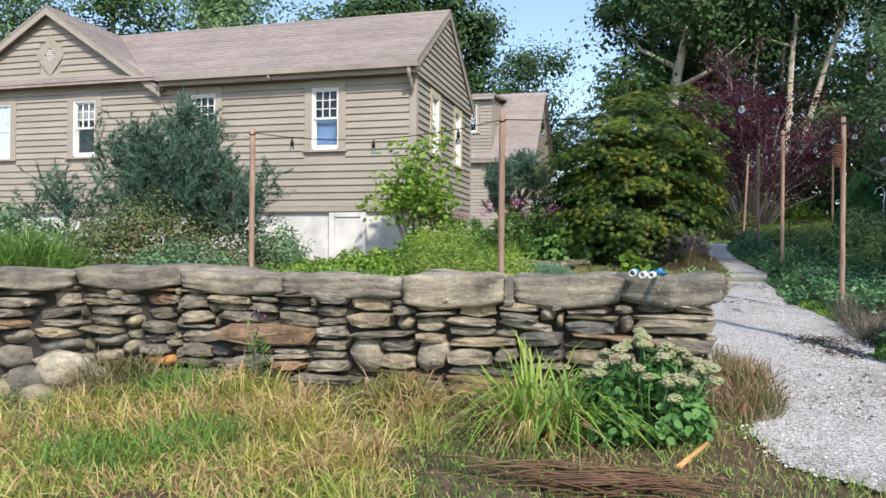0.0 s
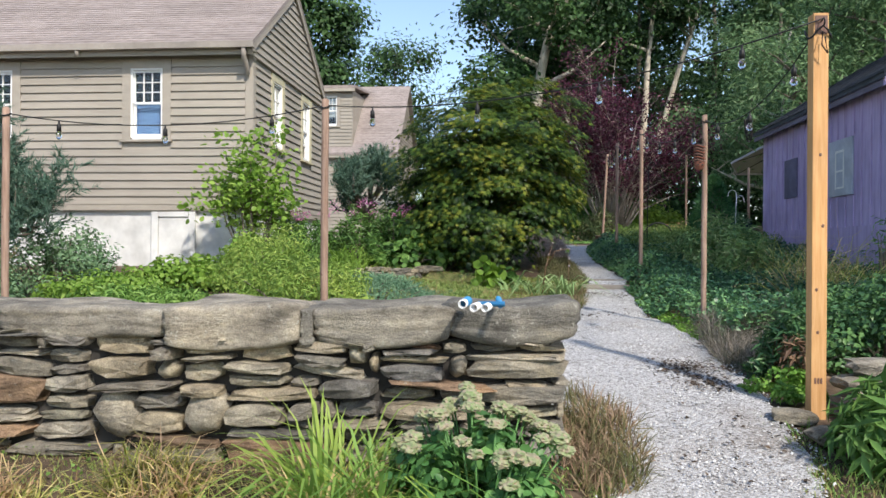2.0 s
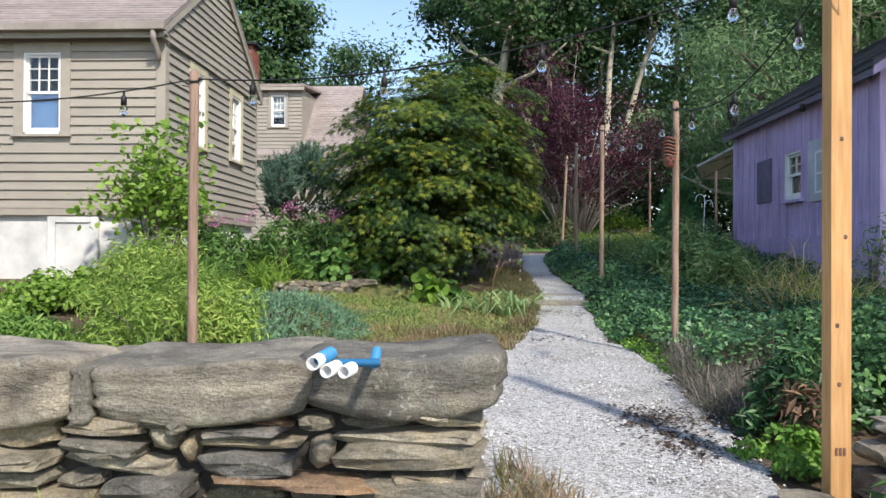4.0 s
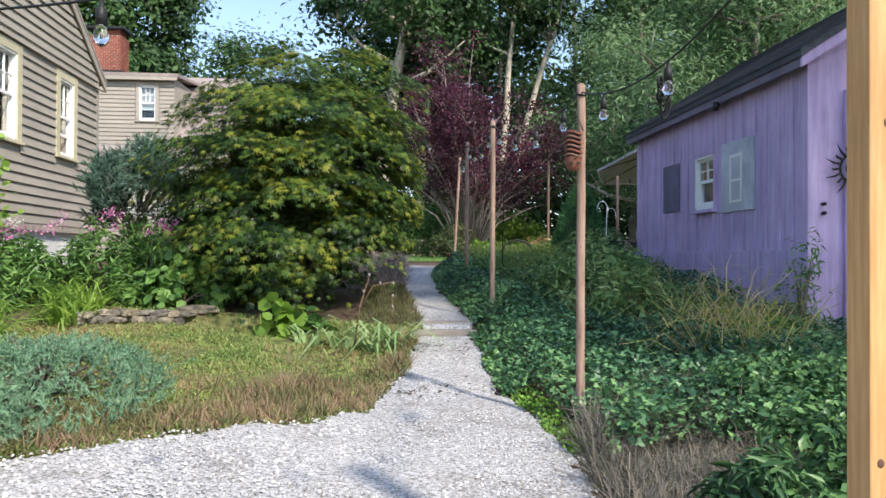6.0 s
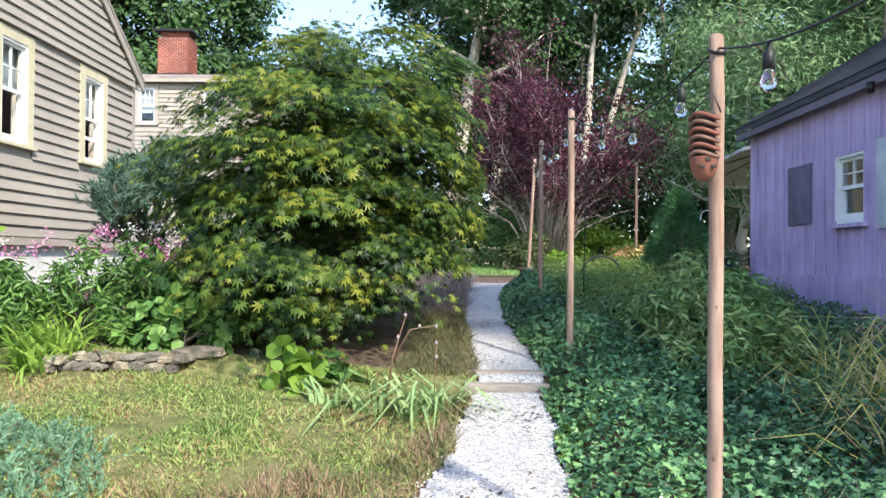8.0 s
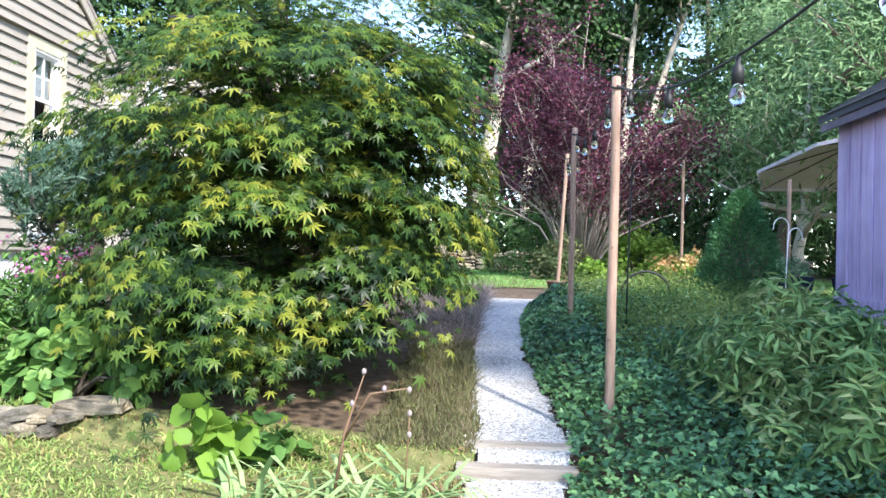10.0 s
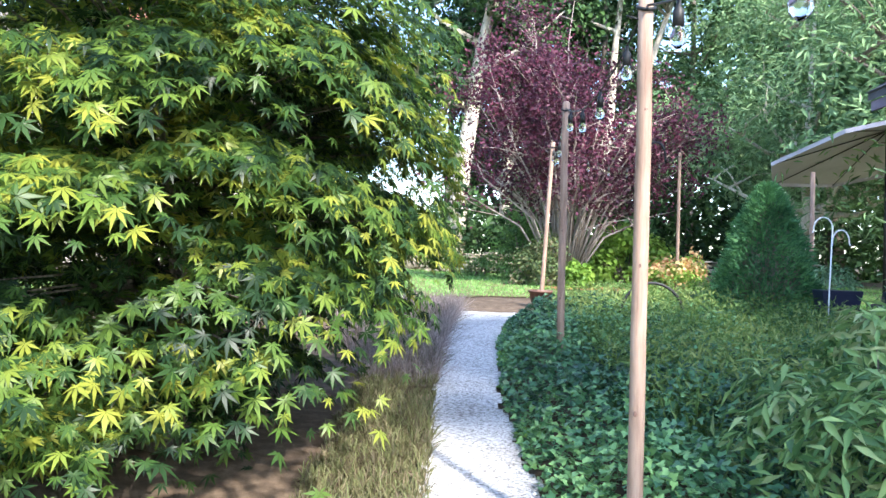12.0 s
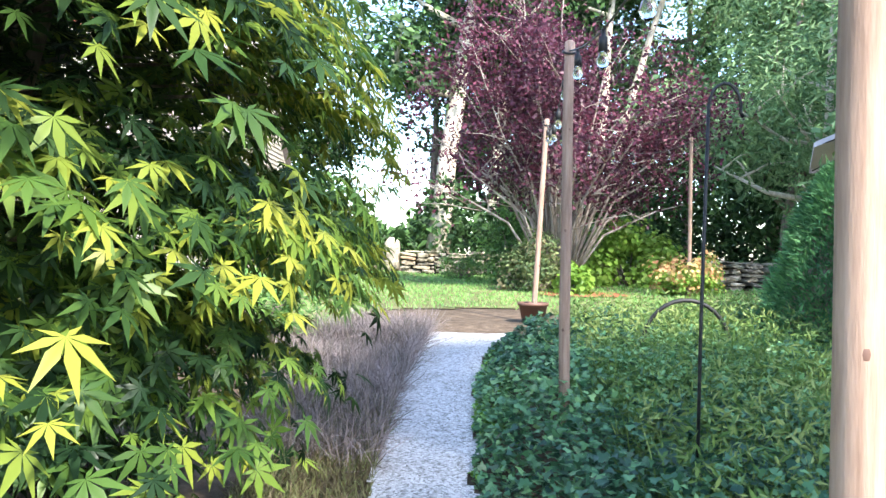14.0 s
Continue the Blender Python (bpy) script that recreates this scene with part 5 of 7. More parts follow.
def pine(name, x, y, h, r, label, seed, needles, length, shoots=160, lumps=13):
    g = np.random.default_rng(seed)
    z0 = gz(x, y)
    root = empty(name, label, "pine")
    tubes("trunk", [([(x, y, z0 - 0.1), (x + 0.1, y, z0 + h * 0.4), (x, y, z0 + h * 0.75)], [0.09, 0.07, 0.02])], M_BARK, root, 8)
    segs, runs = [], []
    lobes = [(g.uniform(0, 6.283), g.uniform(0.1, 0.85) * r, z0 + h * g.uniform(0.2, 0.66), g.uniform(0.36, 0.55) * r) for _ in range(lumps)] + [(0.4, 0.2 * r, z0 + h * 0.76, 0.36 * r)]
    for i in range(shoots):
        t = g.uniform(0.12, 1.0)
        la, ld, lz, lr = lobes[i % len(lobes)]
        a, rr = g.uniform(0, 6.283), lr * g.uniform(0.2, 1.0)
        cxl, cyl = x + math.cos(la) * ld, y + math.sin(la) * ld
        up = g.uniform(-0.5, 0.7) * lr
        s = Vector((cxl + math.cos(a) * rr * 0.6, cyl + math.sin(a) * rr * 0.6, lz + up))
        e = s + Vector((math.cos(a) * rr * 0.35, math.sin(a) * rr * 0.35, g.uniform(0.1, 0.2) * h * (0.5 + 0.5 * t)))
        if i % 7 == 0:
            runs.append(([Vector((x, y, z0 + min(h * 0.7, (lz - z0) * 0.6))), s, e], [0.03, 0.018, 0.006]))
        segs.append((tuple(s), tuple(e)))
        for j in range(4):
            s2 = s.lerp(e, g.uniform(0.2, 0.9))
            e2 = s2 + Vector((g.normal(0, 0.5), g.normal(0, 0.5), abs(g.normal(0.6, 0.3)))).normalized() * 0.12 * h
            segs.append((tuple(s2), tuple(e2)))
    for i in range(0, len(runs), 2):
        tubes("branch", runs[i:i + 2], M_BARK, root, 5)
    needles_on("needles", segs, needles, length, L_PINE, root, seed, width=1.6)
    return root


pine("mugo_pine", -8.3, 11.6, 3.3, 1.85, "dense blue-green pine with candle shoots beside the house", 3, 62000, 0.11, 420)
pine("small_pine", -2.75, 16.7, 2.2, 0.85, "small blue-green pine between the house and the maple", 4, 22000, 0.11, 190, 7)
spruce = empty("dwarf_spruce", "dense cone-shaped dwarf spruce on the lawn", "spruce")
g = np.random.default_rng(9)
sx, sy, sz, sh = 4.95, 19.35, gz(4.95, 19.35), 1.62
n = 26000
t = g.uniform(0, 1, n) ** 1.3
a = g.uniform(0, 6.283, n)
rr = 0.72 * (1 - t) ** 0.62 * (0.9 + 0.07 * np.sin(a * 5 + t * 17) + 0.05 * np.sin(a * 11 - t * 31)) * g.uniform(0.72, 1.04, n)
P = np.stack([sx + np.cos(a) * rr, sy + np.sin(a) * rr, sz + 0.03 + t * sh], 1)
tip = np.stack([np.cos(a), np.sin(a), 0.5 + 0 * a], 1) + 0.5 * g.normal(size=(n, 3))
tip /= np.linalg.norm(tip, axis=1, keepdims=True)
nrm = np.cross(tip, g.normal(size=(n, 3)))
nrm /= np.linalg.norm(nrm, axis=1, keepdims=True)
L = g.uniform(0.05, 0.1, n)
scatter("needles", T_NEEDLE, P, np.stack([np.cross(tip, nrm), tip, nrm], 2), np.stack([L * 2.4, L, L], 1), L_SPRUCE, spruce)
tubes("trunk", [([(sx, sy, sz - 0.05), (sx, sy, sz + sh * 0.8)], [0.05, 0.01])], M_BARK, spruce, 8)
V, F = tube_verts([(sx, sy, sz + 0.02), (sx, sy, sz + sh * 0.5), (sx, sy, sz + sh * 0.9)], [0.5, 0.36, 0.1], 14)
mesh_object("inner_twig_mass", V, F, M_BARK, spruce, True)

# shrubs by the house and behind the stone wall
shrub("mixed_shrub", -7.5, 9.9, 1.5, 1.1, 1.6, T_LEAF, 0.062, 15000, L_DUSKY, "broad dusky green shrub behind the stone wall", seed=1, clumps=40)
shrub("mixed_shrub", -6.3, 9.4, 0.9, 0.9, 1.05, T_LEAF, 0.06, 8000, L_GREYSHRUB, "green shrub behind the stone wall", seed=2, clumps=32)
shrub("mixed_shrub", -10.4, 10.4, 1.3, 1.0, 1.6, T_LEAF, 0.09, 5000, L_GREYSHRUB, "loose grey-green shrub behind the stone wall", seed=3, clumps=30)
shrub("grey_shrub", -6.7, 12.2, 1.1, 0.9, 1.15, T_LEAF, 0.075, 5200, L_GREYSHRUB, "silvery grey-green shrub in front of the foundation", seed=4, clumps=34)
shrub("low_shrub", -4.7, 10.2, 1.0, 0.7, 0.5, T_LEAF, 0.07, 5200, L_LIME, "low bright green shrub beside the pole", seed=5, clumps=30)
shrub("low_shrub", -3.7, 12.6, 0.7, 0.65, 0.8, T_ROUND, 0.085, 3200, L_LIME, "leafy bright green shrub at the house corner", seed=6)
shrub("wispy_shrub", -2.7, 10.6, 0.8, 0.9, 1.0, T_LONG, 0.075, 10500, L_FRESH, "wispy green perennial clump behind the stone wall", "perennial", seed=7, clumps=34)
shrub("wispy_shrub", -2.0, 9.1, 0.85, 0.7, 0.75, T_LONG, 0.07, 7000, L_FRESH, "wispy green perennial clump beside the gravel", "perennial", seed=8, clumps=30)
shrub("wispy_shrub", -3.4, 9.0, 0.8, 0.6, 0.45, T_LONG, 0.09, 4500, L_GRASS, "wispy green perennial clump behind the stone wall", "perennial", seed=9, clumps=30)
shrub("wispy_shrub", -3.3, 7.9, 0.8, 0.6, 0.55, T_LONG, 0.09, 4000, L_GRASS, "wispy green perennial clump behind the stone wall", "perennial", seed=10, clumps=28)
shrub("low_shrub", -4.8, 12.4, 0.9, 0.7, 0.6, T_ROUND, 0.08, 2600, L_LIME, "leafy bright green plant before the foundation", seed=11)
shrub("wispy_shrub", -5.6, 8.3, 1.0, 0.7, 0.6, T_LEAF, 0.08, 4200, L_SHRUB, "low green shrub behind the stone wall", seed=12, clumps=30)
rose = empty("rose_of_sharon", "upright airy shrub with bright green leaves at the house corner", "shrub")
g = np.random.default_rng(21)
rx0, ry0 = -4.35, 14.3
runs, tips = [], []
for i in range(15):
    a = g.uniform(0, 6.283)
    o = g.uniform(0.15, 0.8)
    e = Vector((rx0 + math.cos(a) * o, ry0 + math.sin(a) * o * 0.8, gz(rx0, ry0) + g.uniform(1.2, 2.55)))
    b = Vector((rx0 + 0.1 * math.cos(a), ry0 + 0.1 * math.sin(a), gz(rx0, ry0) - 0.05))
    m = b.lerp(e, 0.5) + Vector((0.1 * math.cos(a), 0.1 * math.sin(a), 0.1))
    runs.append(([b, m, e], [0.022, 0.014, 0.004]))
    tips += [e, m.lerp(e, 0.6), m.lerp(e, 0.25)]
    for j in range(3):
        f = m.lerp(e, g.uniform(0.2, 1)) + Vector((g.normal(0, 0.2), g.normal(0, 0.2), g.normal(0.05, 0.15)))
        tips.append(f)
tubes("stem_cluster", runs, M_BARK, rose, 6)
C = np.array([tuple(t) for t in tips])
k = g.integers(0, len(C), 2300)
scatter("foliage", T_ROUND, C[k] + g.normal(size=(2300, 3)) * 0.13, bases(g.normal(size=(2300, 3)) * 0.6 + np.array([0.1, -0.2, 1]), None, 0.3), g.uniform(0.06, 0.13, 2300), L_LIME, rose)


def clump_places(x, y, r, n):
    a, d = RNG.uniform(0, 6.283, n), r * RNG.uniform(0, 1, n) ** 0.6
    px, py = x + np.cos(a) * d, y + np.sin(a) * d
    return np.stack([px, py, ground_z(px, py) - 0.02], 1)


def grass_clump(name, x, y, r, h, n, width, leaf, label, bends=(0, 1, 2), category="grass"):
    ob = join_obs(blades("blades", clump_places(x, y, r, n), RNG.uniform(0.6, 1.15, n) * h, width, leaf, None, bends, 0.3), name)
    return tagged(ob, label, category, "grass clumps")


def leaf_clump(name, x, y, r, h, n, width, leaf, label, category, group, arch=(0.35, 0.7, 1.0, 1.3)):
    """A clump whose strap leaves are parts of their own, arching out from the middle."""
    root = empty(name, label, category, group)
    forms = []
    for bend in arch:
        v, f = blade(bend, 0.5)
        forms.append(mesh_object("leaf", v, f, leaf, root).data)
    for ob in list(root.children):
        bpy.data.objects.remove(ob)
    for k in range(n):
        a, d = rnd(0, 6.283), r * rnd(0, 1) ** 0.6
        px, py = x + math.cos(a) * d, y + math.sin(a) * d
        L = h * rnd(0.6, 1.15)
        ob = new("leaf", forms[int(rnd(0, len(forms)))])
        ob.parent = root
        ob.matrix_local = Matrix.Translation((px, py, gz(px, py) - 0.02)) @ Matrix.Rotation(a - 1.57 + rnd(-0.9, 0.9), 4, "Z") @ Matrix.Rotation(rnd(-0.3, 0.1), 4, "X") @ Matrix.Diagonal((width * rnd(0.75, 1.25), L, L, 1))
    return root


grass_clump("tall_grass_clump", -8.45, 8.7, 0.55, 1.45, 1900, 0.016, L_GRASS, "tall fine green ornamental grass", (1, 2))
grass_clump("tall_grass_clump", -2.9, 11.2, 0.4, 1.0, 900, 0.012, L_GRASS, "yellow-green fine-leaved grass clump beside the bed", (1, 2))

# phlox bed against the house, edged with stones
for i, (x, y, h, col, lab) in enumerate(((-2.6, 14.6, 1.05, L_PINK, "pink"), (-2.05, 14.9, 1.1, L_WHITEPETAL, "white"), (-3.3, 14.4, 0.95, L_PINK, "pink"), (-1.9, 14.5, 0.95, L_PINK, "pink and white"), (-3.9, 15.0, 1.0, L_WHITEPETAL, "white"))):
    ph = shrub("phlox", x, y, 0.5, 0.45, h, T_LONG, 0.13, 1700, L_SHRUB, "tall green phlox with %s flower heads" % lab, "flowers", 20, 60 + i, group="flowers in the bed")
    heads = 8
    hp = np.stack([x + rnd(-0.42, 0.42, heads), y + rnd(-0.4, 0.2, heads), gz(x, y) + h * rnd(0.85, 1.08, heads)], 1)
    for c in hp:
        fh = scatter("flower_head", T_ROUND, c + RNG.normal(size=(26, 3)) * np.array([0.045, 0.045, 0.03]), bases(RNG.normal(size=(26, 3)) + np.array([0, -0.3, 1]), None, 0.3), rnd(0.018, 0.034, 26), col, ph)
        tagged(fh, kind="stuff")
grass_clump("daylily_clump", -2.45, 13.7, 0.3, 0.7, 160, 0.035, L_LIME, "arching bright green strap leaves", (1, 2, 3), "perennial")
grass_clump("daylily_clump", -3.1, 12.6, 0.35, 0.75, 180, 0.03, L_LIME, "arching bright green strap leaves", (1, 2, 3), "perennial")
shrub("leafy_perennial", -1.5, 14.25, 0.55, 0.4, 0.75, T_ROUND, 0.13, 900, L_SHRUB, "broad-leaved green perennial behind edging stones", "perennial", 18, 70)
shrub("broadleaf_plant", -0.12, 13.5, 0.22, 0.18, 0.5, T_ROUND, 0.19, 46, L_LIME, "low plant with wide bright green leaves", "perennial", 10, 71, False)
shrub("broadleaf_plant", 0.22, 13.65, 0.18, 0.16, 0.36, T_ROUND, 0.15, 36, L_SHRUB, "low plant with wide green leaves", "perennial", 10, 72, False)

# blue juniper mat
jun = empty("juniper", "spreading mat of blue-grey juniper at the lawn's edge", "juniper")
g = np.random.default_rng(31)
segs = []
for i in range(900):
    a, d = g.uniform(0, 6.283), g.uniform(0, 1) ** 0.55
    x, y = -1.45 + math.cos(a) * d * 0.85, 10.55 + math.sin(a) * d * 1.3
    hh = 0.3 * (1 - d ** 2) + 0.05 + 0.05 * noise.noise(Vector((x * 3, y * 3, 0)))
    z = gz(x, y) + hh
    segs.append(((x, y, z - 0.05), (x + g.normal(0, 0.09), y + g.normal(0, 0.09), z + g.uniform(0.02, 0.1))))
for i in range(480):
    a, d = g.uniform(0, 6.283), g.uniform(0, 1) ** 0.55
    x, y = -1.75 + math.cos(a) * d * 0.62, 9.62 + math.sin(a) * d * 0.55
    z = gz(x, y) + 0.2 * (1 - d ** 2) + 0.04 + 0.06 * noise.noise(Vector((x * 3, y * 3, 1)))
    segs.append(((x, y, z - 0.05), (x + g.normal(0, 0.09), y + g.normal(0, 0.09), z + g.uniform(0.02, 0.09))))
needles_on("needles", segs, 46000, 0.035, L_JUNIPER, jun, 32, width=2.6)
tubes("stem_cluster", [([(-1.45, 10.55, gz(-1.45, 10.55)), Vector(s[0]).lerp(Vector((-1.45, 10.55, s[0][2])), 0.5), s[1]], [0.014, 0.009, 0.003]) for s in segs[::22]], M_BARK, jun, 5)


# carpets: thyme lawn, heather edges, ivy, turf
def in_thyme(x, y):
    return not on_gravel(x, y, 0.03) and -3.0 < x < 1.6 and 8.9 < y < 14.2


def carpet(name, x0, x1, y0, y1, n, inside, template, size, leaf, lift, label, category, lean=0.5, up=1.0, bumps=0.0, kind="stuff", slope=False):
    xs, ys = RNG.uniform(x0, x1, n), RNG.uniform(y0, y1, n)
    keep = np.array([inside(a, b) for a, b in zip(xs, ys)])
    xs, ys = xs[keep], ys[keep]
    b = np.array([noise.noise(Vector((a * 1.4, c * 1.4, 2))) for a, c in zip(xs, ys)])
    z = ground_z(xs, ys) + RNG.uniform(lift[0], lift[1], len(xs)) + bumps * (0.5 + b) * (1 if bumps else 0)
    if slope:
        z = ground_z(xs, ys) + 0.02 + (z - ground_z(xs, ys)) * np.clip((xs - np.interp(ys, PATH_Y, PATH_R)) / 0.4, 0.12, 1)
    N = RNG.normal(size=(len(xs), 3)) * 0.5 + np.array([0, 0, up])
    ob = scatter(name, template, np.stack([xs, ys, z], 1), bases(N, None, lean), RNG.uniform(0.65, 1.3, len(xs)) * size, leaf)
    return tagged(ob, label, category, kind=kind)


def tuft_field(name, x0, x1, y0, y1, n, inside, h, width, leaf, label, category, bends=(0, 1)):
    xs, ys = RNG.uniform(x0, x1, n), RNG.uniform(y0, y1, n)
    keep = np.array([inside(a, b) for a, b in zip(xs, ys)])
    xs, ys = xs[keep], ys[keep]
    b = np.array([noise.noise(Vector((a * 1.7, c * 1.7, 5))) for a, c in zip(xs, ys)])
    P = np.stack([xs, ys, ground_z(xs, ys) - 0.01], 1)
    ob = join_obs(blades(name, P, h * RNG.uniform(0.5, 1.2, len(xs)) * (1 + 0.7 * b), width, leaf, None, bends, 0.5), name)
    return tagged(ob, label, category, kind="stuff")


turf = sheet("thyme_bed", np.arange(-3.0, 1.61, 0.08), np.arange(8.9, 14.2, 0.08), M_TURF, 0.004, in_thyme, 0.02)
tagged(turf, "matted turf under low thyme", "lawn", kind="structure")
tuft_field("thyme_lawn", -3.0, 1.5, 9.0, 14.0, 52000, in_thyme, 0.075, 0.012, L_THYME, "low green and russet thyme lawn", "lawn", (1, 2, 3))
edge_d = lambda x, y: in_thyme(x, y) and y < np.interp(x, (-1.6, -0.35, 0.54, 0.9, 1.3, 1.6), (9.9, 10.75, 11.3, 12.1, 13.2, 14.0)) + 0.55 * wob(x * 0.5, y * 0.5) + 0.35 * wob(x * 4, y * 4)
tuft_field("heather_edge", -1.4, 1.5, 9.2, 13.6, 26000, edge_d, 0.16, 0.01, L_HEATHER, "brown heathery edge along the gravel", "heather")
bank = lambda x, y: 13.9 < y < 18.4 and 0.75 + 0.1 * wob(x, y) < x < np.interp(y, PATH_Y, PATH_L) + 0.02
tuft_field("dark_edging", 0.7, 1.6, 13.9, 18.4, 16000, bank, 0.13, 0.008, L_BANK, "brown and olive grassy edging under the maple", "grass")
mauve = lambda x, y: 17.2 < y < 21.4 and np.interp(y, (17.2, 19, 21.4), (0.8, 0.2, 0.7)) < x < np.interp(y, PATH_Y, PATH_L) + 0.03
tuft_field("grey_heather", 0.1, 1.6, 17.2, 21.4, 20000, mauve, 0.3, 0.007, L_GREYHEATHER, "soft grey-mauve heather beside the path", "heather", (0, 1, 2))
endh = lambda x, y: (x - 0.78) ** 2 / 0.09 + (y - 6.25) ** 2 / 0.7 < 1 + 0.4 * wob(x, y)
tuft_field("wall_foot_heather", 0.4, 1.2, 5.3, 7.2, 3600, endh, 0.2, 0.008, L_HEATHER, "brown heather at the end of the stone wall", "heather", (0, 1, 2))
greyh = lambda x, y: (x - 2.85 - 0.2 * (y - 9.2)) ** 2 / 0.36 + (y - 9.2) ** 2 / 1.9 < 1 + 0.5 * wob(x, y)
tuft_field("silver_heather", 2.0, 3.9, 7.6, 10.8, 21000, greyh, 0.34, 0.007, L_ASHHEATHER, "grey-brown heather at the foot of the pole", "heather", (0, 1, 2))


def in_ivy(x, y):
    return not on_gravel(x, y, 0.0) and np.interp(y, PATH_Y, PATH_R) < x < np.interp(y, (8, 11, 13, 20.5), (3.2, 5.5, 5.6, 5.2)) and 9.3 + 0.3 * wob(x, y) < y < 20.3


def ivy_edge(x, y):
    return in_ivy(x, y) and x < np.interp(y, PATH_Y, PATH_R) + 0.22 + 0.16 * wob(x, y)


ivy_lift = (0.06, 0.3)
carpet("ivy_ground_cover", 1.9, 5.6, 9.0, 20.4, 72000, lambda x, y: in_ivy(x, y) and not (y < 11.0 and ivy_edge(x, y)), T_IVY, 0.043, L_IVY, ivy_lift, "deep green ivy ground cover beside the path", "ivy", 0.35, 1.2, 0.12, slope=True)
carpet("ivy_edge", 1.9, 2.6, 9.5, 20.4, 20000, lambda x, y: ivy_edge(x, y) and (y < 11.4 + 0.8 * wob(x, y) or y > 17.2 + wob(x, y) or wob(x * 0.7, y * 0.7) > 0.35), T_ROUND, 0.03, L_IVYEDGE, (0.01, 0.17), "bright young growth along the ivy's edge", "ivy", 0.5, 1.0, slope=True)
spiky = lambda x, y: in_ivy(x, y) and y > 15.6 + 0.5 * wob(x, y) and x > 2.75
tuft_field("upright_ground_cover", 2.6, 5.3, 15.4, 20.3, 15000, spiky, 0.44, 0.013, L_OLIVE, "upright leafy green ground cover", "ground cover", (0, 1))
carpet("upright_leaves", 2.6, 5.3, 15.4, 20.3, 20000, spiky, T_LONG, 0.065, L_OLIVE, (0.12, 0.52), "small upright leaves over the ivy", "ground cover", 0.5, 0.3)

# beds along the shed
shrub("bamboo_like_shrub", 3.75, 14.6, 0.8, 0.85, 1.05, T_LONG, 0.13, 3600, L_MIXED, "loose shrub with narrow green leaves beside the shed", seed=80, clumps=24)
shrub("bamboo_like_shrub", 3.75, 13.45, 0.62, 0.6, 0.9, T_LONG, 0.14, 2000, L_MIXED, "loose shrub with pointed green and browning leaves beside the shed", seed=81, clumps=20)
shrub("leafy_shrub", 4.7, 16.3, 0.6, 0.7, 0.6, T_ROUND, 0.1, 2600, L_SHRUB, "leafy green shrub at the shed's far corner", seed=82)
grass_clump("wild_grass", 4.5, 12.3, 0.65, 1.35, 230, 0.012, L_STRAW, "long dry straw-coloured grass against the shed", (2, 3))
grass_clump("wild_grass", 4.9, 12.0, 0.65, 0.7, 520, 0.012, L_LIME, "long green grass against the shed", (1, 2, 3))
grass_clump("wild_grass", 4.3, 11.4, 0.6, 1.0, 150, 0.012, L_STRAW, "dry grass leaning over the ivy", (2, 3))
shrub("weed_stems", 5.45, 12.5, 0.3, 0.3, 1.3, T_LONG, 0.1, 260, L_SHRUB, "tall thin weeds against the shed", "weeds", 14, 83)
shrub("dark_shrub", 4.1, 9.7, 1.0, 0.9, 0.6, T_LEAF, 0.06, 6500, L_RHODO, "dark green spreading shrub beyond the post", seed=84, clumps=32)
shrub("dark_shrub", 3.5, 8.1, 0.7, 0.7, 0.8, T_LEAF, 0.065, 5500, L_RHODO, "dark green shrub beside the lumber post", seed=85, clumps=30)
shrub("rhododendron", 2.6, 7.85, 0.36, 0.36, 0.6, T_LONG, 0.105, 1500, L_RHODO, "small rhododendron with some withered leaves", seed=86, clumps=18)
shrub("withered_shrub", 2.5, 7.62, 0.22, 0.22, 0.5, T_LONG, 0.12, 330, L_BROWN, "withered brown shrub beside the post", seed=87, clumps=12)
shrub("low_green_mound", 2.36, 7.3, 0.3, 0.25, 0.25, T_LEAF, 0.05, 1400, L_IVYEDGE, "low bright green mound at the gravel's edge", "perennial", 16, 88, False)
shrub("peony", 2.56, 6.0, 0.46, 0.42, 0.58, T_LONG, 0.17, 1100, L_SHRUB, "leafy green peony bush beside the path", seed=89, clumps=26)
shrub("peony", 3.35, 6.1, 0.65, 0.55, 0.85, T_LONG, 0.19, 1500, L_SHRUB, "leafy green peony bush beside the path", seed=90, clumps=26)

# iris fans and dry stalks by the step
for i, (x, y, n) in enumerate(((0.62, 13.05, 20), (0.95, 13.0, 26), (1.18, 13.2, 22), (0.2, 13.05, 12))):
    leaf_clump("iris", x, y, 0.14, 0.6, n, 0.04, L_IRIS, "clump of grey-green iris leaves beside the step", "iris", "iris by the step", (0.8, 1.1, 1.3, 1.45))
stalk = empty("dry_stalks", "dry pinkish flower stalks with seed heads", "stalks")
sb = Vector((0.72, 13.1, gz(0.72, 13.1)))
tubes("stem", [([sb, sb + Vector((0.06, 0, 0.45)), sb + Vector((0.16, 0.02, 0.78))], [0.011, 0.009, 0.004]), ([sb + Vector((0.05, 0, 0.4)), sb + Vector((0.2, 0, 0.68)), sb + Vector((0.42, 0, 0.72))], [0.008, 0.007, 0.003]), ([sb + Vector((0.4, 0.05, 0)), sb + Vector((0.42, 0.05, 0.55))], [0.005, 0.004])], L_BROWN, stalk, 6)
for p in ((0.16, 0.02, 0.8), (0.1, 0.01, 0.62), (0.28, 0, 0.71), (0.42, 0, 0.71), (0.42, 0.05, 0.57), (0.42, 0.05, 0.45)):
    bm = bmesh.new()
    bmesh.ops.create_icosphere(bm, subdivisions=1, radius=0.016, matrix=Matrix.Translation(sb + Vector(p)) @ Matrix.Diagonal((1, 1, 1.4, 1)))
    part("seed_head", bm, L_GREYHEATHER, stalk, "", True)

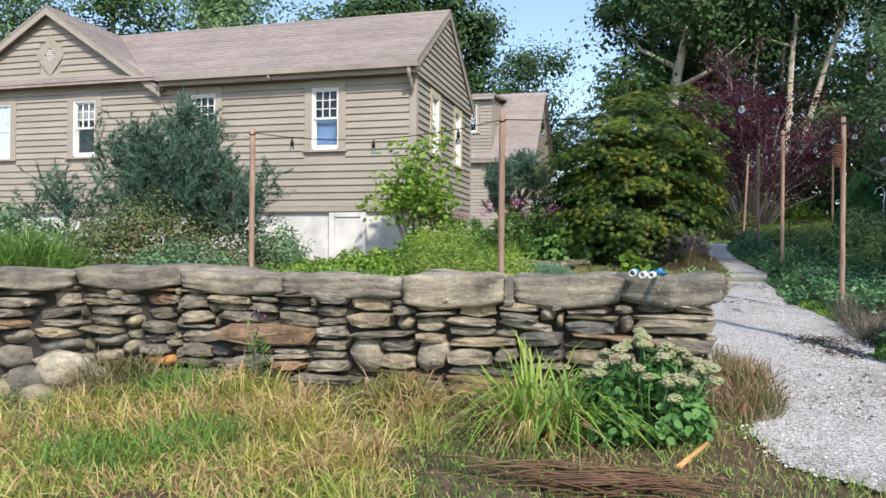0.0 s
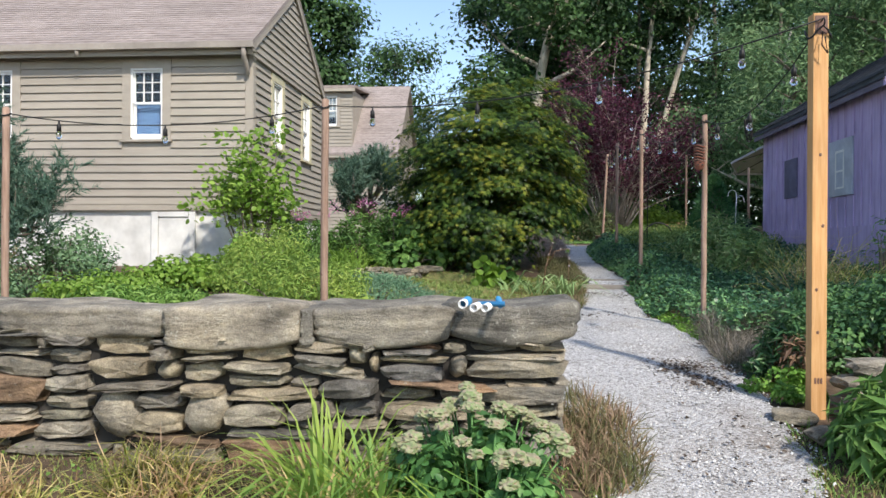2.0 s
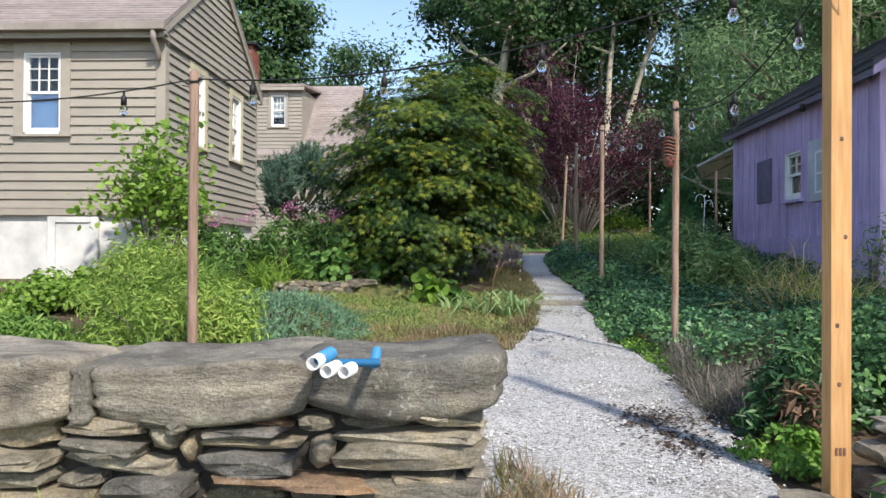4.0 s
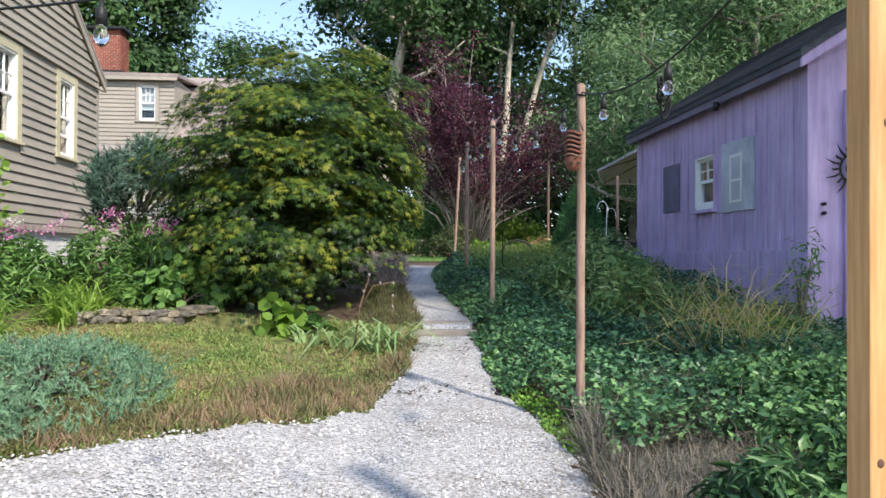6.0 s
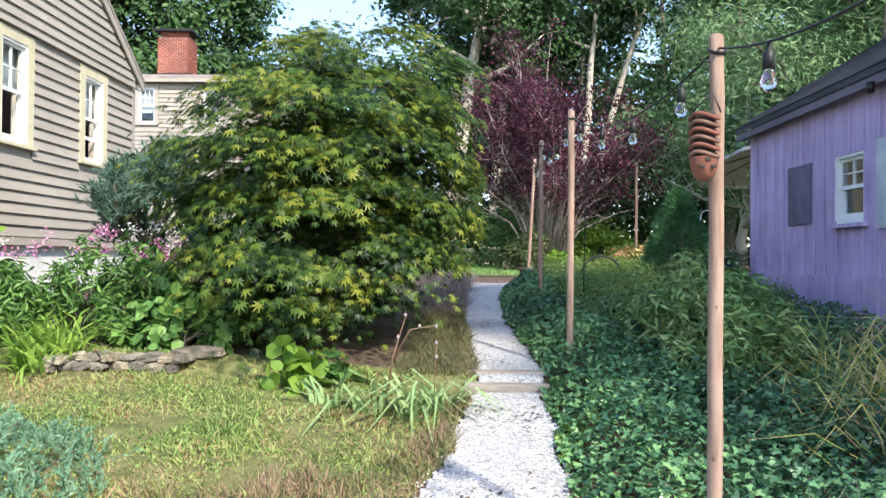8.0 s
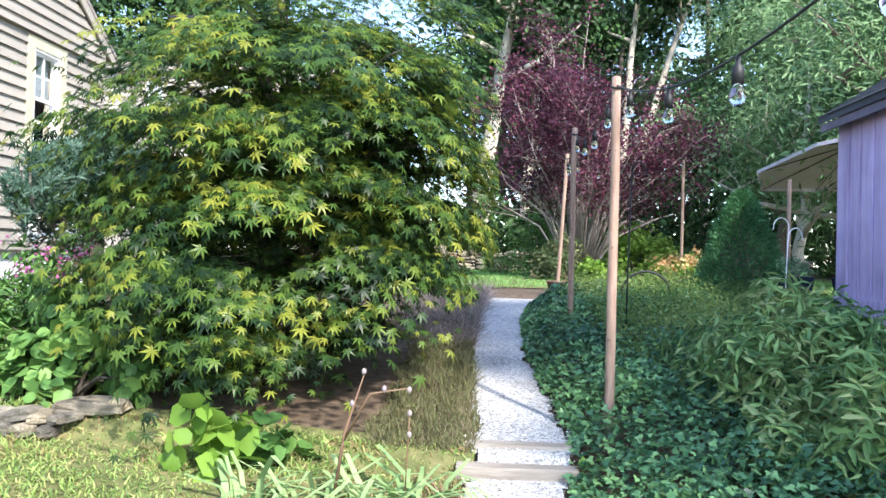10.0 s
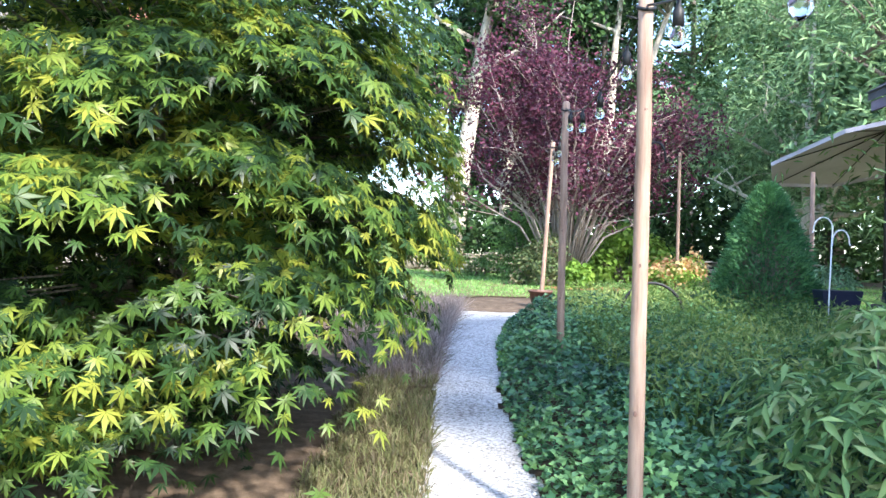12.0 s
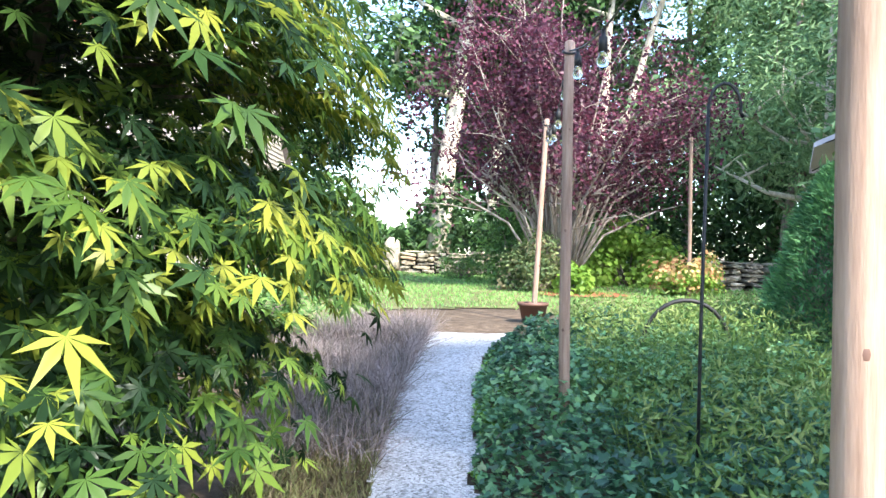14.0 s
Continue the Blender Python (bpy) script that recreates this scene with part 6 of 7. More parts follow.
# foreground: sedum, straw grasses, herbs, turf, twigs
sed = empty("sedum", "stonecrop clump with pale green flower heads at the wall's end", "sedum")
g = np.random.default_rng(51)
cx, cy = 0.1, 5.12
zc = gz(cx, cy)
P, N, C = dome_points(2400, cx, cy, zc, 0.44, 0.36, 0.56, 34, seed=51)
scatter("foliage", T_ROUND, P, bases(N, None, 0.4), g.uniform(0.035, 0.075, len(P)), L_SEDUM, sed)
nh = 46
a, d = g.uniform(0, 6.283, nh), g.uniform(0, 1, nh) ** 0.55
hx, hy = cx + np.cos(a) * d * 0.46, cy + np.sin(a) * d * 0.36
hz = zc + 0.66 - 0.3 * d ** 2 + g.normal(0, 0.03, nh)
for i in range(nh):
    bm = bmesh.new()
    bmesh.ops.create_icosphere(bm, subdivisions=3, radius=1)
    for v in bm.verts:
        r = 1 + 0.3 * noise.noise(v.co * 3.5 + Vector((i, 0, 0))) + 0.45 * noise.noise(v.co * 9 + Vector((0, i, 0)))
        v.co = Vector((hx[i], hy[i], hz[i] - 0.01)) + Vector((v.co.x * 0.048, v.co.y * 0.048, v.co.z * (0.03 if v.co.z > 0 else 0.02))) * r * (0.8 + 0.35 * ((i * 0.37) % 1))
    part("flower_head", bm, L_SEDUMHEAD, sed)
for i in range(nh):
    tubes("stem", [([(cx + 0.3 * (hx[i] - cx), cy + 0.3 * (hy[i] - cy), zc - 0.02), (hx[i], hy[i], hz[i] - 0.02)], [0.007, 0.005])], L_SEDUM, sed, 5)
leaf_clump("strap_leaf_clump", -0.68, 5.15, 0.2, 0.75, 130, 0.024, L_FRESH, "arching green strap-leaved clump before the wall", "grass", "grass clumps")
leaf_clump("strap_leaf_clump", -0.38, 5.05, 0.18, 0.68, 110, 0.022, L_GRASS, "arching green strap-leaved clump before the wall", "grass", "grass clumps")
leaf_clump("strap_leaf_clump", -0.7, 4.92, 0.26, 0.5, 120, 0.017, L_STRAW, "yellowing strap-leaved clump before the wall", "grass", "grass clumps")
for i, (x, y, r, h, n, mat0, lab) in enumerate((
    (-1.7, 5.25, 0.3, 0.5, 330, L_STRAW, "yellow"), (-1.75, 5.35, 0.25, 0.45, 260, L_HEATHER, "brown"), (-2.5, 4.9, 0.35, 0.5, 330, L_STRAW, "straw yellow"),
    (-3.0, 5.1, 0.4, 0.55, 330, L_STRAW, "yellow"), (-2.2, 4.55, 0.35, 0.45, 320, L_STRAW, "straw yellow"), (-3.6, 5.2, 0.35, 0.5, 260, L_GRASS, "yellow-green"),
    (-3.3, 4.5, 0.4, 0.48, 340, L_STRAW, "straw yellow"), (-2.75, 4.2, 0.35, 0.4, 280, L_GRASS, "yellow-green"), (-4.2, 5.3, 0.4, 0.62, 280, L_HEATHER, "rusty brown"),
    (-3.9, 4.6, 0.4, 0.45, 280, L_STRAW, "straw yellow"), (-1.75, 4.2, 0.35, 0.38, 300, L_STRAW, "straw yellow"), (-2.1, 3.9, 0.3, 0.3, 240, L_STRAW, "dry"), (-3.2, 3.8, 0.4, 0.35, 240, L_GRASS, "green"))):
    grass_clump("dry_grass_clump", x, y, r * 0.9, h * 0.82, n + 60, 0.011, mat0, "arching %s grass clump before the stone wall" % lab, (1, 2, 3))
low = lambda x, y: not on_gravel(x, y, -0.05) and y < wall_front(min(0.6, max(-7.4, x))) - 0.02 + (3 if x > 0.65 else 0) and y < 5.9
carpet("low_herbs", -5.5, 0.6, 3.0, 5.8, 3000, low, T_ROUND, 0.024, L_GRASS, (0.01, 0.1), "low green herbs and weeds before the wall", "weeds", 0.5, 1.0)
tuft_field("rough_turf", -6.5, 3.4, 1.2, 5.9, 42000, low, 0.08, 0.007, L_THYME, "short rough turf before the stone wall", "turf", (0, 1, 2))
rt = lambda x, y: not on_gravel(x, y, 0.0) and x > 1.7 and x < 4.5
tuft_field("verge_grass", 1.7, 4.4, 2.5, 6.6, 8000, rt, 0.1, 0.007, L_GRASS, "rough grass verge beside the path", "grass", (0, 1, 2))
straw = lambda x, y: low(x, y) and not (x < -4.35 and y > 4.45) and wob(x * 0.45, y * 0.45) > -0.32 and x < -1.15 - 0.35 * wob(x, y) - 0.3 * max(0.0, 3.9 - y)
tuft_field("straw_grass", -5.6, -0.9, 3.0, 4.9, 7600, straw, 0.2, 0.01, L_STRAW, "long matted straw-yellow grass before the stone wall", "grass", (1, 2, 3))
tuft_field("green_blades", -5.6, -0.9, 3.0, 5.0, 3000, straw, 0.22, 0.01, L_FRESH, "green blades among the straw-yellow grass", "grass", (1, 2, 3))
rim = lambda x, y: on_gravel(x, y, 0.0) and not on_gravel(x, y, -0.11 - 0.1 * wob(x * 2, y * 2)) and (y < 7.5 or wob(x * 1.5, y * 1.5) > -0.1)
tuft_field("gravel_rim_grass", -1.6, 3.3, 4.3, 14, 15000, rim, 0.05, 0.006, L_THYME, "sparse short grass creeping into the gravel's edge", "grass", (0, 1, 2))
near_rim = lambda x, y: on_gravel(x, y, 0.09) and not on_gravel(x, y, -0.05 - 0.08 * wob(x * 2, y * 2))
tuft_field("path_mouth_grass", 0.4, 2.8, 4.0, 6.4, 9000, near_rim, 0.075, 0.007, L_THYME, "short grass at the mouth of the gravel path", "grass", (0, 1, 2))
pile = empty("twig_pile", "heap of thin reddish dead twigs on the turf", "twigs")
for i in range(110):
    x, y = -0.2 + RNG.normal(0, 0.3), 4.1 + RNG.normal(0, 0.075)
    a = RNG.normal(0.1, 0.25)
    L = RNG.uniform(0.3, 0.7)
    z = gz(x, y) + RNG.uniform(0.01, 0.09)
    tubes("twig", [([(x - L / 2 * math.cos(a), y - L / 2 * math.sin(a), z), (x, y, z + 0.02), (x + L / 2 * math.cos(a), y + L / 2 * math.sin(a), z - 0.005)], [0.0045, 0.004, 0.002])], L_BROWN, pile, 5)
stick = tubes("stick", [([(0.25, 4.48, gz(0.25, 4.48) + 0.03), (0.34, 4.68, gz(0.34, 4.68) + 0.035), (0.45, 4.93, gz(0.45, 4.93) + 0.045)], [0.018, 0.017, 0.015])], M_LUMBER, None, 7)
tagged(stick, "short pale cut stick lying on the turf", "stick")
aster = shrub("purple_aster", -3.05, 5.5, 0.13, 0.12, 0.62, T_LONG, 0.08, 160, L_SHRUB, "thin aster stem with small purple flowers", "flowers", 10, 95)
k = 14
scatter("flower_cluster", T_STAR, np.stack([-3.05 + rnd(-0.12, 0.12, k), 5.46 + rnd(-0.1, 0.06, k), gz(-3.05, 5.5) + rnd(0.4, 0.68, k)], 1), bases(np.tile((0, -0.8, 0.5), (k, 1)), None, 0.4), rnd(0.014, 0.022, k), L_PINK, aster)

# far lawn
lawn_in = lambda x, y: not on_gravel(x, y, 0.02) and y > 20.6 + 0.4 * wob(x, y) and not ((x - 2.0) ** 2 / 2.2 + (y - 22.4) ** 2 / 2.6 < 1 + 0.3 * wob(x, y))
lawn = sheet("lawn", np.arange(-8, 14, 0.25), np.arange(20.5, 38, 0.25), M_TURF, 0.004, lawn_in)
tagged(lawn, "green lawn with worn brown patches", "lawn", kind="structure")
tuft_field("lawn_grass", -7, 12, 20.7, 37, 52000, lawn_in, 0.09, 0.018, L_LAWN, "short green lawn grass", "lawn", (0, 1))
shrub("green_bush", 5.7, 30.8, 1.3, 1.05, 1.6, T_ROUND, 0.13, 4200, L_LIME, "rounded light green bush on the far lawn", seed=101, clumps=34)
shrub("tall_shrub", 3.0, 31.6, 0.9, 0.9, 2.3, T_LONG, 0.16, 3600, L_SHRUB, "tall dark green shrub below the purple tree", seed=102, clumps=30)
shrub("tall_shrub", 3.35, 28.2, 0.75, 0.6, 1.25, T_LEAF, 0.1, 2600, L_DUSKY, "dusky green shrub before the purple tree", seed=109, clumps=26)
shrub("small_perennial", 4.0, 27.4, 0.4, 0.4, 0.65, T_ROUND, 0.12, 700, L_LIME, "small bright green perennial in red mulch", "perennial", 16, 103)
shrub("small_perennial", 1.9, 33.5, 0.9, 0.5, 0.8, T_LONG, 0.14, 1200, L_SHRUB, "green perennials at the far bed", "perennial", 18, 104)
yel = shrub("yellow_shrub", 6.2, 27.6, 0.8, 0.7, 0.95, T_LEAF, 0.09, 2400, L_LIME, "rounded shrub covered in apricot-yellow flowers", "flowering shrub", 26, 105)
P, N, C = dome_points(900, 6.2, 27.6, gz(6.2, 27.6) + 0.1, 0.82, 0.72, 0.98, 26, seed=105)
tagged(scatter("blossom_cover", T_ROUND, P, bases(N, None, 0.4), rnd(0.06, 0.11, 900), L_APRICOT, yel), kind="stuff")
mulch = sheet("mulch_ring", np.arange(3.0, 5.2, 0.1), np.arange(26.4, 28.4, 0.1), M_MULCH, 0.02, lambda x, y: (x - 4.1) ** 2 / 0.9 + (y - 27.3) ** 2 / 0.6 < 1)
tagged(mulch, "red bark mulch round a small plant", "mulch", kind="structure")
shrub("lilac_flowers", 7.4, 20.6, 0.5, 0.5, 1.0, T_LONG, 0.1, 700, L_GREYSHRUB, "loose grey-green plant by the umbrella", "perennial", 16, 106)
pinkf = shrub("meadow_flowers", -0.4, 20.4, 0.9, 0.8, 0.8, T_LONG, 0.12, 1500, L_SHRUB, "green perennials behind the maple", "perennial", 20, 107)
willow = tree("willow_tree", 11.0, 24.5, 9.0, 0.15, 3.6, 0.2, L_FOREST_LIGHT, M_BARK, 15000, 0.2, "airy light green tree behind the umbrella", 200, (0.3, 0), template=T_LONG, spread=0.4, limbs=16)
tree("willow_tree", 10.6, 31.5, 9.5, 0.2, 3.4, 0.18, L_FOREST_LIGHT, M_BARK_PALE, 13000, 0.2, "airy light green tree behind the far wall", 201, (0.3, 0), template=T_LONG, spread=0.4, limbs=16)

# loose stones and litter in the gravel
n = 24000
px, py = RNG.uniform(-1.6, 2.8, n), RNG.uniform(4.5, 15, n)
keep = np.array([on_gravel(a, b, 0.07) for a, b in zip(px, py)])
px, py = px[keep], py[keep]
T_CHIP = ([(0.5, 0, 0), (-0.5, 0.1, 0), (0, 0.5, 0), (0.05, -0.5, 0), (0, 0, 0.45)], [(0, 2, 4), (2, 1, 4), (1, 3, 4), (3, 0, 4)])
chips = scatter("gravel_chips", T_CHIP, np.stack([px, py, ground_z(px, py) + 0.014], 1), bases(np.tile((0.0, 0, 1), (len(px), 1)), None, 0.3), RNG.uniform(0.008, 0.03, len(px)) * np.where(px < 0.8, 1.15, 0.85), M_PEBBLE)
tagged(chips, "loose white gravel chips", "gravel", kind="stuff")
cents = [(1.76, 8.05, 0.16, 420), (1.85, 7.6, 0.11, 220), (1.2, 11.2, 0.06, 30), (1.6, 11.3, 0.14, 40), (1.9, 12.9, 0.12, 40), (1.7, 6.2, 0.3, 60), (1.55, 13.2, 0.12, 25), (1.9, 5.6, 0.4, 50)]
lp = np.concatenate([np.stack([RNG.normal(x, r, n), RNG.normal(y, r * 1.1, n)], 1) for x, y, r, n in cents])
lit = scatter("leaf_litter", T_LEAF, np.column_stack([lp, ground_z(lp[:, 0], lp[:, 1]) + 0.028]), bases(np.tile((0.0, 0, 1), (len(lp), 1)), None, 0.25), RNG.uniform(0.02, 0.055, len(lp)), L_LITTER)
tagged(lit, "dark dead leaves scattered on the gravel", "leaves", kind="stuff")

# ---- garden things ----
def revolve(name, centre, profile, material, parent=None, sides=20, label="", squash=(1, 1)):
    """A turned body from (radius, height) rings, open at the top when the last radius is above zero."""
    V, F = [], []
    for r, z in profile:
        for k in range(sides):
            t = 2 * math.pi * k / sides
            V.append((centre[0] + math.cos(t) * r * squash[0], centre[1] + math.sin(t) * r * squash[1], centre[2] + z))
    for i in range(len(profile) - 1):
        for k in range(sides):
            F.append((i * sides + k, i * sides + (k + 1) % sides, (i + 1) * sides + (k + 1) % sides, (i + 1) * sides + k))
    F.append(tuple(range(sides))[::-1])
    ob = mesh_object(name, V, F, material, parent, True)
    if label:
        ob["label"] = label
    return ob


# patio umbrella
umb = empty("patio_umbrella", "open taupe canvas patio umbrella behind the shed", "umbrella")
UX, UY, UE, UA, UR = 8.0, 22.6, 4.45, 4.78, 1.75
uz = gz(UX, UY)


def tilt_of(dx, dy):
    """The canopy is tipped towards the garden."""
    return 0.13 * dx - 0.2 * dy


tubes("pole", [([(UX, UY, uz), (UX, UY, UA + 0.05)], [0.028, 0.026])], M_METALDARK, umb, 10)
V, F = [(UX, UY, UA)], []
for ring, (rr, zz) in enumerate(((0.5, UA - 0.17), (1.0, UE), (1.0, UE - 0.06))):
    for k in range(24):
        t = 2 * math.pi * k / 24
        oct_r = UR * rr * math.cos(math.pi / 8) / math.cos((t % (math.pi / 4)) - math.pi / 8)
        V.append((UX + math.cos(t) * oct_r, UY + math.sin(t) * oct_r, zz + tilt_of(math.cos(t) * oct_r, math.sin(t) * oct_r)))
F += [(0, 1 + k, 1 + (k + 1) % 24) for k in range(24)]
for ring in range(2):
    o = 1 + 24 * ring
    F += [(o + k, o + 24 + k, o + 24 + (k + 1) % 24, o + (k + 1) % 24) for k in range(24)]
mesh_object("canopy", V, F, M_CANVAS, umb)
for k in range(8):
    t = math.pi / 4 * k
    tubes("rib", [([(UX, UY, UA - 0.03), (UX + math.cos(t) * UR * 0.98, UY + math.sin(t) * UR * 0.98, UE - 0.03 + tilt_of(math.cos(t) * UR, math.sin(t) * UR))], [0.011, 0.008])], M_METALDARK, umb, 6)
revolve("base", (UX, UY, uz), [(0.24, 0), (0.24, 0.05), (0.06, 0.09), (0.035, 0.2)], M_METALDARK, umb)
gp = tubes("grey_post", [([(6.4, 21.5, gz(6.4, 21.5) - 0.1), (6.4, 21.5, 3.95)], [0.034, 0.03])], M_POLE, None, 10)
tagged(gp, "weathered grey wooden post under the umbrella's edge", "post")


def crook(name, x, y, top, label, material, sides=((0.12, 0.0),), r=0.007):
    h = empty(name, label, "shepherd hook")
    z0 = gz(x, y) - 0.1
    tubes("rod", [([(x, y, z0), (x + 0.01, y, (z0 + top) / 2), (x + 0.03, y, top - 0.08)], [r, r, r])], material, h, 8)
    for w, drop in sides:
        arc = [(x + 0.03, y, top - 0.14 - drop)] + [(x + 0.03 + w - w * math.cos(t), y, top - 0.1 - drop + 0.11 * math.sin(t)) for t in np.linspace(0, math.pi * 1.05, 10)] + [(x + 0.03 + 2.15 * w, y, top - 0.14 - drop)]
        tubes("hook", [(arc, [r] * len(arc))], material, h, 8)
    return h


crook("shepherd_hook", 5.12, 18.25, 3.1, "white metal shepherd hook with two crooks", M_WHITE, ((-0.09, 0.0), (0.08, 0.12)), 0.0065)
crook("shepherd_hook", 2.9, 16.4, 3.5, "thin black iron shepherd hook in the ivy", M_METALDARK, ((0.07, 0.0),), 0.008)
arc = [(3.62 + 0.34 * math.cos(t), 19.0, 2.04 + 0.37 * math.sin(t)) for t in np.linspace(0.05, math.pi - 0.05, 16)]
hoop = tubes("garden_hoop", [([(arc[0][0], 19.0, 1.6)] + arc + [(arc[-1][0], 19.0, 1.6)], [0.017] * 18)], M_CABLE, None, 8)
tagged(hoop, "black hose hoop arching out of the ground cover", "hoop")
for x, y in ((5.35, 18.55), (5.95, 18.35)):
    zt = 2.2
    st = empty("plant_stand", "thin dark iron plant stand", "plant stand")
    for dx in (-0.16, 0.16):
        for dy in (-0.09, 0.09):
            tubes("leg", [([(x + dx, y + dy, gz(x, y) - 0.03), (x + dx, y + dy, zt)], [0.008, 0.008])], M_METALDARK, st, 6)
    box("tray", x - 0.18, x + 0.18, y - 0.11, y + 0.11, zt, zt + 0.015, M_METALDARK, st, 0.003)
    bm = bmesh.new()
    add_box(bm, x - 0.2, x + 0.2, y - 0.12, y + 0.12, zt + 0.016, zt + 0.2, 0.012)
    for v in bm.verts:
        if v.co.z < zt + 0.1:
            v.co.x = x + (v.co.x - x) * 0.86
            v.co.y = y + (v.co.y - y) * 0.86
    pl = empty("planter_box", "navy plastic planter box with leafy plants", "planter")
    part("tub", bm, M_NAVY, pl)
    P, N, C = dome_points(320, x, y, zt + 0.2, 0.22, 0.15, 0.3, 12, seed=int(x * 10))
    scatter("foliage", T_LONG, P, bases(N, None, 0.4), rnd(0.05, 0.09, 320), L_GREYSHRUB, pl)

# brown pot at the foot of the leaning pole
pot = revolve("plant_pot", (2.72, 22.2, gz(2.72, 22.2)), [(0.13, 0), (0.175, 0.2), (0.19, 0.2), (0.19, 0.235), (0.165, 0.235), (0.16, 0.19)], M_POT, None, 20)
tagged(pot, "brown plastic pot holding a leaning pole", "pot")

# woven wall pocket on the pole
pk = empty("wall_pocket", "terracotta wall pocket with dark slots hung on a pole", "planter")
KX, KY, KZ = 2.355, 10.05, 2.68
revolve("bowl", (KX, KY, KZ), [(0.015, 0), (0.048, 0.015), (0.068, 0.05), (0.074, 0.1)], M_TERRA, pk, 18, "", (0.8, 0.72))
for k in range(6):
    zz = KZ + 0.108 + 0.032 * k
    tubes("band", [([(KX + math.cos(t) * 0.057, KY + math.sin(t) * 0.05, zz + 0.01 * math.sin(2 * t)) for t in np.linspace(0, 6.283, 19)], [0.009] * 19)], M_TERRA if k % 2 else M_POT, pk, 6)
# inside and slots are solid near-black pieces, coloured as shaded openings
V, F = tube_verts([(KX, KY, KZ + 0.09), (KX, KY, KZ + 0.29)], [0.046, 0.046], 14)
mesh_object("lining", [(v.x, KY + (v.y - KY) * 0.75, v.z) for v in V], F, M_GAP_SHADE, pk, True)
for a, b in ((-0.035, 0.05), (0.012, 0.05), (-0.011, 0.078)):
    box("slot", KX + a, KX + a + 0.022, KY - 0.056, KY - 0.043, KZ + b, KZ + b + 0.014, M_GAP_SHADE, pk, 0.003)
tubes("hanger", [([(KX - 0.05, KY, KZ + 0.29), (KX + 0.04, KY + 0.02, KZ + 0.38), (KX + 0.07, KY, KZ + 0.29)], [0.004] * 3)], M_CABLE, pk, 6)

# plastic pipe offcuts left on the capstone
pf = empty("pipe_offcuts", "white and blue plastic pipe offcuts lying on the capstone", "pipes")
TZ = 1.425
pf.location = (0.06, 0.01, 0)


def hollow_pipe(nm, a, b, r, material):
    a, b, r = Vector(a), Vector(b), r * 0.85
    v1, f1 = tube_verts([a, b], [r, r], 16)
    v2, f2 = tube_verts([a, b], [r * 0.8, r * 0.8], 16)
    f1, f2 = f1[:-2], [q[::-1] for q in f2[:-2]]
    V = v1 + v2
    F = f1 + [tuple(i + 32 for i in q) for q in f2]
    for base in (0, 16):
        F += [(base + k, base + 32 + k, base + 32 + (k + 1) % 16, base + (k + 1) % 16) for k in range(16)]
    return mesh_object(nm, V, F, material, pf, True)


hollow_pipe("pipe", (-0.09, 5.6, TZ + 0.03), (-0.08, 5.76, TZ + 0.034), 0.03, M_PIPEWHITE)
hollow_pipe("pipe", (-0.02, 5.49, TZ + 0.02), (0.0, 5.58, TZ + 0.024), 0.028, M_PIPEWHITE)
hollow_pipe("pipe", (0.042, 5.48, TZ + 0.02), (0.06, 5.55, TZ + 0.024), 0.027, M_PIPEWHITE)
hollow_pipe("pipe", (-0.082, 5.68, TZ + 0.034), (-0.072, 5.83, TZ + 0.036), 0.032, M_PIPEBLUE)
hollow_pipe("pipe", (0.0, 5.59, TZ + 0.035), (0.15, 5.61, TZ + 0.035), 0.018, M_PIPEBLUE)
hollow_pipe("pipe", (0.125, 5.635, TZ + 0.025), (0.11, 5.82, TZ + 0.05), 0.021, M_PIPEBLUE)

# ---- pieces of walls and roofs ----
def stone_mesh(seed, cuts, material, roundness=5.0, rough=0.16):
    """A unit fieldstone: a rounded block with broken faces."""
    bm = bmesh.new()
    bmesh.ops.create_cube(bm, size=1)
    bmesh.ops.subdivide_edges(bm, edges=bm.edges[:], cuts=cuts, use_grid_fill=True)
    off = Vector((seed * 7.3, seed * 3.1, seed * 1.7))
    for v in bm.verts:
        c = v.co * 2
        k = (abs(c.x) ** roundness + abs(c.y) ** roundness + abs(c.z) ** roundness) ** (1 / roundness)
        c = c / max(k, 0.3)
        n1 = noise.noise(c * 0.9 + off)
        n2 = noise.noise(c * 2.3 + off)
        c *= 1 + rough * n1 + rough * 0.5 * n2
        c.x += rough * 0.9 * noise.noise(Vector((c.z * 1.2, c.y, seed))) * 1.2
        c.z += rough * 1.1 * noise.noise(Vector((c.x * 1.1, c.y, seed + 9)))
        v.co = c * 0.5
    me = bpy.data.meshes.new("stone")
    bm.to_mesh(me)
    bm.free()
    me.materials.append(material)
    me.polygons.foreach_set("use_smooth", [True] * len(me.polygons))
    return me


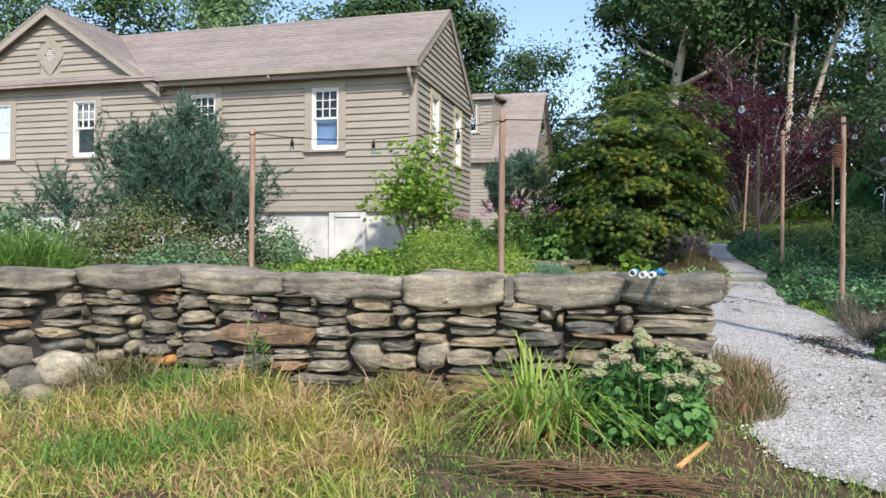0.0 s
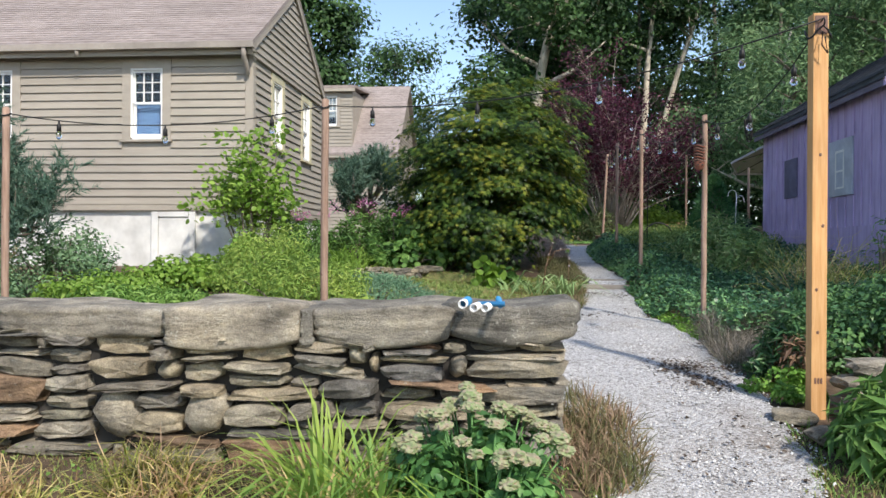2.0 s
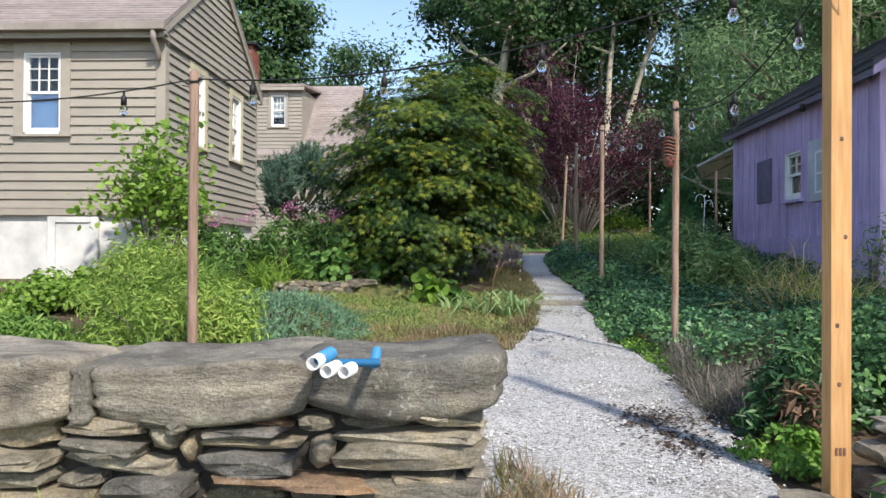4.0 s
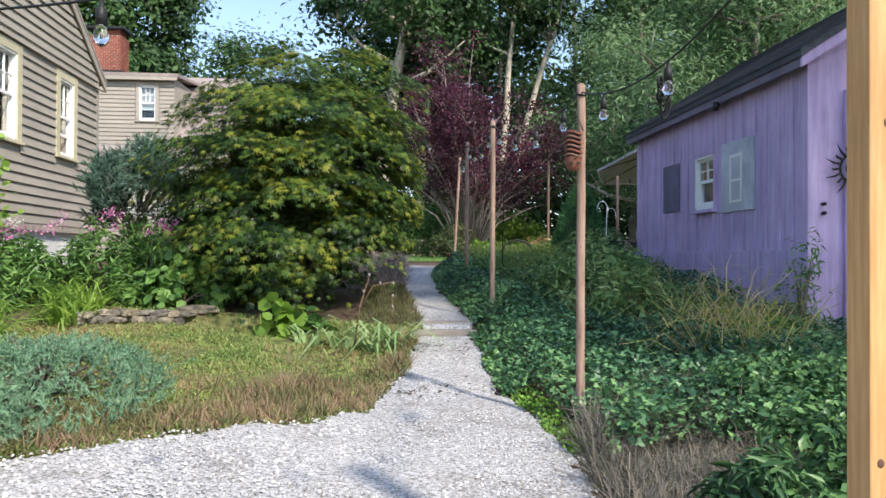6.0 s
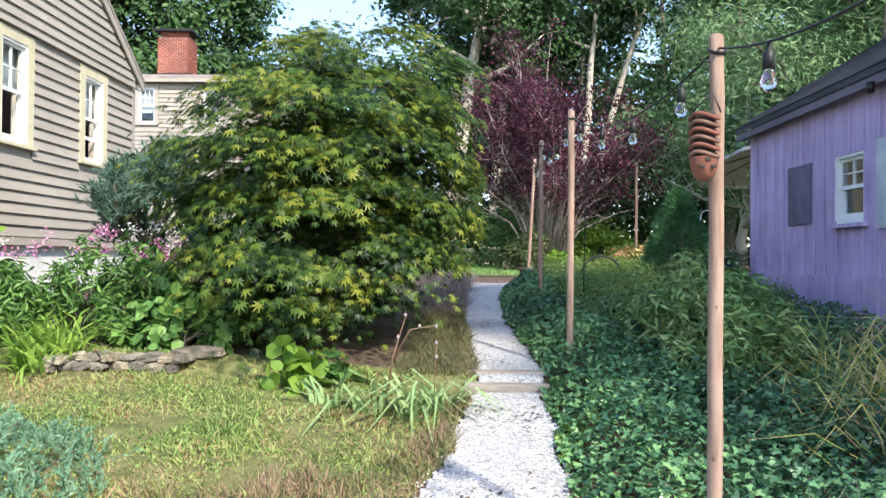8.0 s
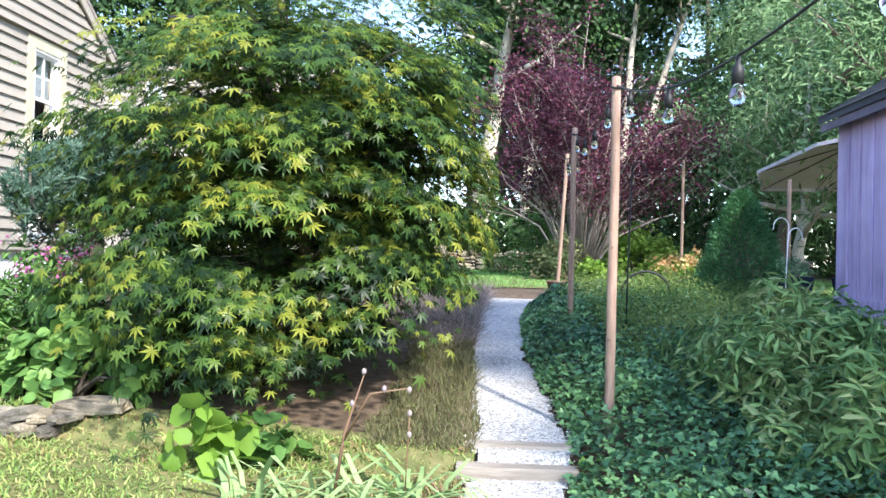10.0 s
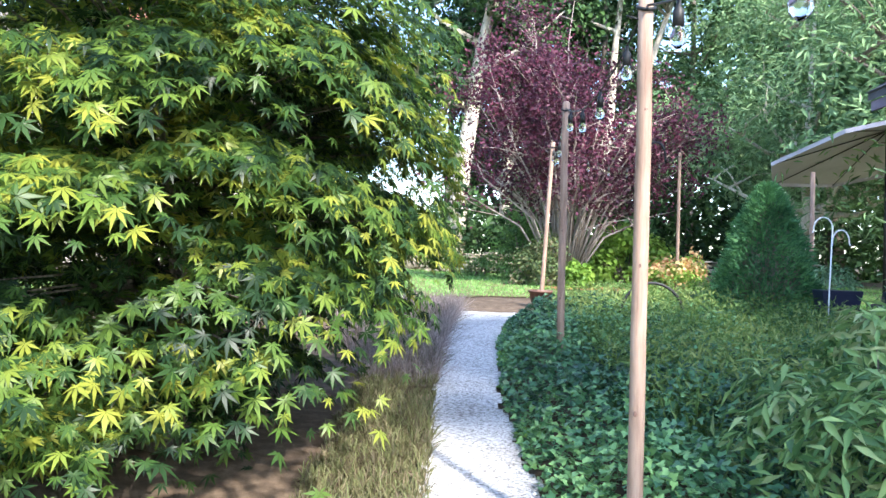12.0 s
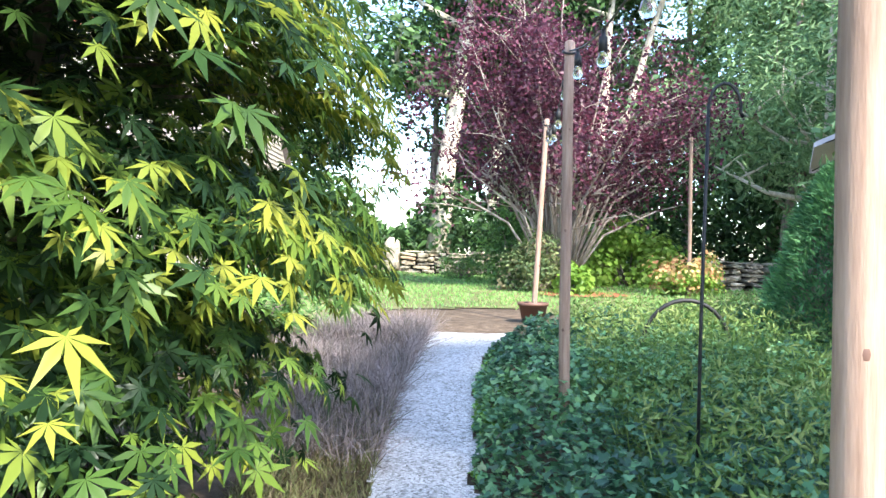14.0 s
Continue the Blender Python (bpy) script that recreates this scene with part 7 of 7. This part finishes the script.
def slab_mesh(seed, material, sharp=1.0):
    """A unit split slab: an uneven outline seen from the front, with a chipped front edge and a skewed back."""
    g = np.random.default_rng(seed + 500)
    n = 10
    front = []
    for k in range(n):
        t = 2 * math.pi * (k + g.uniform(-0.25, 0.25)) / n
        cx, cz = math.cos(t), math.sin(t)
        m = (abs(cx) ** 4.5 + abs(cz) ** 4.5) ** (1 / 4.5)
        r = g.uniform(0.86, 1.04)
        front.append((0.5 * cx / m * r, 0.5 * cz / m * g.uniform(0.82, 1.04)))
    bm = bmesh.new()
    rings = []
    for y, sc, jit in ((-0.5, 0.84, 0.03), (-0.43, 0.97, 0.015), (-0.1, 1.0, 0.03), (0.5, 0.95, 0.03)):
        rings.append([bm.verts.new((u * sc + g.normal(0, jit), y + (g.normal(0, 0.035) if y < -0.3 else 0), w * sc + g.normal(0, jit * 0.8))) for u, w in front])
    for a, b in zip(rings, rings[1:]):
        for k in range(n):
            bm.faces.new((a[k], a[(k + 1) % n], b[(k + 1) % n], b[k]))
    mid = bm.verts.new((g.normal(0, 0.08), -0.53 + g.normal(0, 0.02), g.normal(0, 0.08)))
    for k in range(n):
        bm.faces.new((rings[0][(k + 1) % n], rings[0][k], mid))
    bm.faces.new(rings[-1][::-1])
    bmesh.ops.recalc_face_normals(bm, faces=bm.faces)
    me = bpy.data.meshes.new("stone")
    bm.to_mesh(me)
    bm.free()
    me.materials.append(material)
    return me


STONES = [slab_mesh(i, M_STONE) for i in range(16)]
STONES_BROWN = [slab_mesh(40 + i, M_STONE_BROWN) for i in range(6)]
ROUND_STONES = [stone_mesh(50 + i, 2, M_STONE, 2.8, 0.26) for i in range(5)]


def lay(me, parent, x, y, z, w, d, h, tilt=0.0, turn=0.0, name="stone"):
    ob = new(name, me)
    ob.parent = parent
    ob.matrix_local = Matrix.Translation((x, y, z)) @ Matrix.Rotation(turn, 4, "Z") @ Matrix.Rotation(tilt, 4, "Y") @ Matrix.Diagonal((w, d, h, 1))
    return ob


def pack(parent, x0, x1, z_low, z_high, front, depth, cell, widths, heights, seed, reserved=(), limit=300, boulders=None):
    """Fills a wall face with stones of mixed sizes, lowest first, each in a free place."""
    g = np.random.default_rng(seed)
    nx, nz = int((x1 - x0) / cell), int((max(z_high(x) for x in np.linspace(x0, x1, 20)) - z_low) / cell) + 1
    used = np.zeros((nz, nx), bool)
    for j in range(nx):
        top = int((z_high(x0 + j * cell) - z_low) / cell)
        used[top:, j] = True
    count = 0
    for (rx, rz, rw, rh, me) in reserved:
        j, i = int((rx - x0) / cell), int((rz - z_low) / cell)
        used[max(0, i):i + int(rh / cell), j:j + int(rw / cell)] = True
        lay(me, parent, rx + rw / 2, front(rx + rw / 2) + depth * 0.5 - 0.06, rz + rh / 2, rw * 1.02, depth, rh * 1.03, g.normal(0, 0.04))
    for i in range(nz):
        j = 0
        while j < nx:
            if used[i, j]:
                j += 1
                continue
            run = 1
            while j + run < nx and not used[i, j + run]:
                run += 1
            big = boulders and x0 + j * cell < boulders and i * cell < 0.45
            h = int(round(g.uniform(*(heights if not big else (0.13, 0.22))) / cell))
            w = int(round(g.uniform(*widths) * (0.7 + 4.0 * h * cell if not big else 0.75) / cell))
            w = max(2, min(w, run if run - w > 4 else run))
            w = min(w, run)
            h = max(1, h)
            while h > 1 and (i + h > nz or used[i + 1:i + h, j:j + w].any()):
                h -= 1
            used[i:i + h, j:j + w] = True
            if count < limit and w * cell > 0.04:
                x, z = x0 + (j + w / 2) * cell, z_low + (i + h / 2) * cell
                me = ROUND_STONES[g.integers(5)] if (big or (h * cell > 0.1 and w < 1.2 * h)) else (STONES_BROWN[g.integers(6)] if g.uniform() < 0.06 else STONES[g.integers(16)])
                lay(me, parent, x, front(x) + depth * 0.5 - 0.03 + g.uniform(-0.055, 0.075), z, w * cell * g.uniform(0.93, 1.03), depth, h * cell * g.uniform(0.84, 1.0), g.normal(0, 0.065), g.normal(0, 0.07))
                count += 1
            j += w
    return count


orange = stone_mesh(70, 2, M_STONE_ORANGE, 2.8, 0.15)
big_brown = slab_mesh(71, M_STONE_BROWN)
pack(stone_wall, WALL_X0, WALL_X1 + 0.02, 0.3, wall_top, wall_front, 0.36, 0.022, (0.27, 0.66), (0.05, 0.165), 4,
     [(-4.5, 0.5, 0.32, 0.125, orange), (-3.7, 0.76, 1.05, 0.2, big_brown), (-1.5, 0.42, 0.7, 0.2, STONES_BROWN[0]), (-1.75, 0.62, 0.27, 0.25, ROUND_STONES[0]), (-2.35, 0.55, 0.3, 0.33, ROUND_STONES[2]), (-0.55, 0.72, 0.55, 0.11, STONES[1]), (-0.02, 0.98, 0.62, 0.12, STONES[2]), (0.0, 0.82, 0.6, 0.12, STONES[4])], 330, -4.7)
for k, (bx, by, bz, bw, bh) in enumerate(((-4.9, 5.42, 0.52, 0.44, 0.32), (-5.12, 5.28, 0.4, 0.36, 0.3), (-4.86, 5.12, 0.3, 0.32, 0.26), (-5.3, 5.1, 0.3, 0.4, 0.3), (-4.62, 5.5, 0.38, 0.34, 0.24))):
    lay(ROUND_STONES[k], stone_wall, bx, by, bz, bw, 0.36, bh, 0.3 * k, 0.1, "boulder")
CAPS = [(-7.4, -6.25, 1.18, 0.2, 0), (-6.2, -5.12, 1.24, 0.17, 0.03), (-5.2, -4.08, 1.25, 0.19, -0.03), (-4.12, -2.96, 1.22, 0.17, 0.05), (-3.0, -1.8, 1.2, 0.19, 0.0), (-1.83, -1.07, 1.16, 0.27, 0.01), (-1.08, -0.96, 1.18, 0.22, 0), (-0.98, -0.13, 1.17, 0.24, 0.0), (-0.17, 0.66, 1.2, 0.235, -0.02)]
def cap_mesh(seed, w, d, h):
    """A thick capstone with a ragged, split front, worn top and layered sides, in metres."""
    bm = bmesh.new()
    bmesh.ops.create_cube(bm, size=1)
    bmesh.ops.subdivide_edges(bm, edges=bm.edges[:], cuts=11, use_grid_fill=True)
    off = Vector((seed * 5.7, seed * 2.3, seed * 0.9))
    for v in bm.verts:
        c = v.co * 2
        k = (abs(c.x) ** 14 + abs(c.y) ** 14 + abs(c.z) ** 10) ** (1 / 12)
        c = c / max(k, 0.4)
        p = Vector((c.x * w / 2, c.y * d / 2, c.z * h / 2))
        side = max(abs(c.x), abs(c.y))
        ragged = 0.06 * noise.noise(Vector((p.x * 3.2, p.y * 3.2, 0)) + off) + 0.03 * noise.noise(Vector((p.x * 8, p.y * 8, 0)) + off)
        strata = 0.022 * noise.noise(Vector((p.x * 1.5, p.y * 1.5, p.z * 26)) + off)
        if side > 0.6:
            p.x += (ragged + strata) * (1 if c.x > 0 else -1) * abs(c.x)
            p.y += (ragged + strata) * (1 if c.y > 0 else -1) * abs(c.y)
        taper = 1 - 0.16 * (0.5 - 0.5 * c.z) * (0.5 + 0.5 * noise.noise(Vector((p.x * 1.3, 0, 3)) + off))
        p.x *= taper
        if p.z < 0:
            p.z *= 1 - 0.5 * abs(c.x) ** 3 * (0.6 + 0.5 * noise.noise(Vector((seed, c.x, 0))))
        p.z += 0.05 * noise.noise(Vector((p.x * 1.6, p.y * 1.2, 8)) + off) + 0.03 * noise.noise(Vector((p.x * 2.0, p.y * 2.0, 2)) + off) + 0.009 * noise.noise(Vector((p.x * 9, p.y * 9, 5)) + off)
        v.co = p
    me = bpy.data.meshes.new("capstone")
    bm.to_mesh(me)
    bm.free()
    me.materials.append(M_CAP)
    me.polygons.foreach_set("use_smooth", [True] * len(me.polygons))
    return me


for i, (a, b, z, t, tilt) in enumerate(CAPS):
    c = 0.5 * (a + b)
    lay(cap_mesh(90 + i, (b - a) * 1.06, 0.74, t * 1.08), stone_wall, c, wall_front(c) + 0.31, z + t / 2, 1, 1, 1, tilt, (wall_front(b) - wall_front(a)) / (b - a) * 0.8, "capstone")

# far garden walls, edging stones
far_wall = empty("far_stone_wall", "low dry-stone wall of pale stones across the lawn", "stone wall", kind="structure")
pack(far_wall, -0.2, 3.6, 2.12, lambda x: 2.85 + 0.05 * math.sin(3 * x), lambda x: 37.0, 0.5, 0.06, (0.3, 0.6), (0.1, 0.2), 8)
# closes the view through the wall; gap shade is its near-black colour
box("rubble_core", -0.15, 3.55, 37.2, 37.5, 2.0, 2.75, M_GAP_SHADE, far_wall)
lay(ROUND_STONES[1], far_wall, -0.45, 37.1, 2.65, 0.55, 0.5, 1.1)
far_wall2 = empty("far_stone_wall", "low grey dry-stone wall beside the yellow shrub", "stone wall", kind="structure")
pack(far_wall2, 6.9, 10.0, 1.98, lambda x: 2.68, lambda x: 30.0 - 0.35 * (x - 7), 0.5, 0.05, (0.22, 0.5), (0.07, 0.16), 9)
# near-black filler again, painted as the shade between stones
box("rubble_core", 7.0, 9.9, 30.1, 30.3, 1.95, 2.6, M_GAP_SHADE, far_wall2)
edging = empty("bed_edging", "low double row of flat stones edging the flower bed", "edging", kind="structure")
g = np.random.default_rng(15)
for i in range(8):
    x = -2.35 + 0.15 * i
    y = 13.56 + 0.02 * i + g.normal(0, 0.03)
    for lv in range(2):
        lay(STONES[(i * 3 + lv) % 16], edging, x + 0.07 * lv, y + 0.03 * lv, gz(x, y) + 0.05 + 0.075 * lv, g.uniform(0.12, 0.24), 0.2, g.uniform(0.06, 0.11), g.normal(0, 0.1), g.normal(0, 0.25))
for x, w in ((-1.15, 0.5),):
    lay(STONES[5], edging, x, 13.95, gz(x, 13.95) + 0.05, w, 0.25, 0.1, 0.03, 0.1)
border = empty("border_stones", "rough grey stones at the gravel's edge by the post", "stones", kind="structure")
for i, (x, y, w, d, h, dz) in enumerate(((2.2, 6.75, 0.3, 0.16, 0.1, 0.04), (2.32, 6.35, 0.34, 0.18, 0.11, 0.05), (2.7, 6.9, 0.34, 0.25, 0.16, 0.08), (2.98, 6.95, 0.36, 0.26, 0.17, 0.08), (2.75, 6.93, 0.38, 0.25, 0.12, 0.22), (3.05, 6.97, 0.36, 0.24, 0.12, 0.23), (2.9, 6.95, 0.5, 0.28, 0.11, 0.34))):
    lay(STONES[i % 14], border, x, y, gz(x, y) + dz, w, d, h, 0.03, 0.2 * (i % 3 - 1))


# clapboards: tapered boards, each cut to its run between openings
def board_mesh():
    V = [(0, 0.0, 0), (0, 0.042, 0), (0, 0.008, 1.04), (0, 0.0, 1.04)]
    V = V + [(1, v, z) for _, v, z in V]
    me = bpy.data.meshes.new("clapboard")
    me.from_pydata(V, [], [(0, 1, 2, 3), (7, 6, 5, 4), (0, 4, 5, 1), (1, 5, 6, 2), (2, 6, 7, 3), (3, 7, 4, 0)])
    me.materials.append(M_CLAP)
    return me


BOARD = board_mesh()


def clad(parent, axis, at, sign, z0, z1, span, openings, step=0.157):
    """Rows of boards over a wall; span(z) gives the ends, openings are (u0, u1, z0, z1)."""
    m = oriented(axis, at, sign)
    z = z0
    while z < z1 - 0.02:
        h = min(step, z1 - z)
        a, b = span(z + h * 0.6)
        cuts = sorted((max(a, o[0]), min(b, o[1])) for o in openings if o[2] < z + h * 0.75 and o[3] > z + h * 0.25 and o[0] < b and o[1] > a)
        u = a
        runs = []
        for c0, c1 in cuts:
            if c0 > u:
                runs.append((u, c0))
            u = max(u, c1)
        if u < b:
            runs.append((u, b))
        for s, e in runs:
            if e - s < 0.03:
                continue
            ob = new("clapboard", BOARD)
            ob.parent = parent
            ob.matrix_local = m @ Matrix.Translation((s, 0.001, z)) @ Matrix.Diagonal((e - s - 0.002, 1, h, 1))
        z += step


fo = [(a - 0.17, b + 0.17, WZ0 - 0.085, WZ1 + 0.17) for a, b in FRONT_WINDOWS]
clad(house, "y", HY, -1, FZ + 0.1, EZ - 0.1, lambda z: (WEST, HX - 0.131), fo)
clad(house, "y", HY, -1, EZ - 0.1, 7.44, lambda z: (max(-17.5, -14.3 - (7.46 - z) / 0.66), min(-11.25, -14.3 + (7.46 - z) / 0.66)), [(-14.62, -13.98, 6.1, 6.75)])
go = [(a - 0.15, b + 0.15, WZ0 - 0.085, WZ1 + 0.15) for a, b in GABLE_WINDOWS]
clad(house, "x", HX, 1, FZ + 0.1, RZ - 0.25, lambda z: (HY + 0.131, HB - 0.131) if z < EZ - 0.1 else (max(HY + 0.02, RY - (RZ - 0.16 - z) / SL), min(HB - 0.02, RY + (RZ - 0.16 - z) / SL)), go)
clad(rear, "y", RYF, -1, 1.9, 5.78, lambda z: (RX0, RX1), [(-9.9, -8.85, 4.3, 5.9)])
clad(rear, "y", RYF + 0.02, -1, 6.3, 8.72, lambda z: (RX0, DX1), [(-8.3, -7.4, 7.15, 8.7), (-10.7, -9.8, 7.15, 8.7)])
clad(rear, "x", RX1, 1, 1.9, 9.4, lambda z: (RYF, RYB) if z < 6.1 else (37.5 - (9.5 - z) / 0.99, 37.5 + (9.5 - z) / 0.99), [])


def courses(parent, axis, a, b, foot, ridge, material, step=0.14):
    """Shingle courses lapped up a roof slope from foot to ridge, each (across, z)."""
    du, dz = ridge[0] - foot[0], ridge[1] - foot[1]
    L = math.hypot(du, dz)
    n = int(L / step)
    nu, nz = -dz / L * (1 if du > 0 else -1), abs(du) / L
    for i in range(n):
        t0, t1 = i * step / L, min(1, (i + 1.05) * step / L)
        p = (foot[0] + du * t0, foot[1] + dz * t0)
        q = (foot[0] + du * t1, foot[1] + dz * t1)
        out = [(p[0] + nu * 0.003, p[1] + nz * 0.003), (p[0] + nu * 0.014, p[1] + nz * 0.014), (q[0] + nu * 0.006, q[1] + nz * 0.006), (q[0] + nu * 0.002, q[1] + nz * 0.002)]
        prism("shingle_course", out, axis, a, b, material, parent)


courses(house, "x", WEST, HX + 0.095, (HY - 0.29, EZ + 0.025), (RY, RZ), M_SHINGLE)
courses(house, "y", HY - 0.225, 17.9, (-11.0, 5.42), (-14.3, 7.63), M_SHINGLE)
courses(shed, "y", SY0 - 0.185, SY1 + 0.125, (SX - 0.2, SE - 0.065), (SRX, SRZ), M_SHINGLE_DARK)
courses(rear, "x", DX1 + 0.19, RX1 + 0.205, (RYF - 0.31, 5.99), (37.5, 9.72), M_SHINGLE, 0.2)

# battens on the shed
k = 0
yb = SY0 + 0.28
while yb < SY1 - 0.1:
    blocks = [(13.9, 14.82, 2.68, 3.66), (14.98, 15.7, 2.76, 3.6), (16.26, 16.94, 2.8, 3.6)]
    cut = [o for o in blocks if o[0] < yb + 0.045 and o[1] > yb]
    spans = [(SB, SE - 0.16)] if not cut else [(SB, cut[0][2]), (cut[0][3], SE - 0.16)]
    for lo, hi in spans:
        box("batten", SX - 0.022, SX - 0.002, yb, yb + 0.045, lo, hi, M_PURPLE, shed, 0.003)
    yb += 0.29 + 0.03 * math.sin(k * 2.3)
    k += 1
box("skirt_board", SX - 0.03, SX - 0.003, SY0 + 0.1, SY1, SB, 2.18, M_PURPLE, shed, 0.003)
for x in (7.3, 7.62, 7.94, 8.3):
    box("batten", x, x + 0.045, SY0 - 0.022, SY0 - 0.002, SB, SE + 0.3, M_PURPLE, shed, 0.003)

# chimney bricks
bk = bpy.data.meshes.new("brick")
bk.from_pydata([(x, y, z) for x in (0, 1) for y in (0, 1) for z in (0, 1)], [], [(0, 1, 3, 2), (4, 6, 7, 5), (0, 4, 5, 1), (2, 3, 7, 6), (0, 2, 6, 4), (1, 5, 7, 3)])
bk.materials.append(M_BRICK)
for r in range(20):
    z = 10.0 + r * 0.075
    for side in range(2):
        width = (CX1 - CX0) if side == 0 else (CY1 - CY0)
        u = -0.1 if r % 2 else 0.0
        while u < width - 0.02:
            a, b = max(0, u), min(width, u + 0.2)
            if b - a > 0.03:
                ob = new("brick", bk)
                ob.parent = chimney
                if side == 0:
                    ob.matrix_local = Matrix.Translation((CX0 + a, CY0, z)) @ Matrix.Diagonal((b - a - 0.012, 0.1, 0.063, 1))
                else:
                    ob.matrix_local = Matrix.Translation((CX1 - 0.1, CY0 + a, z)) @ Matrix.Diagonal((0.1, b - a - 0.012, 0.063, 1))
            u += 0.21
